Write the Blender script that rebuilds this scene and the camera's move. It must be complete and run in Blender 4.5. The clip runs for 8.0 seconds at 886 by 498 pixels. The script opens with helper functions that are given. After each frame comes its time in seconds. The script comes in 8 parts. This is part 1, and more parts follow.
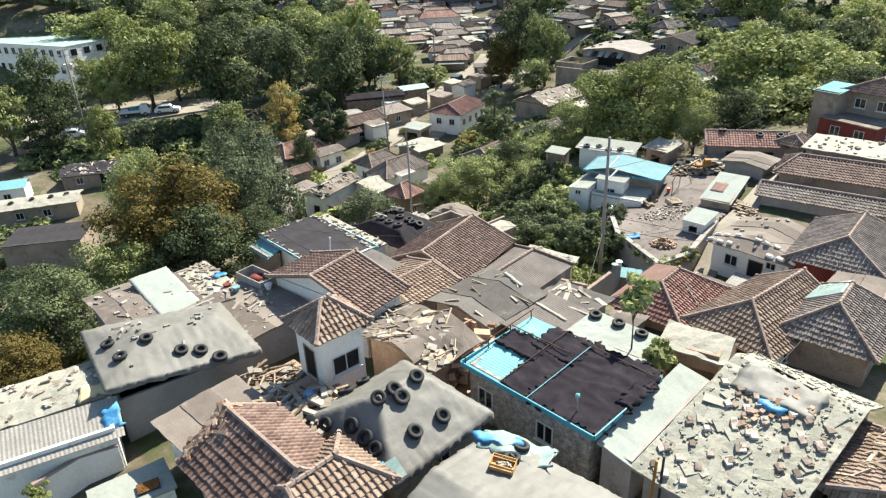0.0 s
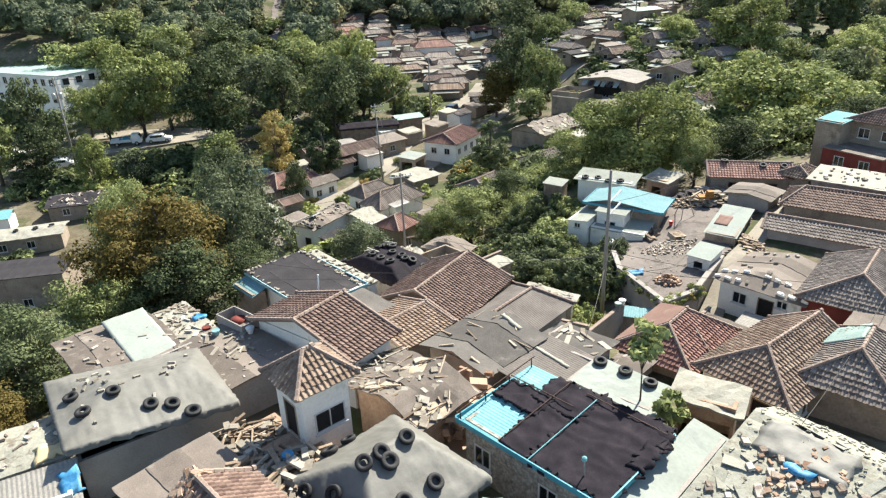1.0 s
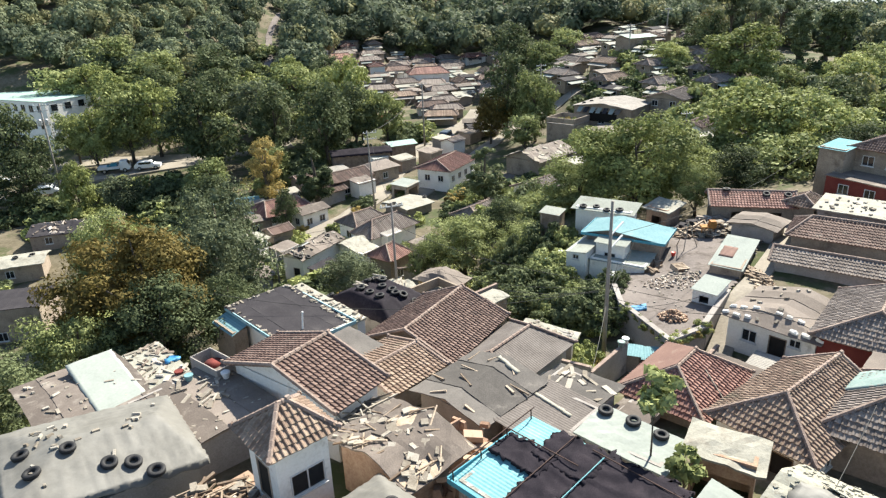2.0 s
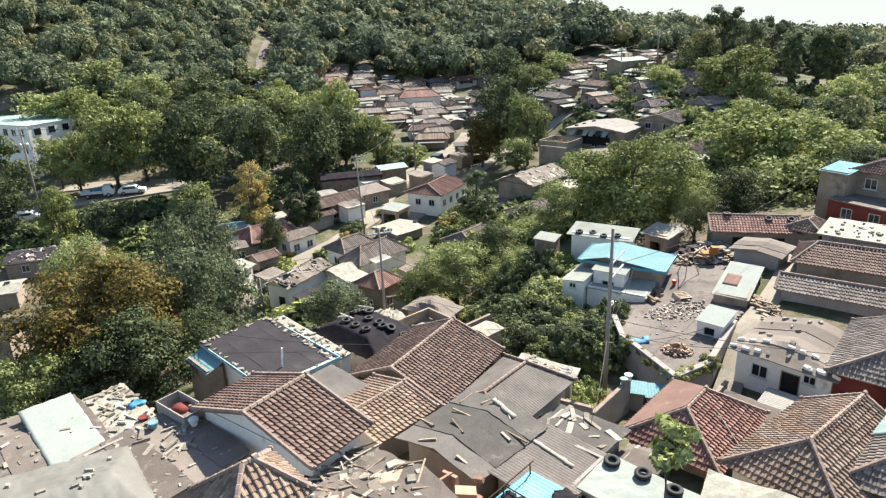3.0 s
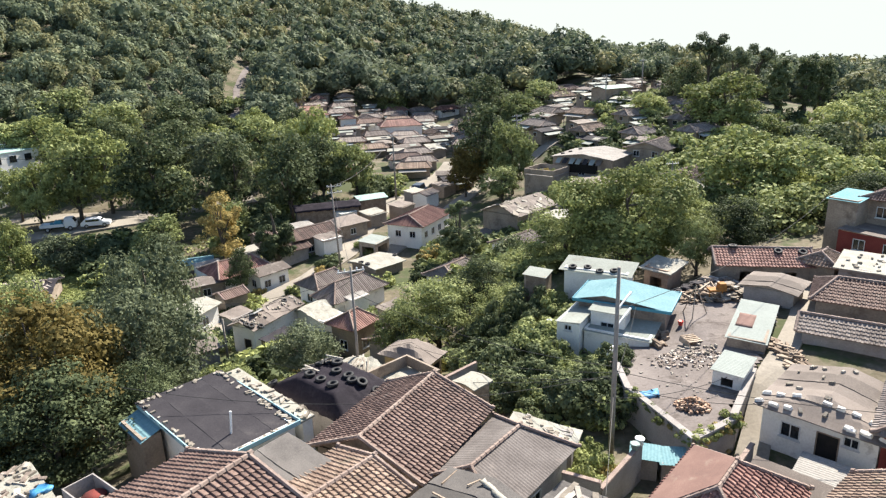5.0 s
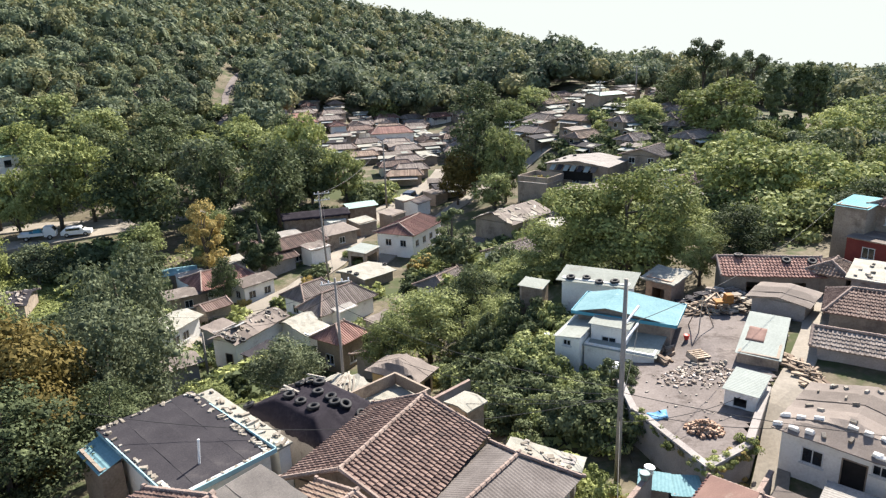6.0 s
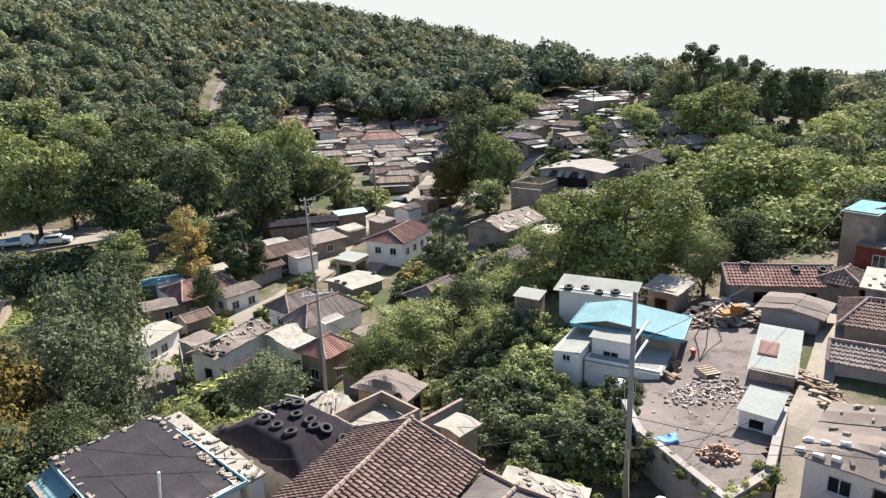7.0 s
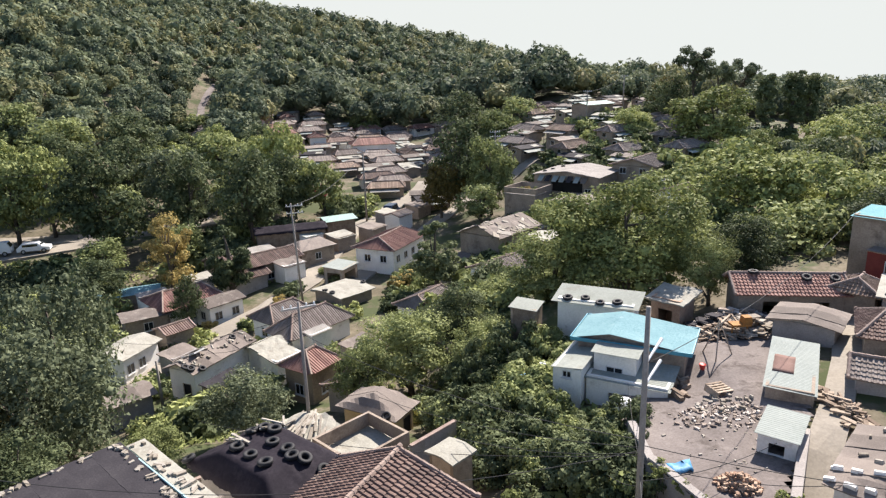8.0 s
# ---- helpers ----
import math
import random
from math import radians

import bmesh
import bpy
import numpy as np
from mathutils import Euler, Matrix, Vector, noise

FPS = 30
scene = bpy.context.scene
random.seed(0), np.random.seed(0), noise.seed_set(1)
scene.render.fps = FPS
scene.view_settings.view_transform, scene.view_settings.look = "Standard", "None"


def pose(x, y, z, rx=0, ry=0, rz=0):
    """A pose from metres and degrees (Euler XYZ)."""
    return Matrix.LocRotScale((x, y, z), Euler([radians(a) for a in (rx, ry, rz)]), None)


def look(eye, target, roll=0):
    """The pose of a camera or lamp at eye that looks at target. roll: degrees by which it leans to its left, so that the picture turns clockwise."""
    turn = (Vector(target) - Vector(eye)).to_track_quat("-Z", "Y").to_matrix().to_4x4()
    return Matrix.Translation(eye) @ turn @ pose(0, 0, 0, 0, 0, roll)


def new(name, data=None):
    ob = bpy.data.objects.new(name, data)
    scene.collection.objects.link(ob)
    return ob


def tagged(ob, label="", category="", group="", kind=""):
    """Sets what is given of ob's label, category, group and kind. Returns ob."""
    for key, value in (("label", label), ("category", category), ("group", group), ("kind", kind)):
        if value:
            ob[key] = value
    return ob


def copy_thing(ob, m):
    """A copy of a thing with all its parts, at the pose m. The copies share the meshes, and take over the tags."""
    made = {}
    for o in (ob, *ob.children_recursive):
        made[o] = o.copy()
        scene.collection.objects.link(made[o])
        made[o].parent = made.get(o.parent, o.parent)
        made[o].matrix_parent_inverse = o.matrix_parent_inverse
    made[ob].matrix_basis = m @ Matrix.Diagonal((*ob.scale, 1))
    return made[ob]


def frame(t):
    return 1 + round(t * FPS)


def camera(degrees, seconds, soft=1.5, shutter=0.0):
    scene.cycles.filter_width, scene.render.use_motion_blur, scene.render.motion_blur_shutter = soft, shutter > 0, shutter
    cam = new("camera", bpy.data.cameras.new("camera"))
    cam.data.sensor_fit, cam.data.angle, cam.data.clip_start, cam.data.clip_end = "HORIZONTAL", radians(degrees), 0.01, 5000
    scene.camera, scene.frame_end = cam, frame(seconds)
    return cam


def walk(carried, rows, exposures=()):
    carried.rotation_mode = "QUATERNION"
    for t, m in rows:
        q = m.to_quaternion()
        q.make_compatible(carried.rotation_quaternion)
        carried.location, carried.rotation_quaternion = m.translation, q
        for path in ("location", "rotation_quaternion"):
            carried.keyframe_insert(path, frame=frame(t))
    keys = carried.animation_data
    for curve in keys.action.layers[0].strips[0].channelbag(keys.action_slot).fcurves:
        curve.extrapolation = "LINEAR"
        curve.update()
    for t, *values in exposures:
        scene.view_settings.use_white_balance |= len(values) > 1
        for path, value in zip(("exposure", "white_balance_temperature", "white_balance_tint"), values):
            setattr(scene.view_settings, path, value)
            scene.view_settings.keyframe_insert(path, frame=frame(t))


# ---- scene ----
cam = camera(67.6, 8.0, 1.3)
PATH = [
    (0, (0.678, -0.384, 18.734), (0.602, 1.412, 17.857), -2.5),
    (0.5, (0.72, 0.666, 18.588), (0.65, 2.48, 17.749), -2.5),
    (1, (0.743, 1.732, 18.45), (0.681, 3.562, 17.646), -2.4),
    (1.5, (0.787, 2.843, 18.279), (0.733, 4.688, 17.51), -2.3),
    (3, (0.932, 6.331, 17.627), (0.914, 8.215, 16.955), -2.2),
    (3.5, (1.006, 7.519, 17.394), (1.001, 9.412, 16.749), -2.2),
    (4, (1.05, 8.747, 17.127), (1.059, 10.647, 16.504), -2.1),
    (4.5, (1.111, 9.998, 16.825), (1.133, 11.904, 16.221), -2.1),
    (6, (1.313, 13.76, 15.794), (1.372, 15.677, 15.23), -2.0),
    (6.5, (1.399, 15.041, 15.454), (1.47, 16.962, 14.9), -1.9),
    (7, (1.498, 16.309, 15.117), (1.582, 18.232, 14.574), -1.9),
    (7.5, (1.605, 17.563, 14.818), (1.701, 19.488, 14.284), -1.9),
    (8, (1.678, 18.808, 14.562), (1.786, 20.734, 14.036), -1.9),
]
walk(cam, [(t, look(eye, target, roll)) for t, eye, target, roll in PATH], [(0.0, 1.74, 6450, 5), (4.0, 1.76, 6400, 9), (6.0, 1.74, 6350, 12), (8.0, 1.56, 6350, 15)])


# ---- terrain ----
GX = [-90, -50, -25, -10, 2, 8, 14, 18, 26, 45]
GROWS = {
    -40: [-4, -3, -1, 0.4, 0.4, 0.3, 0.2, 0.1, 0, 1],
    8: [-6, -5, -1, 0.4, 0.4, 0.3, 0.2, 0.1, 0, 0.5],
    20: [-8, -6.5, -1.5, 0.4, 0.4, 0.3, 0.1, 0.0, -0.1, 0.2],
    30: [-10, -8.5, -3, -0.3, -0.3, -0.8, -0.8, -0.8, -0.8, -0.5],
    36: [-11, -9.8, -5.3, -1.8, -1.8, -2.6, -2.8, -2.4, -2.0, -0.8],
    40: [-11.5, -10.5, -6.5, -2.6, -2.6, -3.0, -2.7, -1.7, -1.2, -0.6],
    43: [-11.8, -11, -7.4, -3.6, -3.5, -3.1, -2.3, -0.95, -0.85, -0.6],
    50: [-12.5, -11.8, -9.2, -5.8, -5.6, -2.9, -2.4, -1.0, -0.6, -0.5],
    65: [-13, -12.3, -10.8, -9.6, -8.4, -5.2, -3.0, -2.6, -1.4, -0.8],
    90: [-11.5, -11.4, -10.8, -9.5, -9.5, -8.8, -8, -7.1, -4.5, -1],
    120: [-9, -9, -9.2, -9, -9, -8.4, -7.5, -6.7, -4.5, 0],
    155: [6, -3, -6, -7.4, -7.4, -6.8, -5.6, -4.1, 0, 4],
    200: [16, 4.5, 0, -4.6, -4.8, -4.6, -4, -2.4, 2, 7],
    230: [24, 9, 4, -1, -2, -1.6, -1, 0.6, 5, 9],
}
GY = sorted(GROWS)
RIDGE_X = [-420, -240, -85, -30, 30, 70, 140, 260, 420]
RIDGE_Z = [118, 88, 49, 40, 28, 14, 0, -8, -14]


def smooth(f):
    return f * f * (3 - 2 * f)


# the trodden yard is a level terrace held up by walls
YARD = [Vector(p) for p in ((12.75, 37.1), (15.15, 38.5), (18.2, 42.9), (25.5, 51.8), (21.0, 57.0), (12.0, 51.0), (11.2, 42.0))]


def yard_height(x, y):
    """The yard falls away gently towards the cabins."""
    return -1.1 - 0.16 * max(0.0, 0.77 * (y - 45) - 0.64 * (x - 16))


def in_yard(x, y):
    """How far a place lies inside the yard's edge."""
    return min((b - a).normalized().cross(Vector((x, y)) - a) for a, b in zip(YARD, YARD[1:] + YARD[:1]))


def terrain(x, y):
    """Height of the ground at a place of the plan, with the yard's terrace."""
    z = slope_height(x, y)
    return max(z, yard_height(x, y)) if 11 < x < 26 and 37 < y < 57 and in_yard(x, y) > 0 else z


def slope_height(x, y):
    """Height of the natural slope."""
    cx, cy = min(max(x, GX[0]), GX[-1]), min(max(y, GY[0]), GY[-1])
    i = max(k for k in range(len(GX) - 1) if GX[k] <= cx)
    j = max(k for k in range(len(GY) - 1) if GY[k] <= cy)
    fx, fy = smooth((cx - GX[i]) / (GX[i + 1] - GX[i])), smooth((cy - GY[j]) / (GY[j + 1] - GY[j]))
    a, b = GROWS[GY[j]], GROWS[GY[j + 1]]
    z = (a[i] * (1 - fx) + a[i + 1] * fx) * (1 - fy) + (b[i] * (1 - fx) + b[i + 1] * fx) * fy
    if x > GX[-1]:
        z -= 0.085 * min(x - GX[-1], 120) * smooth(min(max((y - 60) / 60, 0), 1))
    if x < GX[0]:
        z += 0.16 * min(GX[0] - x, 250) * smooth(min(max((y - 110) / 80, 0), 1))
    if y > 205:
        top = float(np.interp(x, RIDGE_X, RIDGE_Z))
        f = smooth(min((y - 205) / 225, 1.0))
        z = z * (1 - f) + top * f
        if y > 430:
            z = z * (1 - smooth(min((y - 430) / 900, 1.0)))
    return z


# ---- light ----
SUN_AZ, SUN_EL = radians(33.0), radians(43.0)
SUN_WAY = Vector((math.sin(SUN_AZ) * math.cos(SUN_EL), math.cos(SUN_AZ) * math.cos(SUN_EL), math.sin(SUN_EL)))
world = bpy.data.worlds.new("sky")
scene.world = world
world.use_nodes = True
sky = world.node_tree.nodes.new("ShaderNodeTexSky")
sky.sky_type, sky.sun_disc = "NISHITA", False
sky.sun_elevation, sky.sun_rotation = SUN_EL, SUN_AZ
sky.air_density, sky.dust_density, sky.ozone_density = 1.0, 0.7, 1.2
world.node_tree.nodes["Background"].inputs["Strength"].default_value = 0.07
world.node_tree.links.new(sky.outputs[0], world.node_tree.nodes["Background"].inputs["Color"])
sun = bpy.data.lights.new("sun", "SUN")
sun.energy, sun.angle, sun.color = 4.3, radians(0.6), (1.0, 0.93, 0.82)
sun_ob = new("sun", sun)
sun_ob.matrix_world = look(SUN_WAY * 300, (0, 0, 0))


# ---- materials ----
def node(nt, kind, **sets):
    n = nt.nodes.new(kind)
    for key, value in sets.items():
        n.inputs[key.replace("_", " ")].default_value = value
    return n


def ramp_of(nt, stops):
    n = nt.nodes.new("ShaderNodeValToRGB")
    while len(n.color_ramp.elements) < len(stops):
        n.color_ramp.elements.new(0.5)
    for e, (p, c) in zip(n.color_ramp.elements, stops):
        e.position, e.color = p, (*c, 1)
    return n


def surface(name, stops, big=0.6, small=14.0, rough=0.85, bump=0.3, metal=0.0, stain=None, stain_at=(0.52, 0.66), stain_size=0.9, spec=0.3, vary=0.0, island=0.0):
    """A worn surface: two scales of noise through a colour ramp, stains of a second colour, fine relief."""
    m = bpy.data.materials.new(name)
    m.use_nodes = True
    nt = m.node_tree
    bsdf = nt.nodes["Principled BSDF"]
    at = nt.nodes.new("ShaderNodeTexCoord")
    n1 = node(nt, "ShaderNodeTexNoise", Scale=big, Detail=6.0, Roughness=0.6)
    n2 = node(nt, "ShaderNodeTexNoise", Scale=small, Detail=4.0, Roughness=0.65)
    for n in (n1, n2):
        nt.links.new(at.outputs["Object"], n.inputs["Vector"])
    mix = node(nt, "ShaderNodeMath")
    mix.operation = "MULTIPLY_ADD"
    mix.inputs[1].default_value = 0.45
    nt.links.new(n2.outputs[0], mix.inputs[0])
    half = node(nt, "ShaderNodeMath")
    half.operation = "MULTIPLY"
    half.inputs[1].default_value = 0.55
    nt.links.new(n1.outputs[0], half.inputs[0])
    nt.links.new(half.outputs[0], mix.inputs[2])
    value = mix.outputs[0]
    for amount, kind, out in ((vary, "ShaderNodeObjectInfo", "Random"), (island, "ShaderNodeNewGeometry", "Random Per Island")):
        if amount:
            info = nt.nodes.new(kind)
            add = node(nt, "ShaderNodeMath")
            add.operation = "MULTIPLY_ADD"
            add.inputs[1].default_value = amount
            nt.links.new(info.outputs[out], add.inputs[0])
            less = node(nt, "ShaderNodeMath")
            less.operation = "SUBTRACT"
            less.inputs[1].default_value = amount / 2
            nt.links.new(value, less.inputs[0])
            nt.links.new(less.outputs[0], add.inputs[2])
            value = add.outputs[0]
    k = len(stops) - 1
    ramp = ramp_of(nt, [(0.32 + 0.36 * i / max(k, 1), c) for i, c in enumerate(stops)])
    nt.links.new(value, ramp.inputs[0])
    colour = ramp.outputs[0]
    if stain:
        n3 = node(nt, "ShaderNodeTexNoise", Scale=stain_size, Detail=8.0, Roughness=0.7)
        nt.links.new(at.outputs["Object"], n3.inputs["Vector"])
        edge = ramp_of(nt, [(stain_at[0], (0, 0, 0)), (stain_at[1], (1, 1, 1))])
        nt.links.new(n3.outputs[0], edge.inputs[0])
        blend = nt.nodes.new("ShaderNodeMix")
        blend.data_type = "RGBA"
        nt.links.new(edge.outputs[0], blend.inputs[0])
        nt.links.new(colour, blend.inputs[6])
        blend.inputs[7].default_value = (*stain, 1)
        colour = blend.outputs[2]
    nt.links.new(colour, bsdf.inputs["Base Color"])
    bsdf.inputs["Roughness"].default_value, bsdf.inputs["Metallic"].default_value = rough, metal
    bsdf.inputs["Specular IOR Level"].default_value = spec
    if bump:
        b = node(nt, "ShaderNodeBump", Strength=bump, Distance=0.03)
        nt.links.new(n2.outputs[0], b.inputs["Height"])
        nt.links.new(b.outputs[0], bsdf.inputs["Normal"])
    return m


def leafy(name, stops, big=0.45, vary=0.35, island=0.28, through_share=0.24):
    """Leaves: colour by tree, by clump and by leaf, some light passing through."""
    m = bpy.data.materials.new(name)
    m.use_nodes = True
    nt = m.node_tree
    nt.nodes.remove(nt.nodes["Principled BSDF"])
    out = nt.nodes["Material Output"]
    geo, info = nt.nodes.new("ShaderNodeNewGeometry"), nt.nodes.new("ShaderNodeObjectInfo")
    n1 = node(nt, "ShaderNodeTexNoise", Scale=big, Detail=3.0)
    nt.links.new(geo.outputs["Position"], n1.inputs["Vector"])
    a = node(nt, "ShaderNodeMath")
    a.operation = "MULTIPLY_ADD"
    a.inputs[1].default_value = island
    nt.links.new(geo.outputs["Random Per Island"], a.inputs[0])
    nt.links.new(n1.outputs[0], a.inputs[2])
    b = node(nt, "ShaderNodeMath")
    b.operation = "MULTIPLY_ADD"
    b.inputs[1].default_value = vary
    nt.links.new(info.outputs["Random"], b.inputs[0])
    nt.links.new(a.outputs[0], b.inputs[2])
    k = len(stops) - 1
    lo, hi = 0.35, 0.65 + (island + vary) * 0.85
    ramp = ramp_of(nt, [((lo + (hi - lo) * i / k) / 1.6, c) for i, c in enumerate(stops)])
    sc = node(nt, "ShaderNodeMath")
    sc.operation = "DIVIDE"
    sc.inputs[1].default_value = 1.6
    nt.links.new(b.outputs[0], sc.inputs[0])
    nt.links.new(sc.outputs[0], ramp.inputs[0])
    d, t = nt.nodes.new("ShaderNodeBsdfPrincipled"), nt.nodes.new("ShaderNodeBsdfTranslucent")
    d.inputs["Roughness"].default_value = 0.75
    d.inputs["Specular IOR Level"].default_value = 0.1
    nt.links.new(ramp.outputs[0], d.inputs["Base Color"])
    nt.links.new(ramp.outputs[0], t.inputs["Color"])
    mix = nt.nodes.new("ShaderNodeMixShader")
    mix.inputs[0].default_value = through_share
    nt.links.new(d.outputs[0], mix.inputs[1])
    nt.links.new(t.outputs[0], mix.inputs[2])
    nt.links.new(mix.outputs[0], out.inputs["Surface"])
    return m


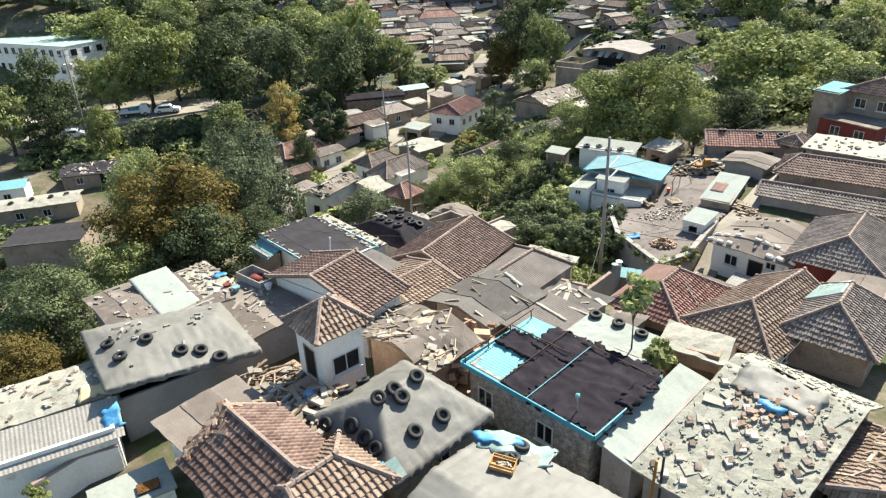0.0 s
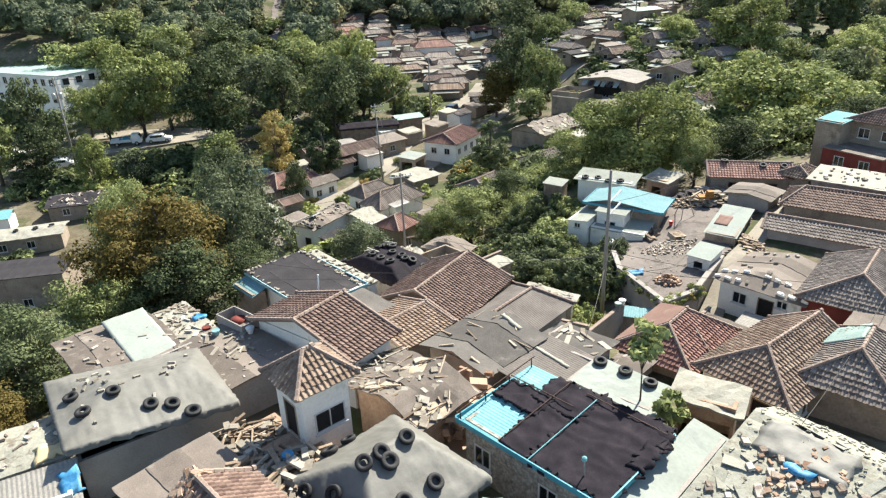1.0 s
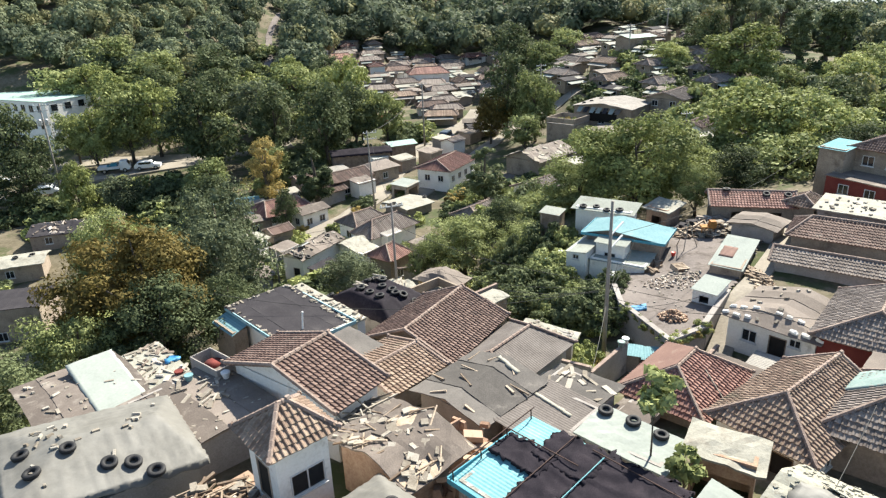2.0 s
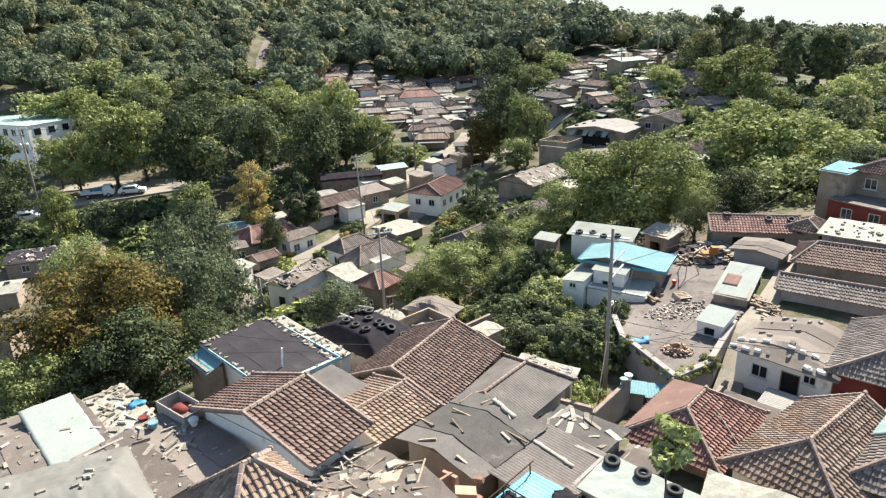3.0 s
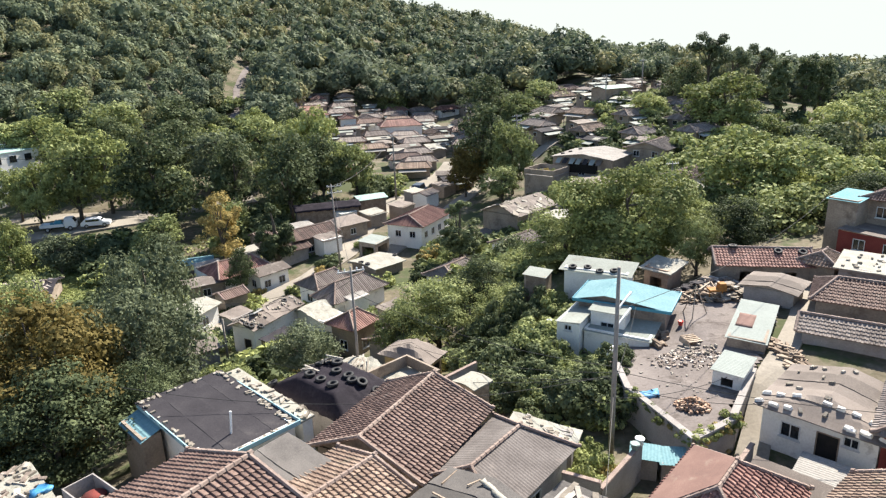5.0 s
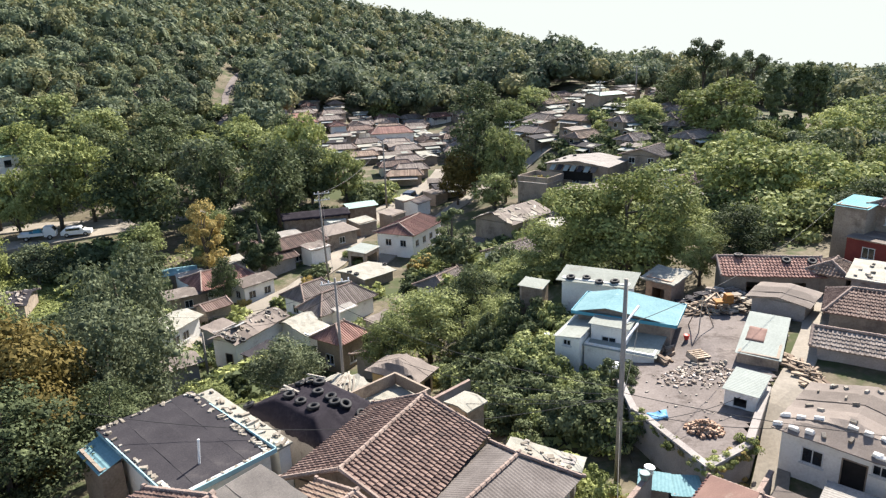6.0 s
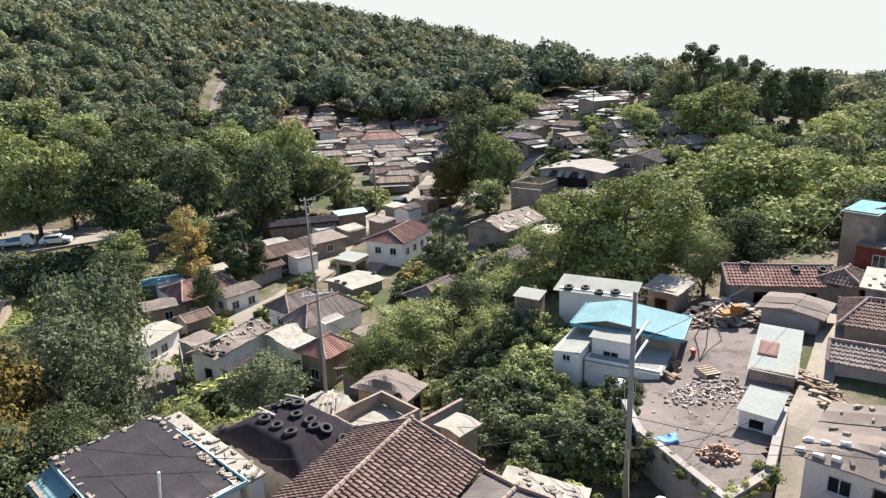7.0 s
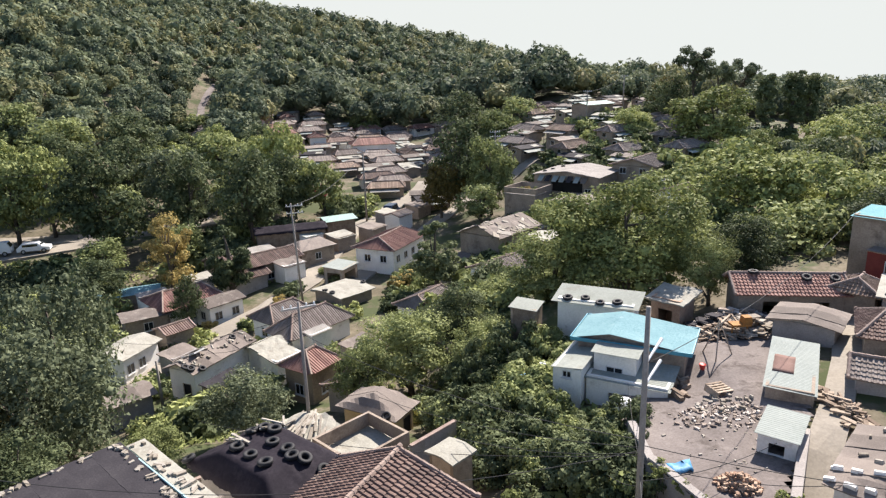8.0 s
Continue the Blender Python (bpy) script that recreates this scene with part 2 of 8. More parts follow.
M = {
    "tile_brown": surface("brown_cement_tile", [(0.067, 0.042, 0.035), (0.127, 0.079, 0.063), (0.203, 0.136, 0.109)], 0.7, 9, 0.8, 0.25, vary=0.25, island=0.22, stain=(0.23, 0.2, 0.16), stain_at=(0.58, 0.75)),
    "tile_red": surface("red_cement_tile", [(0.121, 0.060, 0.050), (0.203, 0.101, 0.080), (0.319, 0.181, 0.143)], 0.7, 9, 0.8, 0.25, vary=0.25, island=0.22, stain=(0.26, 0.2, 0.15), stain_at=(0.6, 0.8)),
    "tile_tan": surface("weathered_tan_tile", [(0.136, 0.092, 0.068), (0.227, 0.159, 0.118), (0.338, 0.256, 0.194)], 0.7, 9, 0.85, 0.25, vary=0.25, island=0.22, stain=(0.12, 0.1, 0.07)),
    "tile_grey": surface("grey_brown_tile", [(0.108, 0.088, 0.075), (0.185, 0.152, 0.131), (0.285, 0.24, 0.207)], 0.7, 9, 0.85, 0.25, vary=0.25, island=0.22),
    "cap": surface("ridge_mortar", [(0.146, 0.104, 0.085), (0.244, 0.183, 0.152), (0.366, 0.293, 0.244)], 1.5, 18, 0.9, 0.4),
    "felt": surface("grey_roofing_felt", [(0.093, 0.076, 0.065), (0.153, 0.127, 0.109), (0.223, 0.186, 0.158)], 0.6, 20, 0.9, 0.3, stain=(0.27, 0.24, 0.205), stain_at=(0.55, 0.72), stain_size=0.8, vary=0.3),
    "felt_pale": surface("pale_grey_felt", [(0.15, 0.135, 0.12), (0.22, 0.2, 0.18), (0.3, 0.275, 0.25)], 0.6, 14, 0.9, 0.3, stain=(0.12, 0.1, 0.09), stain_at=(0.56, 0.72)),
    "felt_dark": surface("dark_roofing_felt", [(0.022, 0.02, 0.023), (0.036, 0.033, 0.037), (0.06, 0.055, 0.057)], 0.5, 16, 0.85, 0.2, stain=(0.09, 0.08, 0.078), stain_at=(0.58, 0.74), stain_size=0.45, spec=0.1),
    "felt_worn": surface("worn_roofing_felt", [(0.055, 0.05, 0.046), (0.095, 0.086, 0.079), (0.145, 0.131, 0.119)], 0.6, 18, 0.9, 0.3, stain=(0.2, 0.18, 0.16), stain_at=(0.57, 0.74), stain_size=0.7, vary=0.3),
    "felt_red": surface("reddish_brown_felt", [(0.108, 0.063, 0.053), (0.163, 0.095, 0.077), (0.226, 0.140, 0.112)], 0.6, 25, 0.9, 0.3, stain=(0.25, 0.2, 0.16), stain_at=(0.6, 0.75)),
    "tarp": surface("grey_tarpaulin", [(0.118, 0.113, 0.1), (0.138, 0.132, 0.118), (0.16, 0.154, 0.138)], 0.5, 5, 0.6, 0.3, stain=(0.178, 0.172, 0.156), stain_at=(0.45, 0.75), stain_size=0.5),
    "tarp_dark": surface("black_tarpaulin", [(0.01, 0.008, 0.012), (0.016, 0.013, 0.018), (0.028, 0.023, 0.029)], 0.7, 8, 0.8, 0.3, stain=(0.045, 0.038, 0.042), stain_at=(0.6, 0.78), spec=0.1),
    "mesh_black": surface("black_shade_net", [(0.012, 0.011, 0.014), (0.022, 0.019, 0.024), (0.042, 0.035, 0.041)], 1.2, 30, 0.9, 0.5, stain=(0.04, 0.033, 0.036), stain_at=(0.62, 0.8), stain_size=1.4, spec=0.05),
    "sheet_white": surface("white_painted_sheet", [(0.225, 0.245, 0.222), (0.27, 0.292, 0.266), (0.31, 0.332, 0.302)], 0.6, 7, 0.85, 0.1, stain=(0.36, 0.34, 0.29), stain_at=(0.62, 0.85), spec=0.1),
    "sheet_dull": surface("dull_pale_sheet", [(0.21, 0.22, 0.19), (0.265, 0.278, 0.244), (0.315, 0.33, 0.292)], 0.6, 7, 0.85, 0.15, stain=(0.2, 0.175, 0.14), stain_at=(0.55, 0.75), spec=0.1),
    "white_worn": surface("worn_white_coating", [(0.19, 0.176, 0.142), (0.27, 0.258, 0.215), (0.34, 0.328, 0.28)], 0.9, 10, 0.85, 0.5, stain=(0.2, 0.175, 0.14), stain_at=(0.54, 0.68), stain_size=1.3, island=0.1),
    "white_flaky": surface("flaking_white_plastic_and_mortar", [(0.19, 0.178, 0.14), (0.27, 0.262, 0.215), (0.33, 0.325, 0.28)], 1.1, 9, 0.85, 0.6, stain=(0.15, 0.128, 0.098), stain_at=(0.55, 0.64), stain_size=2.2, island=0.1),
    "sheet_cyan": surface("cyan_painted_sheet", [(0.12, 0.28, 0.31), (0.165, 0.35, 0.375), (0.22, 0.41, 0.425)], 0.5, 8, 0.85, 0.1, stain=(0.3, 0.45, 0.44), stain_at=(0.56, 0.8), spec=0.1),
    "sheet_blue": surface("blue_painted_sheet", [(0.11, 0.21, 0.235), (0.165, 0.285, 0.305), (0.22, 0.345, 0.36)], 0.5, 8, 0.85, 0.1, stain=(0.3, 0.4, 0.41), stain_at=(0.6, 0.8), spec=0.1),
    "trim_blue": surface("blue_paint", [(0.04, 0.2, 0.27), (0.07, 0.28, 0.35)], 1, 12, 0.5, 0.1),
    "asbestos": surface("weathered_fibre_cement", [(0.170, 0.157, 0.140), (0.264, 0.246, 0.221), (0.357, 0.340, 0.306)], 0.6, 12, 0.9, 0.3, stain=(0.13, 0.12, 0.1), stain_at=(0.6, 0.75)),
    "fibre_dark": surface("dark_fibre_cement", [(0.078, 0.067, 0.06), (0.128, 0.111, 0.101), (0.188, 0.168, 0.152)], 0.8, 14, 0.9, 0.3, stain=(0.22, 0.185, 0.16), stain_at=(0.57, 0.74), stain_size=0.9),
    "trim_pale": surface("pale_cyan_paint", [(0.25, 0.42, 0.47), (0.38, 0.54, 0.57)], 1, 12, 0.6, 0.1),
    "plaster": surface("white_plaster", [(0.6, 0.57, 0.51), (0.74, 0.715, 0.66), (0.82, 0.8, 0.75)], 0.5, 9, 0.9, 0.2, stain=(0.3, 0.26, 0.22), stain_at=(0.58, 0.74), stain_size=0.8),
    "plaster_tan": surface("tan_plaster", [(0.17, 0.135, 0.1), (0.26, 0.21, 0.165), (0.36, 0.305, 0.245)], 0.5, 9, 0.9, 0.25, stain=(0.13, 0.1, 0.08), stain_at=(0.53, 0.7)),
    "plaster_yellow": surface("yellow_plaster", [(0.5, 0.37, 0.2), (0.6, 0.46, 0.26), (0.68, 0.54, 0.33)], 0.6, 9, 0.9, 0.2, stain=(0.35, 0.27, 0.16), stain_at=(0.62, 0.8)),
    "block": surface("grey_cement_block", [(0.2, 0.18, 0.165), (0.29, 0.265, 0.245), (0.37, 0.345, 0.32)], 0.7, 14, 0.95, 0.5, stain=(0.13, 0.115, 0.1), stain_at=(0.58, 0.72)),
    "stone": surface("mottled_stone_cladding", [(0.08, 0.075, 0.07), (0.26, 0.24, 0.21), (0.5, 0.48, 0.44)], 3.5, 9, 0.9, 0.5),
    "brick": surface("dark_red_brick", [(0.1, 0.02, 0.018), (0.16, 0.035, 0.028), (0.22, 0.06, 0.045)], 0.8, 18, 0.9, 0.4),
    "wood": surface("weathered_wood", [(0.14, 0.1, 0.07), (0.26, 0.2, 0.145), (0.42, 0.34, 0.26)], 2, 20, 0.9, 0.3, vary=0.3, island=0.35),
    "wood_orange": surface("orange_brown_board", [(0.3, 0.15, 0.05), (0.45, 0.25, 0.09), (0.55, 0.36, 0.17)], 3, 20, 0.8, 0.2),
    "rust": surface("rusty_orange_metal", [(0.14, 0.06, 0.02), (0.3, 0.13, 0.03), (0.42, 0.2, 0.05)], 3, 20, 0.8, 0.3),
    "rust_dark": surface("dark_rusted_iron", [(0.03, 0.02, 0.018), (0.06, 0.035, 0.028), (0.1, 0.055, 0.04)], 3, 20, 0.85, 0.2),
    "steel": surface("dull_galvanised_steel", [(0.25, 0.25, 0.25), (0.4, 0.4, 0.4), (0.5, 0.5, 0.5)], 3, 20, 0.5, 0.1, metal=0.6),
    "rubber": surface("black_rubber", [(0.009, 0.009, 0.01), (0.016, 0.016, 0.018), (0.03, 0.029, 0.03)], 3, 25, 0.7, 0.3),
    "glass": surface("dark_window_glass", [(0.01, 0.012, 0.014), (0.02, 0.024, 0.028)], 1, 3, 0.12, 0.0, spec=0.6),
    # near-black: painted shade of doorways and a balcony, also the grille's tray
    "dark": surface("interior_shade_and_tray_black", [(0.01, 0.009, 0.008), (0.025, 0.022, 0.02)], 1, 6, 0.95, 0.2),
    "frame": surface("pale_window_frame", [(0.45, 0.45, 0.44), (0.6, 0.6, 0.58)], 2, 12, 0.6, 0.1),
    "road": surface("worn_concrete_road", [(0.17, 0.148, 0.118), (0.24, 0.212, 0.172), (0.31, 0.278, 0.23)], 0.25, 6, 0.95, 0.2, stain=(0.16, 0.145, 0.12), stain_at=(0.56, 0.7), stain_size=0.35),
    "yard": surface("grey_yard_soil", [(0.1, 0.084, 0.075), (0.155, 0.132, 0.12), (0.215, 0.188, 0.17)], 0.5, 9, 1.0, 0.5, stain=(0.08, 0.065, 0.056), stain_at=(0.54, 0.66)),
    "rubble": surface("broken_masonry", [(0.14, 0.11, 0.09), (0.27, 0.22, 0.18), (0.46, 0.41, 0.36)], 3, 15, 0.95, 0.4, island=0.5),
    "rubble_pale": surface("pale_broken_mortar", [(0.17, 0.145, 0.115), (0.25, 0.22, 0.18), (0.34, 0.31, 0.265)], 3, 15, 0.95, 0.4, island=0.4),
    "clay": surface("clay_daub", [(0.2, 0.12, 0.08), (0.3, 0.2, 0.14), (0.4, 0.29, 0.21)], 2, 12, 0.95, 0.5, island=0.4),
    "bark": surface("grey_brown_bark", [(0.05, 0.04, 0.03), (0.09, 0.075, 0.06), (0.14, 0.12, 0.1)], 2, 14, 0.95, 0.6),
    "pole": surface("pale_concrete_pole", [(0.17, 0.15, 0.13), (0.24, 0.215, 0.19), (0.3, 0.275, 0.25)], 1, 12, 0.9, 0.2),
    "wire": surface("black_cable", [(0.02, 0.02, 0.02), (0.03, 0.03, 0.03)], 1, 5, 0.6, 0.0),
    "orange": surface("terracotta_glaze", [(0.35, 0.1, 0.04), (0.48, 0.16, 0.07)], 3, 12, 0.5, 0.1),
    "red": surface("red_plastic", [(0.5, 0.04, 0.03), (0.6, 0.07, 0.05)], 3, 12, 0.5, 0.1),
    "blue_cloth": surface("blue_tarpaulin", [(0.02, 0.12, 0.26), (0.045, 0.2, 0.38), (0.16, 0.36, 0.48)], 1.5, 9, 0.55, 0.3),
    "green_cloth": surface("pale_green_tarpaulin", [(0.12, 0.19, 0.175), (0.18, 0.25, 0.235), (0.26, 0.3, 0.28)], 1.2, 9, 0.6, 0.3),
    "green_roof": surface("pale_green_sheet", [(0.26, 0.37, 0.32), (0.34, 0.45, 0.395)], 0.5, 7, 0.5, 0.1, spec=0.1),
    "paint_white": surface("white_car_paint", [(0.66, 0.67, 0.67), (0.74, 0.75, 0.75)], 1, 9, 0.3, 0.0, spec=0.5),
    "leaf": leafy("green_leaves", [(0.051, 0.062, 0.024), (0.131, 0.154, 0.061), (0.252, 0.281, 0.111), (0.392, 0.418, 0.189)]),
    "leaf_light": leafy("yellow_green_leaves", [(0.069, 0.080, 0.031), (0.167, 0.191, 0.066), (0.307, 0.336, 0.125), (0.459, 0.473, 0.205)]),
    "leaf_dark": leafy("dark_green_leaves", [(0.023, 0.032, 0.018), (0.062, 0.079, 0.037), (0.125, 0.149, 0.072), (0.216, 0.240, 0.119)]),
    "leaf_grey": leafy("grey_green_leaves", [(0.030, 0.037, 0.022), (0.074, 0.090, 0.051), (0.136, 0.158, 0.089), (0.211, 0.236, 0.141)]),
    "leaf_brown": leafy("rust_brown_leaves", [(0.047, 0.046, 0.018), (0.086, 0.070, 0.022), (0.126, 0.097, 0.029), (0.165, 0.131, 0.044)]),
    "leaf_yellow": leafy("yellow_ochre_leaves", [(0.151, 0.132, 0.053), (0.291, 0.234, 0.087), (0.431, 0.330, 0.119), (0.535, 0.420, 0.185)]),
    # far woodland leaves: blue raised in the colour to paint in distance haze
    "leaf_far": leafy("hazed_mixed_wood_leaves", [(0.049, 0.063, 0.041), (0.099, 0.122, 0.073), (0.169, 0.199, 0.114), (0.249, 0.270, 0.155)], big=0.12, vary=0.0, island=0.25, through_share=0.25),
    "leaf_far_dark": leafy("hazed_dark_wood_leaves", [(0.033, 0.044, 0.031), (0.070, 0.090, 0.056), (0.124, 0.148, 0.091), (0.182, 0.209, 0.128)], big=0.12, vary=0.0, island=0.25, through_share=0.25),
    "leaf_far_olive": leafy("hazed_olive_wood_leaves", [(0.078, 0.086, 0.047), (0.143, 0.153, 0.075), (0.209, 0.211, 0.104), (0.269, 0.249, 0.128)], big=0.12, vary=0.0, island=0.25, through_share=0.25),
    "car_blue": surface("dark_blue_car_paint", [(0.015, 0.03, 0.06), (0.025, 0.045, 0.085)], 1, 9, 0.3, 0.0, spec=0.5),
    "blossom": leafy("pink_flowers", [(0.3, 0.03, 0.06), (0.55, 0.08, 0.14), (0.65, 0.2, 0.25)]),
}


def ground_material():
    m = surface("soil_and_grass", [(0.06, 0.05, 0.03), (0.095, 0.08, 0.05), (0.14, 0.118, 0.08), (0.19, 0.165, 0.125)], 0.3, 2.5, 1.0, 0.5, stain=(0.05, 0.062, 0.022), stain_at=(0.48, 0.56), stain_size=0.16)
    return m


M["ground"] = ground_material()


# ---- building blocks ----
class Build:
    """Collects vertices and faces of one mesh."""

    def __init__(self):
        self.v, self.f = [], []

    def add(self, verts, faces):
        n = len(self.v)
        self.v += [tuple(p) for p in verts]
        self.f += [tuple(i + n for i in face) for face in faces]
        return self

    def box(self, x0, y0, z0, x1, y1, z1, m=None, taper=0.0):
        t = taper
        pts = [Vector(p) for p in ((x0, y0, z0), (x1, y0, z0), (x1, y1, z0), (x0, y1, z0), (x0 + t, y0 + t, z1), (x1 - t, y0 + t, z1), (x1 - t, y1 - t, z1), (x0 + t, y1 - t, z1))]
        if m is not None:
            pts = [m @ p for p in pts]
        return self.add(pts, [(0, 3, 2, 1), (4, 5, 6, 7), (0, 1, 5, 4), (1, 2, 6, 5), (2, 3, 7, 6), (3, 0, 4, 7)])

    def prism(self, top, drop):
        """A slab under a flat polygon, drop thick along z."""
        n = len(top)
        low = [(p[0], p[1], p[2] - drop) for p in top]
        return self.add(list(top) + low, [tuple(range(n)), tuple(range(2 * n - 1, n - 1, -1))] + [(i, i + n, (i + 1) % n + n, (i + 1) % n) for i in range(n)])

    def tube(self, pts, radii, sides=8, cap=True):
        n0 = len(self.v)
        pts = [Vector(p) for p in pts]
        for i, (p, r) in enumerate(zip(pts, radii)):
            d = (pts[min(i + 1, len(pts) - 1)] - pts[max(i - 1, 0)]).normalized()
            a = d.cross(Vector((0, 0, 1)) if abs(d.z) < 0.9 else Vector((1, 0, 0))).normalized()
            b = d.cross(a)
            self.v += [tuple(p + r * (math.cos(k * math.tau / sides) * a + math.sin(k * math.tau / sides) * b)) for k in range(sides)]
        for i in range(len(pts) - 1):
            for k in range(sides):
                a0, a1 = n0 + i * sides + k, n0 + i * sides + (k + 1) % sides
                self.f.append((a0, a0 + sides, a1 + sides, a1))
        if cap:
            self.f.append(tuple(n0 + k for k in range(sides)))
            self.f.append(tuple(n0 + (len(pts) - 1) * sides + k for k in reversed(range(sides))))
        return self

    def mesh(self, name):
        me = bpy.data.meshes.new(name)
        me.from_pydata(self.v, [], self.f)
        return me


def part(name, build, material, parent=None, label="", smooth_faces=False):
    """One mesh object under a thing or a part."""
    me = build if isinstance(build, bpy.types.Mesh) else build.mesh(name)
    if not me.materials:
        me.materials.append(M[material])
    if smooth_faces:
        me.polygons.foreach_set("use_smooth", [True] * len(me.polygons))
    ob = new(name, me)
    ob.parent = parent
    return tagged(ob, label)


def thing(name, m, label, category, group="", kind=""):
    ob = new(name)
    ob.empty_display_size = 0.2
    ob.matrix_basis = m
    return tagged(ob, label, category, group, kind)


def quick_mesh(name, co, faces):
    """A mesh from arrays: n x 3 places and m x k corners."""
    me = bpy.data.meshes.new(name)
    k = faces.shape[1]
    me.vertices.add(len(co))
    me.vertices.foreach_set("co", np.asarray(co, np.float32).ravel())
    me.loops.add(faces.size)
    me.loops.foreach_set("vertex_index", faces.ravel().astype(np.int32))
    me.polygons.add(len(faces))
    me.polygons.foreach_set("loop_start", np.arange(0, faces.size, k, dtype=np.int32))
    me.polygons.foreach_set("loop_total", np.full(len(faces), k, np.int32))
    me.update(calc_edges=True)
    return me


def sheet(L, W, height, res=0.3, skirt=0.08, wob=0.0, seed=0.0, ragged=0.0, keep=None):
    """A sheet of cloth, felt or board over a rectangle, with a turned-down edge."""
    nx, ny = max(2, int(L / res)), max(2, int(W / res))
    b = Build()
    idx = {}
    for i in range(nx + 1):
        for j in range(ny + 1):
            x, y = -L / 2 + L * i / nx, -W / 2 + W * j / ny
            edge = i in (0, nx) or j in (0, ny)
            if ragged and edge:
                x += ragged * noise.noise((i * 0.9, j * 0.9, seed + 7))
                y += ragged * noise.noise((i * 0.9, j * 0.9, seed + 17))
            z = height(min(max(x, -L / 2), L / 2), min(max(y, -W / 2), W / 2))
            z += wob * (noise.noise((x * 0.9, y * 0.9, seed)) + 0.6 * noise.noise((x * 2.6, y * 2.6, seed + 3)))
            idx[i, j] = len(b.v)
            b.v.append((x, y, z))
    for i in range(nx):
        for j in range(ny):
            if keep and not keep(-L / 2 + L * (i + 0.5) / nx, -W / 2 + W * (j + 0.5) / ny):
                continue
            b.f.append((idx[i, j], idx[i + 1, j], idx[i + 1, j + 1], idx[i, j + 1]))
    ring = [(i, 0) for i in range(nx)] + [(nx, j) for j in range(ny)] + [(i, ny) for i in range(nx, 0, -1)] + [(0, j) for j in range(ny, 0, -1)]
    low = {}
    for key in ring:
        x, y, z = b.v[idx[key]]
        low[key] = len(b.v)
        b.v.append((x, y, z - skirt * (1 + 0.5 * noise.noise((x * 2, y * 2, seed + 9)))))
    for a, c in zip(ring, ring[1:] + ring[:1]):
        b.f.append((idx[a], low[a], low[c], idx[c]))
    return b


def corrugated(L, W, height, pitch=0.15, deep=0.015, thick=0.015, along="y"):
    """Corrugated board over a rectangle; the ribs run along y or x."""
    b = Build()
    span, run = (L, W) if along == "y" else (W, L)
    n = int(span / pitch * 2)
    steps = max(1, int(run / 0.5))
    rows = []
    for side in (0, 1):
        for k in range(n + 1):
            s = -span / 2 + span * k / n
            row = []
            for q in range(steps + 1):
                r = -run / 2 + run * q / steps
                x, y = (s, r) if along == "y" else (r, s)
                row.append(len(b.v))
                b.v.append((x, y, height(x, y) + (deep if k % 2 else 0.0) - side * thick))
            rows.append(row)
    for side in (0, 1):
        for k in range(n):
            for q in range(steps):
                a, c = rows[side * (n + 1) + k], rows[side * (n + 1) + k + 1]
                f = (a[q], c[q], c[q + 1], a[q + 1])
                b.f.append(f if (along == "y") == (side == 0) else f[::-1])
    top, low = rows[: n + 1], rows[n + 1 :]
    for k in range(n):
        for q in (0, steps):
            b.f.append((top[k][q], low[k][q], low[k + 1][q], top[k + 1][q]))
    for q in range(steps):
        for k in (0, n):
            b.f.append((top[k][q], top[k][q + 1], low[k][q + 1], low[k][q]))
    return b


# ---- ground ----
def spaced(stops):
    out = []
    for a, b, step in stops:
        out += list(np.arange(a, b, step))
    return out + [stops[-1][1]]


def build_ground():
    xs = spaced([(-2500, -500, 400), (-500, -150, 25), (-150, -70, 6), (-70, 60, 2), (60, 150, 6), (150, 500, 25), (500, 2500, 400)])
    ys = spaced([(-800, -60, 120), (-60, -10, 8), (-10, 110, 2), (110, 240, 4), (240, 500, 13), (500, 3500, 250)])
    co = np.array([(x, y, slope_height(x, y) + 0.12 * noise.noise((x * 0.3, y * 0.3, 0)) - 0.1) for y in ys for x in xs])
    nx = len(xs)
    i, j = np.meshgrid(np.arange(nx - 1), np.arange(len(ys) - 1))
    a = (j * nx + i).ravel()
    me = quick_mesh("ground", co, np.stack([a, a + 1, a + nx + 1, a + nx], 1))
    ob = part("ground", me, "ground", smooth_faces=True)
    tagged(ob, "sloping soil and grass ground under the village", "ground", kind="structure")


def ribbon(name, pts, width, material, label, category, lift=0.06):
    """A strip of paving that follows the ground."""
    pts = [Vector((x, y)) for x, y in pts]
    fine = []
    for a, c in zip(pts, pts[1:]):
        n = max(1, int((c - a).length / 1.5))
        fine += [a.lerp(c, k / n) for k in range(n)]
    fine.append(pts[-1])
    b = Build()
    for k, p in enumerate(fine):
        d = (fine[min(k + 1, len(fine) - 1)] - fine[max(k - 1, 0)]).normalized()
        side = Vector((-d.y, d.x))
        for s in (-0.5, -0.17, 0.17, 0.5):
            w = width * (1 + 0.15 * noise.noise((p.x * 0.2, p.y * 0.2, s)))
            q = p + side * s * w
            b.v.append((q.x, q.y, max(terrain(q.x, q.y), terrain(p.x, p.y) - 0.05) + lift))
        for s in (-0.5, 0.5):
            q = p + side * s * width * 1.02
            b.v.append((q.x, q.y, terrain(q.x, q.y) - 0.3))
    for k in range(len(fine) - 1):
        for s in range(3):
            b.f.append((6 * k + s + 1, 6 * k + s, 6 * k + s + 6, 6 * k + s + 7))
        b.f.append((6 * k, 6 * k + 4, 6 * k + 10, 6 * k + 6))
        b.f.append((6 * k + 5, 6 * k + 3, 6 * k + 9, 6 * k + 11))
    ob = part(name, b, material)
    return tagged(ob, label, category, kind="structure")


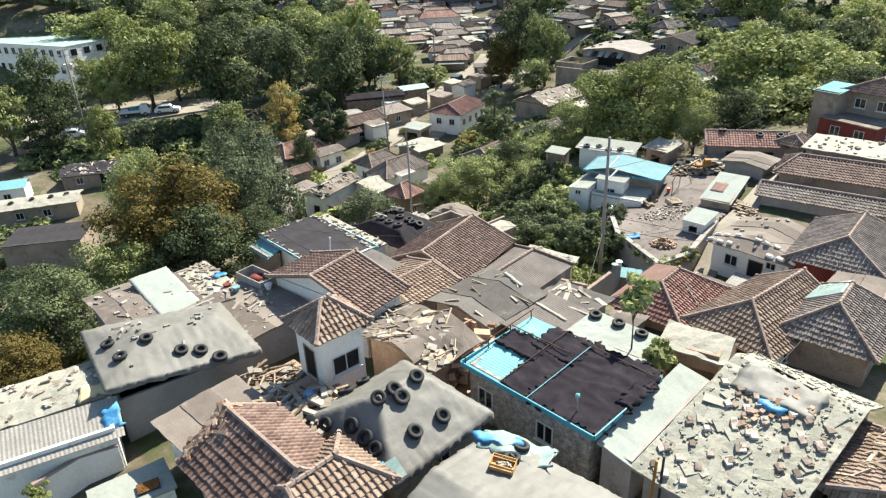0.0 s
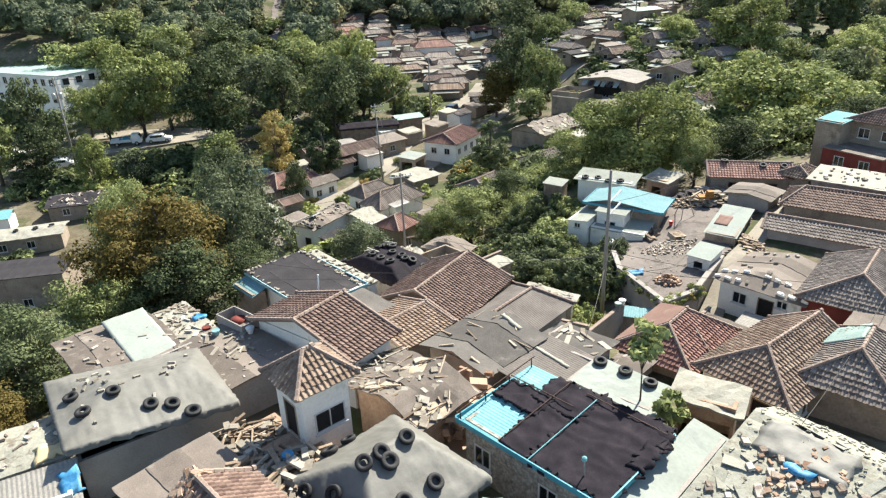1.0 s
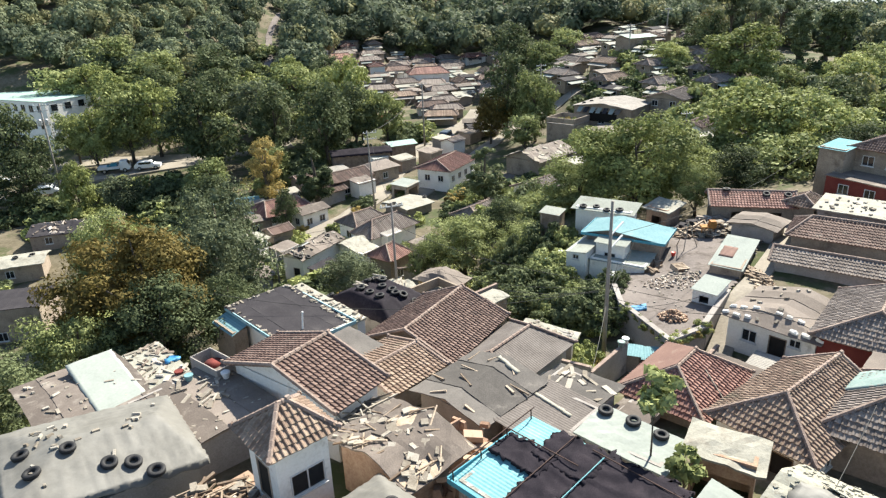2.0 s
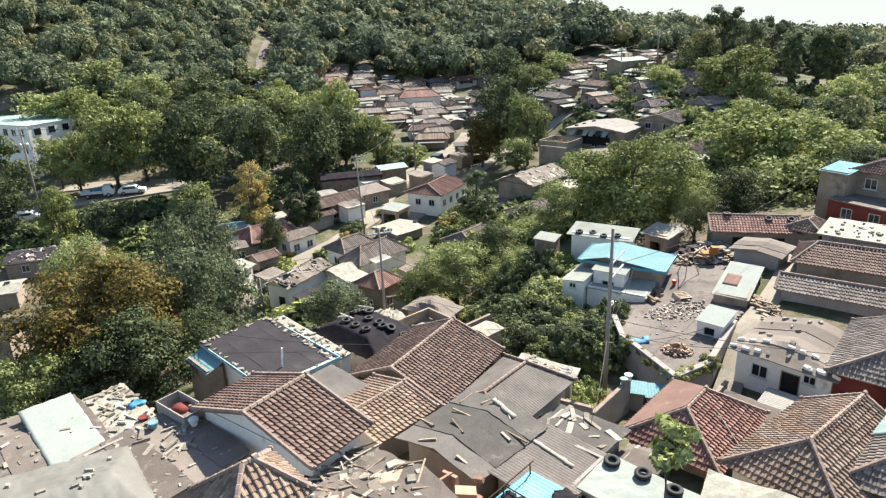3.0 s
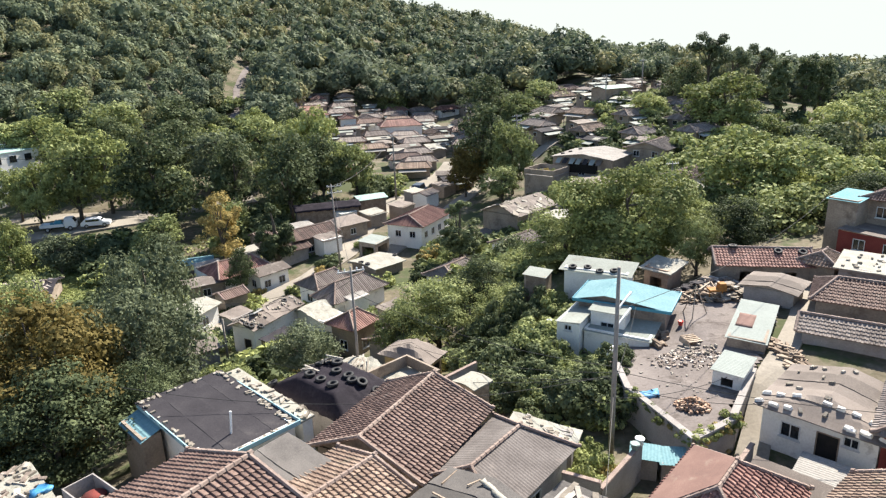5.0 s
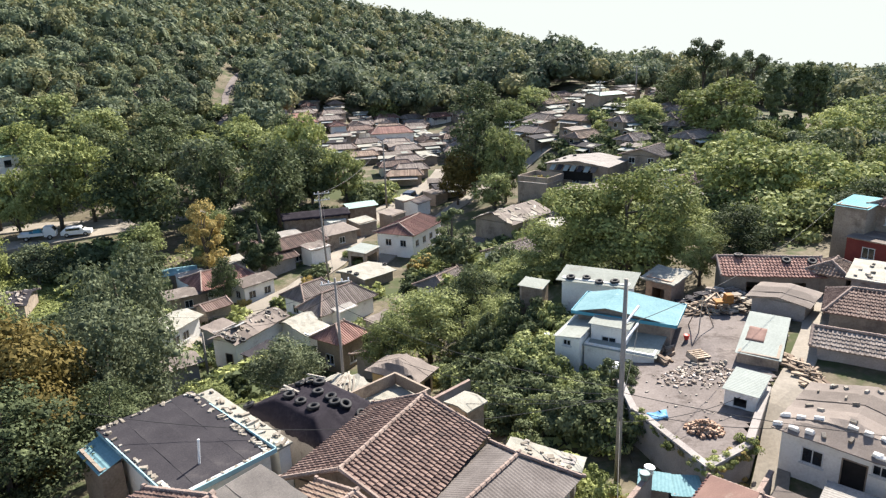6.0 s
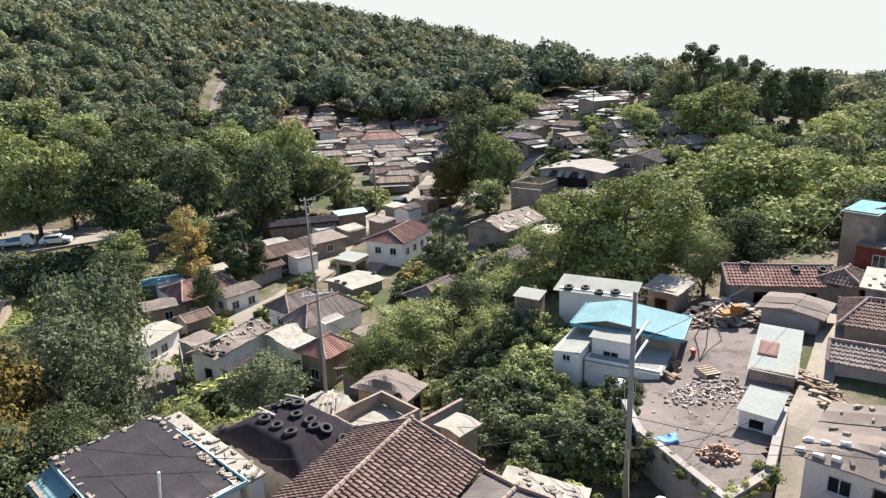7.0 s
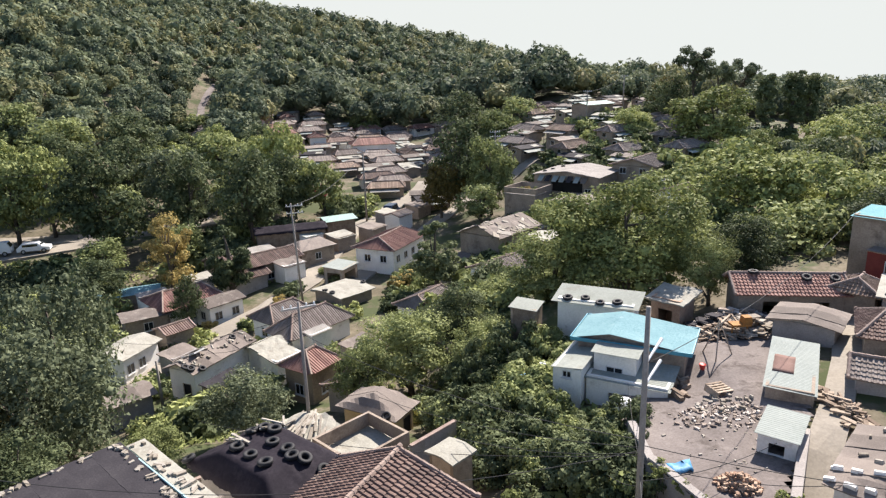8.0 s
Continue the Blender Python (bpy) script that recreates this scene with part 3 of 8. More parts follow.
build_ground()
def haze_backdrop():
    """A glowing curved wall, added as the bright haze and pale sky beyond the ridge."""
    m = bpy.data.materials.new("haze_glow")
    m.use_nodes = True
    m.node_tree.nodes.remove(m.node_tree.nodes["Principled BSDF"])
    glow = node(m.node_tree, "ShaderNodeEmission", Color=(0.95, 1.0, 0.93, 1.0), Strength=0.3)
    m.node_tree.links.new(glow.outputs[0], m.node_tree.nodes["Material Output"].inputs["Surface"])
    M["haze"] = m
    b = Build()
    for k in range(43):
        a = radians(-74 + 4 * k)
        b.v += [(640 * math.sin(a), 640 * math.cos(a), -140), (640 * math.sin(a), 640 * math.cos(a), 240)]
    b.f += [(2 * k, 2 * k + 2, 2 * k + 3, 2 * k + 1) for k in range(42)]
    tagged(part("backdrop", b, "haze"), "glowing pale backdrop standing in for haze and sky beyond the ridge", "backdrop", kind="structure")


haze_backdrop()
ribbon("road", [(-31, 62), (-22, 73.7), (-18, 81), (-13.6, 86.8), (-10.3, 95), (-8.6, 106.6), (-5.6, 122), (-1, 132), (3.5, 140), (6, 150)], 3.0, "road", "worn pale concrete village road", "road")
ribbon("road", [(-7.5, 91), (-4.5, 95), (-1.2, 103), (3.5, 113), (8, 123), (13, 130), (20, 135), (30, 142), (41, 148), (48, 162), (52, 172)], 2.6, "road", "narrow concrete lane up the hill", "road", 0.09)
ribbon("road", [(-95, 92), (-78, 110), (-70, 118), (-61, 120.5), (-45, 121), (-30, 128)], 4.5, "road", "grey road beside the parked truck", "road", 0.14)
ribbon("road", [(-72, 103), (-62, 110), (-53, 114), (-42, 119)], 4.2, "road", "pale paved lay-by below the trees", "road", 0.11)
ribbon("pavement", [(14.2, 35.2), (15.6, 37.4), (16.9, 39.4), (18.3, 41.8), (20.95, 44.95), (24.05, 48.8), (26.95, 53.1), (29.5, 57), (32, 62)], 1.35, "road", "narrow concrete alley between sheds", "pavement")
ribbon("pavement", [(-45, 168), (-47.2, 184), (-53.7, 211), (-56, 240)], 1.8, "yard", "bare earth track climbing into the wood", "track")


def yard_terrace():
    """The yard: uneven trodden earth up to its walls."""
    b, at, step = Build(), {}, 0.35

    def vert(i, j):
        if (i, j) not in at:
            x, y = 11 + i * step, 37.5 + j * step
            at[i, j] = len(b.v)
            b.v.append((x, y, max(slope_height(x, y), yard_height(x, y)) + 0.06 + 0.07 * noise.noise((x * 0.7, y * 0.7, 2)) + 0.03 * noise.noise((x * 2.6, y * 2.6, 5))))
        return at[i, j]
    for i in range(42):
        for j in range(56):
            if in_yard(11 + (i + 0.5) * step, 37.5 + (j + 0.5) * step) > -0.05:
                b.f.append((vert(i, j), vert(i + 1, j), vert(i + 1, j + 1), vert(i, j + 1)))
    ob = part("yard", b, "yard", smooth_faces=True)
    tagged(ob, "grey trodden earth yard strewn with rubble", "yard", kind="structure")


yard_terrace()


# ---- houses ----
class Roof:
    """The plan of a roof: a rectangle with a ridge along its x, hips of inset i0 and i1 (0: a gable), or a plane."""

    def __init__(self, L, W, rise, i0=0.0, i1=0.0, yr=0.0, a=None, b=0.0):
        self.L, self.W, self.rise, self.i0, self.i1, self.yr, self.a, self.b = L, W, rise, i0, i1, yr, a, b

    def height(self, x, y):
        if self.a is not None:
            return self.a * x + self.b * y
        hs = [(y + self.W / 2) / (self.W / 2 + self.yr), (self.W / 2 - y) / (self.W / 2 - self.yr)]
        if self.i0:
            hs.append((x + self.L / 2) / self.i0)
        if self.i1:
            hs.append((self.L / 2 - x) / self.i1)
        return self.rise * max(min(hs), 0)

    def flat_top(self, share):
        """Cuts the top off, steeper below: a level top with skirts."""
        full = self.height
        self.height = lambda x, y: min(full(x, y) / share, self.rise)
        return self

    def tilted(self, tx, ty, up):
        """Leans the whole roof over, lifted clear of the walls."""
        level = self.height
        self.height = lambda x, y: level(x, y) + up + tx * x + ty * y
        return self

    def slopes(self):
        l, w, h = self.L / 2, self.W / 2, self.rise
        if self.a is not None:
            return [[(x, y, self.height(x, y)) for x, y in ((-l, -w), (l, -w), (l, w), (-l, w))]]
        r0, r1 = (-l + self.i0, self.yr, h), (l - self.i1, self.yr, h)
        out = [[(-l, -w, 0), (l, -w, 0), r1, r0], [(l, w, 0), (-l, w, 0), r0, r1]]
        if self.i0:
            out.append([(-l, w, 0), (-l, -w, 0), r0])
        if self.i1:
            out.append([(l, -w, 0), (l, w, 0), r1])
        return out

    def lines(self):
        """Ridge and hips, or ridge and verges."""
        l, w, h = self.L / 2, self.W / 2, self.rise
        r0, r1 = Vector((-l + self.i0, self.yr, h)), Vector((l - self.i1, self.yr, h))
        out = [(r0, r1)] if (r1 - r0).length > 0.3 else []
        for r, x in ((r0, -l), (r1, l)):
            out += [(r, Vector((x, -w, 0))), (r, Vector((x, w, 0)))]
        return out


def inside(pts, x, y):
    ok = False
    for (x0, y0), (x1, y1) in zip(pts, pts[1:] + pts[:1]):
        if (y0 > y) != (y1 > y) and x < (x1 - x0) * (y - y0) / (y1 - y0) + x0:
            ok = not ok
    return ok


TILE_W, TILE_L = 0.225, 0.28
TILE_ACROSS = [(-0.113, 0.01), (-0.075, 0.055), (-0.03, 0.057), (0.01, 0.014), (0.113, 0.004)]


def tile_shape(length=TILE_L + 0.05):
    v, f = [], []
    for y, dz in ((-length / 2, 0.045), (length / 2, 0.0)):
        v += [(x, y, z + dz) for x, z in TILE_ACROSS]
    v += [(x, -length / 2, -0.01) for x, z in TILE_ACROSS]
    for k in range(4):
        f += [(k, k + 1, k + 6, k + 5), (k + 10, k + 11, k + 1, k)]
    return v, f


TILE_V, TILE_F = tile_shape()
TILE_MESH = {}


def tile_mesh(material):
    if material not in TILE_MESH:
        me = bpy.data.meshes.new("tile")
        me.from_pydata(TILE_V, [], TILE_F)
        me.materials.append(M[material])
        TILE_MESH[material] = me
    return TILE_MESH[material]


PENDING = []


def tile_roof(roof, ob, material, eave, single=0, holes=0.0, seed=0, long_rows=False):
    """Lays tiles on every slope. The nearest ones become objects of their own, the rest one mesh."""
    rng = random.Random(seed)
    laid = []
    field = Build()
    for poly in roof.slopes():
        p = [Vector(q) for q in poly]
        e = (p[1] - p[0]).normalized()
        n = (p[1] - p[0]).cross(p[-1] - p[0]).normalized()
        s = n.cross(e)
        flat = [((q - p[0]) @ e, (q - p[0]) @ s) for q in p]
        cols, rows = int((p[1] - p[0]).length / TILE_W) + 1, int(max(q[1] for q in flat) / TILE_L) + 1
        base = Matrix((e, s, n)).transposed().to_4x4()
        for c in range(cols):
            u = (c + 0.5) * TILE_W
            if long_rows:
                run = [r * 0.2 for r in range(int(rows * TILE_L / 0.2) + 1) if inside(flat, u, r * 0.2 + 0.1)]
                if len(run) > 1:
                    lo, hi = run[0] - 0.1, run[-1] + 0.2
                    m = Matrix.Translation(p[0] + e * u + s * (lo + hi) / 2) @ base
                    v, f = tile_shape(hi - lo)
                    field.add([m @ Vector(q) for q in v], f)
                continue
            for r in range(rows):
                w = (r + 0.5) * TILE_L - 0.06
                if not inside(flat, u, w + 0.02) and not inside(flat, u, w + 0.1):
                    continue
                if holes and noise.noise((u * 0.8, w * 0.8, seed + len(laid) * 0.0)) > 0.55 - holes:
                    continue
                m = Matrix.Translation(p[0] + e * (u + rng.uniform(-0.012, 0.012)) + s * (w + rng.uniform(-0.02, 0.02)) + n * 0.01) @ base @ pose(0, 0, 0, rng.uniform(-1.5, 1.5), rng.uniform(-1.5, 1.5), rng.uniform(-1.5, 1.5))
                laid.append(m)
    if laid:
        up = Matrix.Translation((0, 0, eave))
        world_of = ob.parent.matrix_basis @ up if ob.parent else up
        laid.sort(key=lambda m: (world_of @ m).translation.y)
        PENDING.append((ob, tile_mesh(material), [up @ m for m in laid[:single]]))
        for m in laid[single:]:
            field.add([m @ Vector(q) for q in TILE_V], TILE_F)
    if field.v:
        field.v = [(x, y, z + eave) for x, y, z in field.v]
        t = part("tiling", field, material, ob)
        tagged(t, kind="stuff")


def lay_pending():
    for ob, me, places in PENDING:
        for m in places:
            t = bpy.data.objects.new("tile", me)
            scene.collection.objects.link(t)
            t.parent = ob
            t.matrix_basis = m


def caps(roof, eave, home, r=0.09, sides=6):
    """Mortared ridge and hip caps, a bumpy run for each."""
    for p, q in roof.lines():
        n = max(2, int((q - p).length / 0.32))
        up = Vector((0, 0, eave + 0.06))
        pts, radii = [], []
        for k in range(n):
            a, c = p.lerp(q, k / n), p.lerp(q, (k + 0.93) / n)
            pts += [a + up, c + up]
            radii += [r * 1.14, r * 0.93]
        pts += [q + up + Vector((0, 0, 0.03)), q + up + (q - p).normalized() * 0.14 + Vector((0, 0, 0.07))]
        radii += [r * 1.3, r * 0.95]
        part("ridge_cap", Build().tube(pts, radii, sides), "cap", home)


def wall_run(b, m, length, height, openings, thick=0.14):
    """One wall with its openings; m maps x along it, y into the house, z up."""
    xs = sorted({-length / 2, length / 2, *(c + s * w / 2 for c, w, *_ in openings for s in (-1, 1))})
    zs = sorted({0.0, height, *(z for _, _, sill, h, *_ in openings for z in (sill, min(sill + h, height)))})
    gone = {(i, k) for i in range(len(xs) - 1) for k in range(len(zs) - 1) for c, w, sill, h, *_ in openings if abs((xs[i] + xs[i + 1]) / 2 - c) < w / 2 and sill < (zs[k] + zs[k + 1]) / 2 < sill + h}
    n0, nz = len(b.v), len(zs)
    at = lambda i, k, s: n0 + (i * nz + k) * 2 + s  # noqa: E731
    b.v += [tuple(m @ Vector((x, y, z))) for x in xs for z in zs for y in (0.0, thick)]
    solid = lambda i, k: 0 <= i < len(xs) - 1 and 0 <= k < nz - 1 and (i, k) not in gone  # noqa: E731
    for i in range(len(xs) - 1):
        for k in range(nz - 1):
            if not solid(i, k):
                continue
            b.f.append((at(i, k, 0), at(i + 1, k, 0), at(i + 1, k + 1, 0), at(i, k + 1, 0)))
            b.f.append((at(i, k, 1), at(i, k + 1, 1), at(i + 1, k + 1, 1), at(i + 1, k, 1)))
            for di, dk, p, q in ((-1, 0, (i, k + 1), (i, k)), (1, 0, (i + 1, k), (i + 1, k + 1)), (0, -1, (i, k), (i + 1, k)), (0, 1, (i + 1, k + 1), (i, k + 1))):
                if not solid(i + di, k + dk):
                    b.f.append((at(*q, 0), at(*p, 0), at(*p, 1), at(*q, 1)))


HOUSES = {}


def fill_opening(parent, m, c, w, sill, h, what):
    if what == "hole":
        return
    b = Build()
    f = 0.05
    x0, x1, z0, z1 = c - w / 2, c + w / 2, sill, sill + h
    ring = [(x0, z0), (x1, z0), (x1, z1), (x0, z1), (x0 + f, z0 + f), (x1 - f, z0 + f), (x1 - f, z1 - f), (x0 + f, z1 - f)]
    b.v += [tuple(m @ Vector((x, y, z))) for y in (-0.03, 0.06) for x, z in ring]
    for k in range(4):
        n = (k + 1) % 4
        b.f += [(k, n, n + 4, k + 4), (k + 8, k + 12, n + 12, n + 8), (k, k + 8, n + 8, n), (k + 4, n + 4, n + 12, k + 12)]
    if what == "window":
        win = part("window", b, "frame", parent)
        for p, q in ((x0 + f, c - 0.02), (c + 0.02, x1 - f)):
            part("pane", Build().box(p, 0.02, z0 + f, q, 0.04, z1 - f, m), "glass", win)
        part("mullion", Build().box(c - 0.02, -0.02, z0 + f, c + 0.02, 0.05, z1 - f, m), "frame", win)
        part("sill", Build().box(c - w / 2 - 0.06, -0.09, sill - 0.06, c + w / 2 + 0.06, -0.002, sill - 0.005, m), "frame", win)
    else:
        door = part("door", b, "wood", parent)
        # a dark door gets a near-black panel painted as the shaded room behind
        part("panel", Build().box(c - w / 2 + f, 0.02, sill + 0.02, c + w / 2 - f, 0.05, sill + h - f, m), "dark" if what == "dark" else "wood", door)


def house(key, label, x, y, rot, L, W, eave, roof, cover, roof_mat, wall_mat, sides=None, over=0.35, name="house", category="house", single=0, holes=0.0, group="", wob=0.04, base=None, walls=True, trim=None, res=0.3, far=False, capped=False):
    """A house: walls with openings, roof and its covering. eave is a height above sea level of the plan."""
    m0 = pose(x, y, 0, 0, 0, rot)
    corners = [m0 @ Vector((sx * L / 2, sy * W / 2, 0)) for sx in (-1, 1) for sy in (-1, 1)]
    z0 = base if base is not None else min(terrain(c.x, c.y) for c in corners) - 0.25
    top = eave - z0
    home = thing(name, pose(x, y, z0, 0, 0, rot), label, category, group)
    seed = sum(ord(c) for c in key)
    if walls:
        l, w = L / 2 - over, W / 2 - over
        spec = sides or {}
        for side, m, run in (("s", pose(0, -w, 0), 2 * l), ("e", pose(l, 0, 0, 0, 0, 90), 2 * w - 0.28), ("n", pose(0, w, 0, 0, 0, 180), 2 * l), ("w", pose(-l, 0, 0, 0, 0, -90), 2 * w - 0.28)):
            b = Build()
            ops = [o for o in spec.get(side, []) if abs(o[0]) + o[1] / 2 < run / 2 - 0.05 and o[2] + o[3] < top + 0.0]
            wall_run(b, m, run, top - 0.06, ops)
            if roof.a is None and side in "ew" and not (roof.i0 if side == "w" else roof.i1):
                hi = roof.height(0 if not (roof.i0 or roof.i1) else (l if side == "e" else -l), roof.yr) - 0.05
                sign = 1 if side == "e" else -1
                xs = (l * sign, (l - 0.14) * sign)
                pts = [(xx, yy, top - 0.062 + zz) for xx in xs for yy, zz in ((-w, over * roof.rise / (W / 2) * 0.6), (w, over * roof.rise / (W / 2) * 0.6), (roof.yr, hi))]
                part("gable", Build().add(pts, [(0, 1, 2), (5, 4, 3), (0, 3, 4, 1), (1, 4, 5, 2), (2, 5, 3, 0)]), wall_mat, home)
            wall = part("wall", b, wall_mat, home)
            for o in ops:
                fill_opening(wall if not far else home, m, *o)
    lift = lambda u, v: top + roof.height(u, v)  # noqa: E731
    if cover in ("tile", "tile_far"):
        b = Build()
        for poly in roof.slopes():
            b.prism([(px, py, pz + top) for px, py, pz in poly], 0.09)
        cover_ob = part("roof", b, roof_mat, home)
        tile_roof(roof, cover_ob, roof_mat, top, single, holes, seed, cover == "tile_far")
        caps(roof, top, home, 0.09 if cover == "tile" else 0.1, 6 if cover == "tile" else 5)
    elif cover == "corrugated":
        cover_ob = part("roof", corrugated(L, W, lift), roof_mat, home)
        if capped:
            caps(roof, top, home, 0.08)
    elif cover == "felt" and roof_mat in ("felt", "felt_dark", "felt_red", "felt_worn") and res < 0.5 and y < 75:
        cover_ob = part("roof", sheet(L - 0.1, W - 0.1, lambda u, v: lift(u, v) - 0.05, 0.6, 0.06, 0.0, seed), "wood", home)
        n = max(1, int(L / 0.95))
        for k in range(n):
            wide = L / n + 0.1
            mid = -L / 2 + (k + 0.5) * L / n
            off = (0.006 if roof_mat == "felt_dark" else 0.03) * (k % 2) + 0.012 * noise.noise((k, seed, 0.3))
            strip = part("felt_sheet", sheet(wide, W, lambda u, v: lift(min(max(u + mid, -L / 2), L / 2), v) + off + 0.5 * wob * noise.noise(((u + mid) * 0.8, v * 0.8, seed)), res, 0.05, 0.35 * wob, seed + k, 0.05), roof_mat, cover_ob)
            strip.matrix_basis = pose(mid, 0, 0)
    else:
        def folded(u, v):
            if cover != "tarp":
                return lift(u, v)
            a, c = noise.noise((u * 2.4, v * 0.45, seed)), noise.noise((u * 0.45, v * 2.4, seed + 5))
            return lift(u, v) + 0.035 * max(0.0, 1 - 7 * abs(a)) + 0.035 * max(0.0, 1 - 7 * abs(c)) - 0.02
        cover_ob = part("roof", sheet(L, W, folded, min(res, 0.13) if cover == "tarp" and y < 75 else res, 0.25 if cover == "tarp" else 0.09, wob, seed, 0.08 if cover == "tarp" else 0.02), roof_mat, home, smooth_faces=cover == "tarp")
    if trim:
        for x0, y0, x1, y1 in ((-L / 2, -W / 2 - 0.05, L / 2, -W / 2), (-L / 2, W / 2, L / 2, W / 2 + 0.05), (-L / 2 - 0.05, -W / 2, -L / 2, W / 2), (L / 2, -W / 2, L / 2 + 0.05, W / 2)):
            part("fascia", Build().box(x0, y0, top - 0.14, x1, y1, top + 0.07), trim, home)
    HOUSES[key] = (home, roof, top, cover_ob)
    return home


def on_roof(key, x, y):
    """The pose on a roof at a place of the plan: z along the slope's normal."""
    home, roof, top, _ = HOUSES[key]
    m = home.matrix_basis
    p = m.inverted() @ Vector((x, y, 0))
    px, py = min(max(p.x, -roof.L / 2 + 0.1), roof.L / 2 - 0.1), min(max(p.y, -roof.W / 2 + 0.1), roof.W / 2 - 0.1)
    h = lambda u, v: roof.height(u, v) + top  # noqa: E731
    n = Vector((h(px - 0.15, py) - h(px + 0.15, py), h(px, py - 0.15) - h(px, py + 0.15), 0.3)).normalized()
    turn = Vector((0, 0, 1)).rotation_difference(n).to_matrix().to_4x4()
    return m @ Matrix.Translation((px, py, h(px, py))) @ turn


# ---- tyres and loose things ----
def tyre_mesh(R=0.30, r=0.095, n=22):
    b = Build()
    prof = [(-0.075, 0.03), (-0.095, 0.085), (-0.06, 0.16), (0.0, 0.175), (0.062, 0.168), (0.085, 0.145), (0.085, 0.035), (0.062, 0.01), (0.0, 0.0), (-0.06, 0.012)]
    for k in range(n):
        a = k * math.tau / n
        b.v += [((R - r + p + 0.012) * math.cos(a), (R - r + p + 0.012) * math.sin(a), z) for p, z in prof]
    q = len(prof)
    for k in range(n):
        for i in range(q):
            b.f.append((k * q + i, ((k + 1) % n) * q + i, ((k + 1) % n) * q + (i + 1) % q, k * q + (i + 1) % q))
    me = b.mesh("tyre")
    me.materials.append(M["rubber"])
    me.polygons.foreach_set("use_smooth", [True] * len(me.polygons))
    return me


TYRE = tyre_mesh()


def tyres(key, places, label, group, lift=0.02):
    rng = random.Random(key)
    for x, y in places:
        ob = new("tyre", TYRE)
        ob.matrix_basis = on_roof(key, x, y) @ pose(0, 0, lift, rng.uniform(-5, 5), rng.uniform(-5, 5), rng.uniform(0, 360))
        s = rng.uniform(0.92, 1.06)
        ob.scale = (s, s, s)
        tagged(ob, label, "tyre", group)


def scatter(name, label, material, spots, n, sizes, seed, category="rubble", turn=(0, 360), kind="stuff"):
    """Broken pieces lying on a surface; spots gives the pose of a random piece."""
    rng = random.Random(seed)
    b = Build()
    for _ in range(n):
        m = spots(rng) @ pose(0, 0, 0, rng.uniform(-9, 9), rng.uniform(-9, 9), rng.uniform(*turn))
        a, c, h = (rng.uniform(*sizes[0]), rng.uniform(*sizes[1]), rng.uniform(*sizes[2]))
        b.box(-a / 2, -c / 2, -0.02, a / 2, c / 2, h, m, taper=min(a, c, h) * 0.18)
    ob = part(name, b, material)
    return tagged(ob, label, category, kind=kind)


def over_roof(key, margin=0.3):
    home, roof, *_ = HOUSES[key]

    def spot(rng):
        p = home.matrix_basis @ Vector((rng.uniform(-roof.L / 2 + margin, roof.L / 2 - margin), rng.uniform(-roof.W / 2 + margin, roof.W / 2 - margin), 0))
        return on_roof(key, p.x, p.y) @ pose(0, 0, 0.03)
    return spot


def over_ground(x, y, rx, ry, lift=0.08, heap=0.0):
    def spot(rng):
        a, r = rng.uniform(0, math.tau), math.sqrt(rng.random())
        px, py = x + rx * r * math.cos(a), y + ry * r * math.sin(a)
        return pose(px, py, terrain(px, py) + lift + heap * (1 - r) * rng.uniform(0.5, 1))
    return spot


def board(name, m, L, W, H, material, label, category, group=""):
    """A loose plank, block or panel with worn corners."""
    b = Build().box(-L / 2, -W / 2, 0, L / 2, W / 2, H, None, min(L, W, H) * 0.12)
    ob = part(name, b, material)
    ob.matrix_basis = m
    return tagged(ob, label, category, group)


def cloth(name, m, L, W, material, label, height=lambda u, v: 0.0, wob=0.08, res=0.16, ragged=0.25, skirt=0.1, keep=None, category="tarpaulin"):
    b = sheet(L, W, height, res, skirt, wob, L * 3 + W, ragged, keep)
    ob = part(name, b, material, smooth_faces=True)
    ob.matrix_basis = m
    return tagged(ob, label, category)


# ---- trees ----
def leaf_sprays(centres, normals, size, rng, up=0.25, spread=0.42, wide=0.62):
    """Small three-cornered sprays of leaves, one at each place, facing roughly outwards."""
    n = len(centres)
    nr = normals + rng.normal(0, spread, (n, 3))
    nr[:, 2] += up
    nr /= np.linalg.norm(nr, axis=1, keepdims=True)
    a = np.cross(nr, rng.normal(0, 1, (n, 3)))
    a /= np.linalg.norm(a, axis=1, keepdims=True)
    b = np.cross(nr, a)
    s = (size * rng.uniform(0.6, 1.3, n))[:, None]
    return np.stack([centres - a * s - b * s * wide, centres + a * s - b * s * wide * 0.7, centres + b * s * 1.1 + nr * s * 0.15], 1).reshape(-1, 3)


def core_ball():
    b = bmesh.new()
    bmesh.ops.create_icosphere(b, subdivisions=1, radius=1.0)
    v, f = np.array([q.co[:] for q in b.verts]), np.array([[q.index for q in p.verts] for p in b.faces])
    b.free()
    return v, f


BALL_V, BALL_F = core_ball()


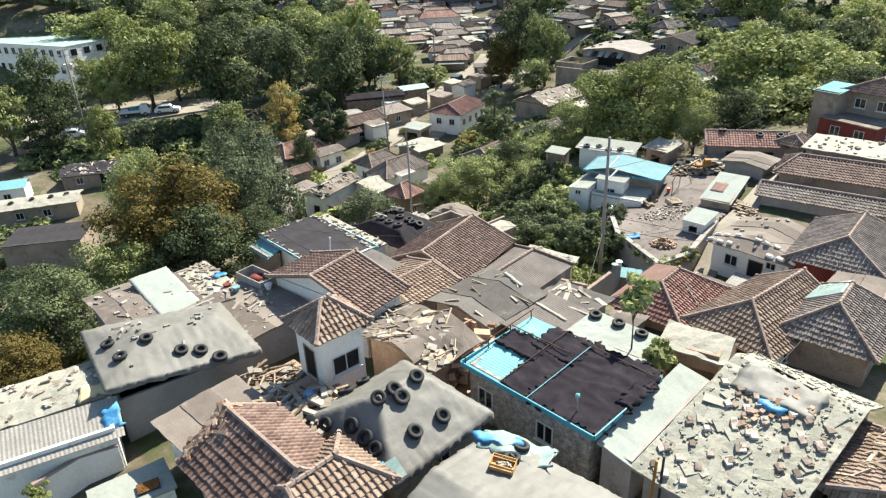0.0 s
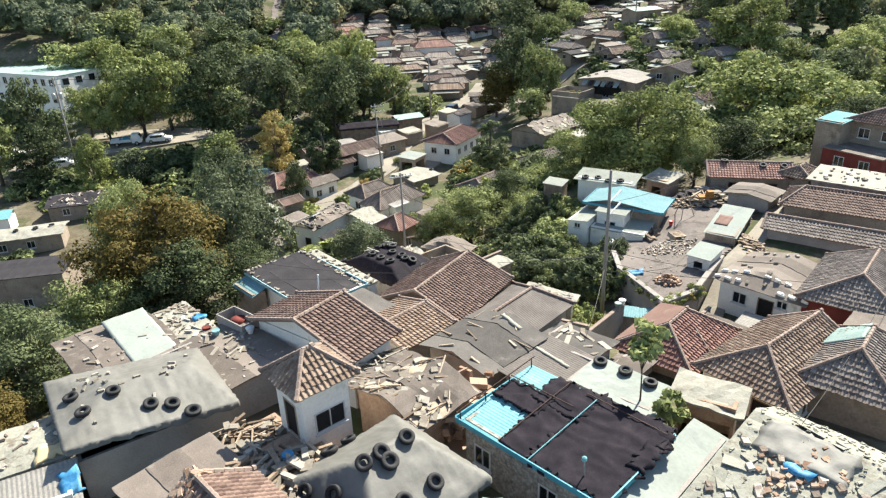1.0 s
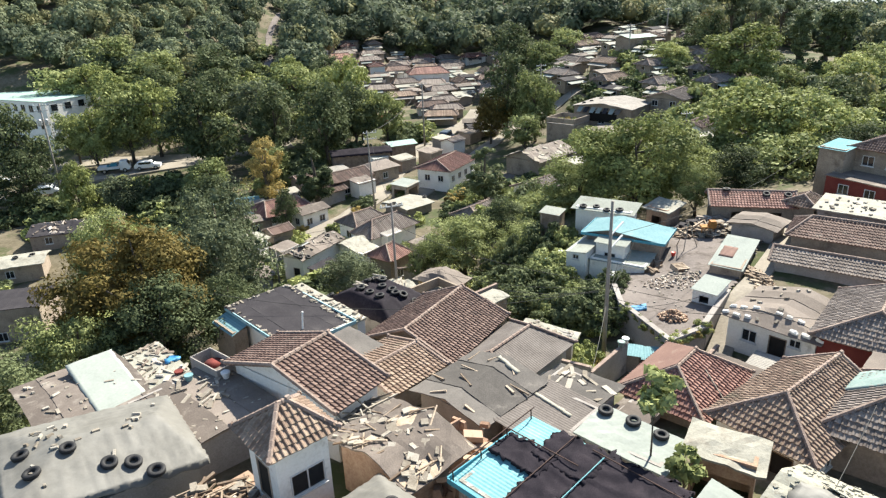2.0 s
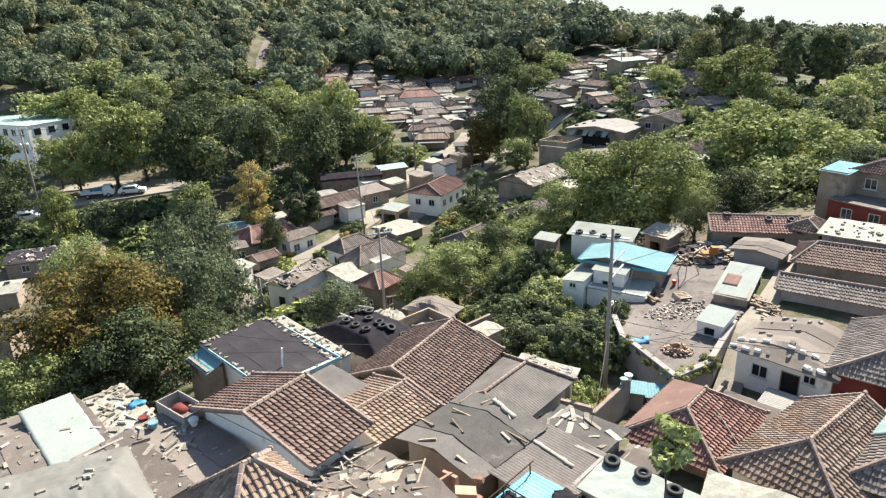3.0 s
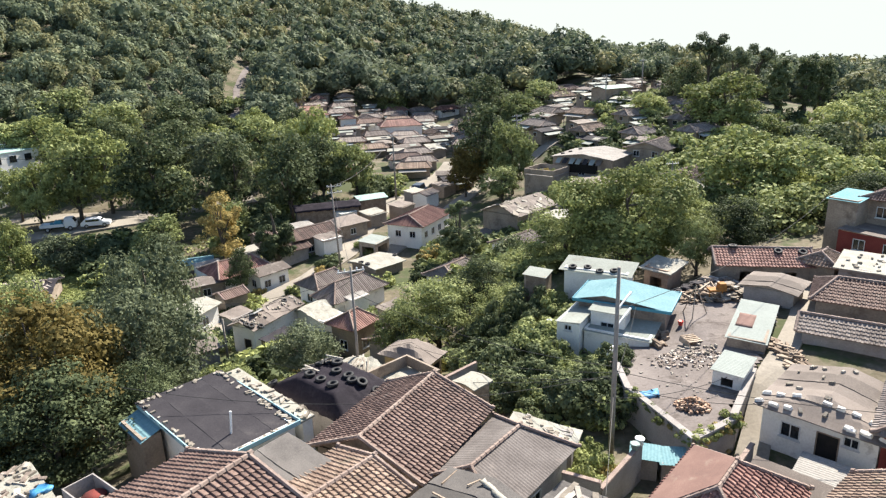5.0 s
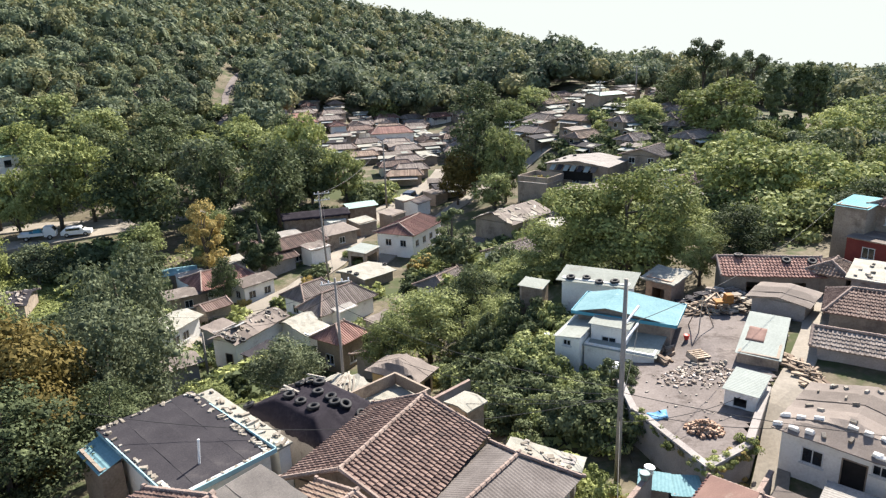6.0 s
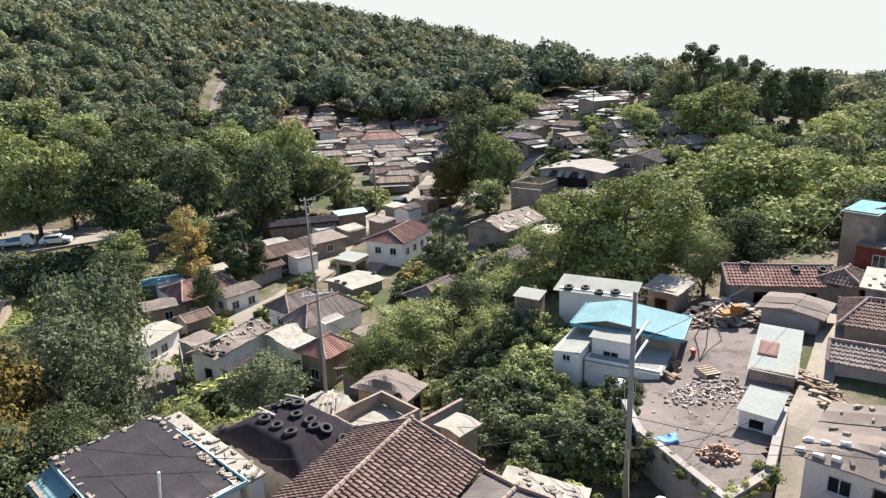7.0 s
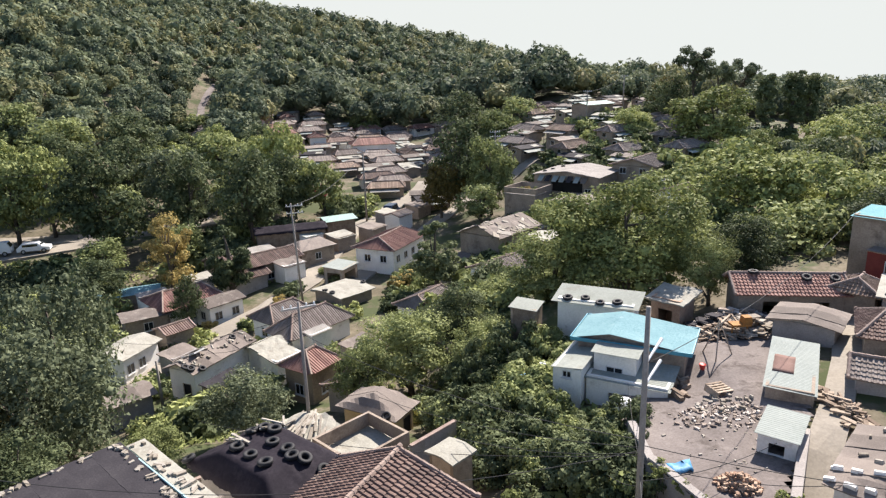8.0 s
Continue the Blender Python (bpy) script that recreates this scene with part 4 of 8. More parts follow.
def foliage_mesh(name, centre, size, at, d, leaf, rng, solid, up=0.25):
    """Sprays of leaves over the rough inner mass of each clump."""
    co = leaf_sprays(at, d, leaf, rng, up)
    cos, fs, n = [co], [np.arange(len(co)).reshape(-1, 3)], len(co)
    if solid:
        for c, s in zip(centre, size):
            cos.append(BALL_V * rng.uniform(0.75, 1.1, (len(BALL_V), 1)) * (s * solid * np.array((1.1, 1.1, 0.75))) + c - (0, 0, s * 0.12))
            fs.append(BALL_F + n)
            n += len(BALL_V)
    return quick_mesh(name, np.concatenate(cos), np.concatenate(fs))


def crown_places(h0, h1, r, clumps, leaves, rng, shape="round"):
    """Clumps spread through the crown, and leaves over the shells of the clumps."""
    cz, hz = (h0 + h1) / 2, (h1 - h0) / 2
    pts = []
    while len(pts) < clumps:
        p = rng.uniform(-1, 1, 3)
        d = np.linalg.norm(p)
        if d > 1 or d < 0.45:
            continue
        if shape == "cone" and np.hypot(p[0], p[1]) > (1 - p[2]) * 0.55:
            continue
        if shape == "willow":
            p[2] = p[2] * 0.9
        pts.append(p)
    pts = np.array(pts)
    if shape != "cone":
        lobes = rng.normal(0, 1, (7, 3))
        lobes /= np.linalg.norm(lobes, axis=1, keepdims=True)
        reach = rng.uniform(0.75, 1.25, 7)
        toward = (pts / np.linalg.norm(pts, axis=1, keepdims=True)) @ lobes.T
        pts = pts * (0.72 + 0.4 * (np.maximum(toward, 0) ** 3 * reach).max(1))[:, None]
    centre = pts * (r * 0.86, r * 0.86, hz * 0.86) + (0, 0, cz)
    centre[:, :2] += rng.normal(0, r * 0.05, (clumps, 2))
    size = r * rng.uniform(0.12, 0.27, clumps) * (0.8 if shape == "cone" else 1)
    pick = rng.integers(0, clumps, leaves)
    d = rng.normal(0, 1, (leaves, 3))
    d[:, 2] = d[:, 2] * 0.8 + 0.3
    d /= np.linalg.norm(d, axis=1, keepdims=True)
    reach = (rng.uniform(0.1, 1.0, leaves) ** 0.4 * 1.12)[:, None] * size[pick][:, None]
    at = centre[pick] + d * reach * (1.2, 1.2, 0.78)
    if shape == "willow":
        at[:, 2] -= np.abs(rng.normal(0, 0.7, leaves))
    return centre, at, d, size


def make_tree(label, h, r, crown_from, material, seed, clumps=46, leaves=9000, leaf=0.12, shape="round", name="tree", category="tree", lean=0.0, solid=0.34):
    rng = np.random.default_rng(seed)
    ob = thing(name, pose(0, 0, -500), label, category)
    h0 = h * crown_from
    centre, at, d, size = crown_places(h0, h, r, clumps, leaves, rng, shape)
    b = Build()
    tr = 0.022 * h if h > 6 else 0.009 * h
    wob = [(lean * k * 0.3 + rng.normal(0, 0.02) * h * k * 0.2, rng.normal(0, 0.02) * h * k * 0.2, z) for k, z in enumerate(np.linspace(-0.3, h * 0.72, 5))]
    b.tube(wob, [tr * 1.35, tr, tr * 0.8, tr * 0.55, tr * 0.25], 8)
    for k in rng.choice(clumps, min(14, clumps), replace=False):
        c = centre[k]
        z = rng.uniform(h0 * 0.7, min(c[2], h * 0.65))
        f = min(max((z + 0.3) / (h * 0.72 + 0.3), 0), 1) * 4
        i = min(int(f), 3)
        s = Vector(wob[i]).lerp(Vector(wob[i + 1]), f - i)
        mid = s.lerp(Vector(c), 0.5) + Vector((0, 0, 0.08 * h * rng.uniform(0, 0.6)))
        b.tube([s, mid, Vector(c)], [tr * 0.42, tr * 0.26, tr * 0.1], 5)
    part("trunk", b, "bark", ob, smooth_faces=True)
    part("crown", foliage_mesh("crown", centre, size, at, d, leaf, rng, solid), material, ob)
    return ob


def make_bush(label, r, h, material, seed, leaves=2700, leaf=0.082, name="shrub", category="shrub"):
    rng = np.random.default_rng(seed)
    ob = thing(name, pose(0, 0, -500), label, category)
    centre, at, d, size = crown_places(-0.2 * h, h, r, 22, leaves, rng)
    b = Build()
    for k in range(6):
        b.tube([(0, 0, -0.2), Vector(centre[k]) * 0.5, centre[k]], [0.05, 0.035, 0.012], 5)
    part("trunk", b, "bark", ob)
    part("foliage", foliage_mesh("foliage", centre, size, at, d, leaf, rng, 0.0), material, ob)
    return ob


def plant(proto, x, y, scale=1.0, turn=0.0, z=None, tall=1.0):
    ob = copy_thing(proto, pose(x, y, (terrain(x, y) if z is None else z) - 0.1, 0, 0, turn) @ Matrix.Diagonal((scale, scale, scale * tall, 1)))
    return ob


def drop_proto(proto):
    for o in list(proto.children_recursive) + [proto]:
        bpy.data.objects.remove(o)


# ---- poles and cables ----
def pole(name, label, x, y, top, base=None, r=0.15, arms=2, lamp=False, drum=False, heading=40.0, lean=(0.0, 0.0)):
    z = terrain(x, y) if base is None else base
    ob = thing(name, pose(x, y, z - 0.2, 0, 0, heading), label, "utility pole")
    h = top - z + 0.2
    part("shaft", Build().tube([(0, 0, 0), (lean[0] / 2, lean[1] / 2, h / 2), (lean[0], lean[1], h)], [r * 1.15, r * 0.95, r * 0.7], 12), "pole", ob, smooth_faces=True)
    for k in range(arms):
        zz = h - 0.35 - 0.75 * k
        b = Build().box(-0.9, -0.05, zz, 0.9, 0.05, zz + 0.09)
        arm = part("crossarm", b, "steel", ob)
        for px in (-0.8, -0.4, 0.4, 0.8):
            part("insulator", Build().tube([(px, 0, zz + 0.09), (px, 0, zz + 0.2), (px, 0, zz + 0.27)], [0.03, 0.055, 0.03], 8), "paint_white", arm)
    if drum:
        for px in (-0.45, 0.45):
            part("transformer", Build().tube([(px, -0.25, h - 3.2), (px, -0.25, h - 3.1), (px, -0.25, h - 2.35), (px, -0.25, h - 2.25)], [0.26, 0.3, 0.3, 0.2], 12), "steel", ob)
    if lamp:
        for zz in (0.8, 0.72):
            part("lamp_arm", Build().tube([(0, 0, h * zz), (0.5, 0, h * zz + 0.2), (1.3, 0, h * zz + 0.45)], [0.04, 0.045, 0.06], 8), "paint_white", ob)
    return ob


def cable(a, b, sag=0.6, r=0.014, label="black overhead cable slung between poles"):
    pts = []
    for k in range(15):
        f = k / 14
        p = Vector(a).lerp(Vector(b), f)
        pts.append(p - Vector((0, 0, sag * 4 * f * (1 - f))))
    ob = part("overhead_cable", Build().tube(pts, [r] * 15, 5), "wire")
    return tagged(ob, label, "cable", "overhead cables")


def garden_wall(x0, y0, x1, y1, top, label="low cement block wall between houses", material="block", thick=0.16, coping="cap"):
    """A wall of cement blocks with a coping, from the ground up to a level top."""
    a, c = Vector((x0, y0)), Vector((x1, y1))
    z = min(terrain(x0, y0), terrain(x1, y1)) - 0.3
    ob = thing("block_wall", pose(x0, y0, z, 0, 0, math.degrees(math.atan2(y1 - y0, x1 - x0))), label, "wall")
    length = (c - a).length
    part("body", Build().box(0, -thick / 2, 0, length, thick / 2, top - z), material, ob)
    part("coping", Build().box(-0.02, -thick / 2 - 0.04, top - z + 0.002, length + 0.02, thick / 2 + 0.04, top - z + 0.07, None, 0.02), coping, ob)
    return ob


# ---- near houses ----
WIN = lambda c, w=0.9, sill=1.0, h=0.9: (c, w, sill, h, "window")  # noqa: E731
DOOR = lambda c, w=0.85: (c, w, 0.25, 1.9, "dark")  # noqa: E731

house("tarp_west", "house under a sagging grey tarpaulin weighted with tyres", -12.75, 24.1, 37, 6.3, 5.7, 2.2, Roof(6.3, 5.7, 0.75, 2.2, 1.0).tilted(-0.13, -0.03, 0.4), "tarp", "tarp", "block", {"s": [WIN(0.2, 1.3, 1.5, 0.6), WIN(2.0, 0.7, 1.5, 0.5)], "w": [DOOR(0)]}, wob=0.012, res=0.2)
house("tile_front", "house with a broken brown tiled gable roof", -5.86, 15.61, -43.4, 5.27, 3.8, 3.1, Roof(5.27, 3.8, 1.15, 0, 0.9), "tile", "tile_brown", "plaster_tan", {"w": [WIN(0.3)], "s": [DOOR(-0.6)]}, single=260, holes=0.05)
house("tile_front_wing", "tiled wing with tan pan tiles and a mortared hip", -3.9, 14.9, 47, 3.2, 3.0, 3.2, Roof(3.2, 3.0, 0.85, 0.2, 1.2), "tile", "tile_tan", "plaster_tan", {"w": [WIN(0.3, 0.6)]}, single=120, holes=0.12)
house("lean_to", "shed with a smooth grey-brown felt lean-to roof", -9.3, 19.4, 50, 3.6, 2.3, 2.45, Roof(3.6, 2.3, 0, a=0.0, b=0.06), "felt", "felt", "plaster", {"s": [WIN(0, 0.8)]}, name="shed", category="shed", wob=0.015)
house("tarp_mid", "house under a stretched grey tarpaulin held down by tyres", -2.0, 18.9, 46, 4.9, 5.0, 2.55, Roof(4.9, 5.0, 1.45, 1.5, 1.5), "tarp", "tarp", "block", {"s": [WIN(0)], "w": [DOOR(0.4)]}, wob=0.012, res=0.16)
house("tarp_south", "wide house under a dusty grey tarpaulin", 1.7, 13.6, -38, 6.0, 6.4, 2.5, Roof(6.0, 6.4, 0.75), "tarp", "tarp", "block", wob=0.012, res=0.2)
house("blue_house", "stone-clad house with a cyan sheet roof under torn black netting", 4.13, 21.11, 45.49, 4.5, 6.37, 2.79, Roof(4.5, 6.37, 0, a=0.05, b=0.0), "corrugated", "sheet_cyan", "stone", {"w": [WIN(-2.1, 0.8, 1.2, 0.9), WIN(0.9, 0.8, 1.2, 0.9)], "s": [WIN(0)]}, trim="trim_blue", over=0.25)
house("white_sheet", "lean-to with a bright white corrugated sheet roof", 7.57, 19.13, 46.99, 6.1, 1.45, 2.34, Roof(6.1, 1.45, 0, a=0.0, b=0.2), "felt", "sheet_white", "block", name="lean_to", category="shed", over=0.15)
house("rubble_roof", "house with a crumbling white-coated roof littered with bricks", 10.9, 17.9, -47, 4.7, 9.2, 2.2, Roof(4.7, 9.2, 1.2, 0, 0, 2.25), "felt", "white_flaky", "block", {"w": [WIN(0)]}, wob=0.07, res=0.2)
house("collapsed_tile", "collapsed brown tiled roof with bare rafters", 14.6, 15.2, 43, 4.2, 4.6, 2.3, Roof(4.2, 4.6, 1.0, 0.4, 1.2), "tile", "tile_tan", "clay", single=150, holes=0.3)
house("tower", "narrow white tower house with a small red tiled hip roof", -5.13, 22.41, 42.38, 2.56, 2.56, 4.54, Roof(2.56, 2.56, 0.95, 1.1, 1.1), "tile", "tile_tan", "plaster", {"s": [(0.1, 1.3, 2.6, 0.9, "window")], "w": [(0, 0.9, 2.3, 1.5, "dark")]}, single=180, over=0.3)
house("tile_mid", "white-walled house with a long brown tiled slope", -6.14, 29.21, 54.32, 3.25, 7.03, 2.56, Roof(3.25, 7.03, 1.05), "tile", "tile_brown", "plaster", {"w": [(1.3, 0.6, 0.6, 1.7, "dark"), WIN(-0.4, 0.7)], "s": [WIN(0)]}, single=280)
house("felt_west", "shanty with a patched grey felt roof strewn with scraps", -10.6, 27.9, 47, 4.6, 5.6, 1.85, Roof(4.6, 5.6, 0, a=0.05, b=-0.03), "felt", "felt", "block", name="shed", category="shed", wob=0.06)
house("white_west", "low house roofed half in white sheet and half in brown felt", -16.6, 29.6, 44, 4.6, 5.4, 1.5, Roof(4.6, 5.4, 0.35), "felt", "felt", "block", name="shed", category="shed")
house("collapsed_mid", "half-collapsed house of sagging felt and broken timber", -1.5, 24.2, 47, 3.3, 4.6, 2.45, Roof(3.3, 4.6, 0.5), "felt", "felt", "clay", {"s": [(0.2, 0.9, 0.3, 1.6, "hole")], "w": [(0.6, 0.8, 0.3, 1.6, "hole")]}, wob=0.3, holes=0.1, res=0.25)
house("white_link", "low store under a flaking white coated roof with scraps", -13.88, 31.5, 44, 2.0, 4.4, 1.62, Roof(2.0, 4.4, 0, a=0.02, b=0.0), "felt", "white_flaky", "block", name="shed", category="shed", wob=0.06, over=0.1)
house("felt_mid", "low shed under overlapping grey felt sheets", 1.6, 29.4, 47, 4.4, 4.4, 1.35, Roof(4.4, 4.4, 0.5), "felt", "felt_worn", "block", name="shed", category="shed", wob=0.06)
house("felt_mid_low", "lean-to shed under sagging dark ribbed boards", 4.6, 27.4, 47, 4.2, 3.2, 1.2, Roof(4.2, 3.2, 0, a=-0.04, b=0.07), "corrugated", "fibre_dark", "block", name="shed", category="shed")
house("felt_mid_step", "small shed with a patched felt roof", 6.0, 30.4, 47, 3.4, 3.6, 0.45, Roof(3.4, 3.6, 0, a=-0.03, b=-0.05), "felt", "felt_worn", "block", name="shed", category="shed", wob=0.06)
house("felt_mid_tan", "shed with weathered tan tiles and weeds in the valley", -2.6, 32.0, 47, 3.6, 4.2, 1.0, Roof(3.6, 4.2, 0.45), "tile", "tile_tan", "block", name="shed", category="shed", single=80)
house("felt_mid_back", "shed with a torn dark felt roof", -5.0, 33.4, 47, 2.8, 3.0, 1.2, Roof(2.8, 3.0, 0, a=0.04, b=0.05), "felt", "felt_worn", "block", name="shed", category="shed", wob=0.1)
house("felt_gap", "narrow shed roofed with felt scraps beside the collapsed house", -3.2, 26.6, 47, 2.4, 2.2, 1.7, Roof(2.4, 2.2, 0.3), "felt", "felt_worn", "clay", name="shed", category="shed", wob=0.1)
house("felt_yard", "low shed under a grey felt lean-to roof", 8.6, 29.2, 47, 3.4, 2.0, -0.1, Roof(3.4, 2.0, 0, a=0.0, b=-0.12), "felt", "felt", "block", name="shed", category="shed", wob=0.06)
house("felt_side", "small store with a grey felt roof between houses", 14.8, 33.3, 47, 2.6, 3.0, -0.9, Roof(2.6, 3.0, 0, a=0.05, b=0.05), "felt", "felt", "block", name="shed", category="shed", wob=0.06)
house("felt_side_low", "store with a rust-stained sheet roof between houses", 17.2, 34.2, 47, 2.6, 2.6, -1.2, Roof(2.6, 2.6, 0, a=0.05, b=0.0), "corrugated", "asbestos", "block", name="shed", category="shed")
house("blue_shelter", "open shelter with a pale blue sheet roof", 10.55, 37.25, -20, 1.35, 1.15, -1.62, Roof(1.35, 1.15, 0, a=0.0, b=0.12), "corrugated", "sheet_blue", "block", name="shed", category="shed", over=0.1)
house("blue_shelter_low", "low shelter with a pale blue sheet roof by the yard wall", 11.75, 36.95, -12, 1.3, 1.3, -1.72, Roof(1.3, 1.3, 0, a=0.03, b=0.1), "corrugated", "sheet_blue", "block", name="shed", category="shed", over=0.1)
house("east_store", "store under rusty sheets beside the tiled house", 21.6, 30.2, 47, 3.0, 4.0, 0.6, Roof(3.0, 4.0, 0.3), "felt", "felt", "block", name="shed", category="shed", wob=0.08)
house("white_tyre", "shed with a white-coated roof weighted with tyres", 7.3, 25.0, -42, 3.8, 2.3, 1.75, Roof(3.8, 2.3, 0, a=-0.03, b=0.04), "felt", "sheet_white", "block", name="shed", category="shed", wob=0.05)
house("awning", "open store under a ragged pale felt awning", 10.6, 24.2, -30, 2.9, 2.0, 1.9, Roof(2.9, 2.0, 0, a=-0.05, b=0.1), "felt", "white_worn", "clay", {"s": [(0, 2.0, 0.1, 1.5, "hole")]}, name="shed", category="shed", wob=0.16)
house("tile_main", "large house with a long brown pan-tiled roof", -0.45, 37.49, 58.99, 6.38, 5.87, 0.1, Roof(6.38, 5.87, 1.3, 0, 0.3), "tile", "tile_brown", "plaster_tan", {"s": [WIN(-1.5), DOOR(1)], "w": [WIN(0.5)]}, single=300)
house("felt_hip", "house with a dark ribbed hip roof and red mortar ridges", 3.52, 34.91, 49.74, 5.98, 4.37, -0.22, Roof(5.98, 4.37, 0.85, 1.2, 1.2), "corrugated", "fibre_dark", "block", {"s": [WIN(0)]}, capped=True)
house("white_annex", "annex with a flaking white sheet roof", 6.08, 38.1, 65.96, 1.14, 3.35, -0.64, Roof(1.14, 3.35, 0, a=0.0, b=0.1), "felt", "white_worn", "block", name="shed", category="shed", wob=0.06)
house("flat_dark", "white house with a flat dark felt roof edged in pale stones", -9.42, 39.39, 44.27, 4.45, 7.45, 0.17, Roof(4.45, 7.45, 0, a=0.0, b=0.03), "felt", "felt_dark", "plaster", {"w": [WIN(-2.2), WIN(0.8)], "s": [WIN(0.5)]}, trim="trim_pale", wob=0.03, over=0.2)
house("white_edge", "narrow store roofed in flaking white plaster along the dark roof", -7.38, 41.23, 44.3, 0.75, 7.0, 0.1, Roof(0.75, 7.0, 0, a=-0.02, b=0.02), "felt", "white_worn", "plaster", name="shed", category="shed", wob=0.04, over=0.1)
house("blue_lean", "lean-to with a blue ribbed sheet roof", -12.96, 39.15, 44.3, 1.1, 2.6, -0.2, Roof(1.1, 2.6, 0, a=0.35, b=0.0), "corrugated", "sheet_blue", "plaster_tan", name="shed", category="shed", over=0.1)
house("tarp_black", "house under a glossy black tarpaulin covered in tyres", -4.2, 42.76, 47.91, 3.98, 6, -0.63, Roof(3.98, 6, 0.75, 1.2, 1.4).flat_top(0.5), "tarp", "tarp_dark", "block", {"s": [WIN(0)]}, wob=0.02, res=0.2)
house("red_hip", "house with a dark red tiled hip roof half covered in felt", 11.64, 31.64, 47.4, 5.57, 4.43, -0.12, Roof(5.57, 4.43, 1.25, 1.8, 1.8), "tile", "tile_red", "plaster_tan", {"w": [WIN(0)], "s": [WIN(-1), DOOR(1)], "e": [WIN(0)]}, single=260)
house("tan_long", "white-walled house with a long weathered tan tiled roof", 15.1, 27.77, 37.65, 6.57, 4.56, 0.96, Roof(6.57, 4.56, 1.3, 1.9, 0.0), "tile", "tile_tan", "plaster", {"w": [WIN(-0.6, 0.7), (0.9, 0.9, 0.3, 1.6, "dark")], "s": [WIN(-1), WIN(1.6)]}, single=280)
house("tan_east", "tan-walled house with a brown tiled hip roof", 18.03, 26.59, 49.15, 5.28, 4.3, 1.3, Roof(5.28, 4.3, 1.3, 1.8, 1.2), "tile", "tile_grey", "plaster_tan", {"w": [WIN(1.4, 0.5, 1.3, 0.5), (-1.2, 1.1, 0.4, 1.5, "window")], "s": [WIN(0)]}, single=240)
house("white_house", "white-walled house with a grey sheet roof held by blocks", 19.71, 38.18, 43, 5.2, 5.44, -0.04, Roof(5.2, 5.44, 0.7, 1.6, 0), "felt", "felt", "plaster", {"w": [WIN(1.35, 0.62, 1.75, 0.5), (0.45, 0.95, 0.3, 1.75, "dark"), WIN(-1.1, 0.85, 1.2, 0.75)], "s": [WIN(0)]}, wob=0.05)
house("red_wall", "red-painted house with a weathered grey tiled hip roof", 23.4, 35.6, 50, 6.8, 5.4, 0.5, Roof(6.8, 5.4, 1.35, 1.8, 0.8), "tile", "tile_grey", "brick", {"w": [WIN(-1.3), (1.2, 0.9, 0.25, 1.9, "dark")]}, single=20)
house("long_tile", "long low block-walled house with a tiled roof and blue gutter", 26.33, 44.59, -34.59, 8.6, 2.61, -0.04, Roof(8.6, 2.61, 0.65), "tile", "tile_grey", "block", {"s": [WIN(-1.5), (1.2, 1.0, 0.2, 1.7, "dark")], "w": [WIN(0, 0.6)]}, single=20)
house("long_tile_back", "long house with a brown tiled hip roof", 29.24, 48.55, -34.1, 8.3, 4.33, 0.57, Roof(8.3, 4.33, 0.95, 1.3, 0), "tile", "tile_brown", "plaster_tan", {"s": [WIN(-1.5), WIN(1)]}, single=20)
house("flat_stained", "house with a flat white roof streaked with red rust", 32.2, 52.6, -40, 6.5, 4.4, 1.25, Roof(6.5, 4.4, 0, a=0.0, b=0.03), "felt", "white_worn", "block", {"s": [WIN(0)]}, wob=0.04)
house("brick_house", "dark red brick house with a roof terrace", 37.2, 60.6, 33, 4.6, 5.4, 1.3, Roof(4.6, 5.4, 0, a=0.0, b=0.02), "felt", "felt", "brick", {"w": [WIN(-1, 0.9, 1.2), WIN(1.2, 0.9, 1.2)], "s": [WIN(0, 0.9, 1.3)]}, over=0.08, wob=0.0)
house("terrace_canopy", "terrace shelter with a pale cyan sheet roof", 36.0, 63.6, 33, 3.4, 2.6, 3.5, Roof(3.4, 2.6, 0, a=0.1, b=0.0), "corrugated", "sheet_cyan", "plaster_tan", {"w": [WIN(0, 0.9, 4.2)]}, name="shelter", category="shed", over=0.15)
house("brick_top", "upper room with a brown tiled roof", 40.3, 62.6, 35, 6.0, 5.5, 3.4, Roof(6.0, 5.5, 1.2, 1.5, 1.5), "tile", "tile_brown", "plaster_tan", {"w": [WIN(-1, 1, 3.2), WIN(1, 1, 3.2)]}, single=0)
house("broken_tile", "ruined house with a gappy brown tiled roof", 25.4, 57.2, -12, 6.8, 3.4, 0.55, Roof(6.8, 3.4, 0.85), "tile", "tile_red", "plaster_tan", {"s": [(-1, 1.2, 0.3, 1.5, "hole"), (1.8, 0.9, 0.4, 1.4, "hole")]}, holes=0.12, single=20)
house("broken_tile_end", "ruined end room with a fallen tile hip", 29.2, 55.6, 40, 2.8, 3.0, 0.8, Roof(2.8, 3.0, 0.7, 0.9, 0.9), "tile", "tile_tan", "plaster_tan", {"s": [(0, 0.9, 0.3, 1.4, "hole")]}, holes=0.2)
house("felt_shed", "patched shed with grey felt and white sheet roof", 24.2, 52.6, 47, 3.2, 3.8, 0.35, Roof(3.2, 3.8, 0.3), "felt", "felt", "block", {"w": [WIN(0.5, 0.6)]}, name="shed", category="shed", wob=0.12)
house("white_shed_long", "long shed with a bright white sheet roof", 20.6, 47.99, 56.89, 6.03, 2.28, -0.2, Roof(6.03, 2.28, 0, a=0.04, b=0.03), "corrugated", "sheet_white", "plaster_tan", {"w": [WIN(0, 0.6, 1.0, 0.6)]}, name="shed", category="shed", over=0.12)
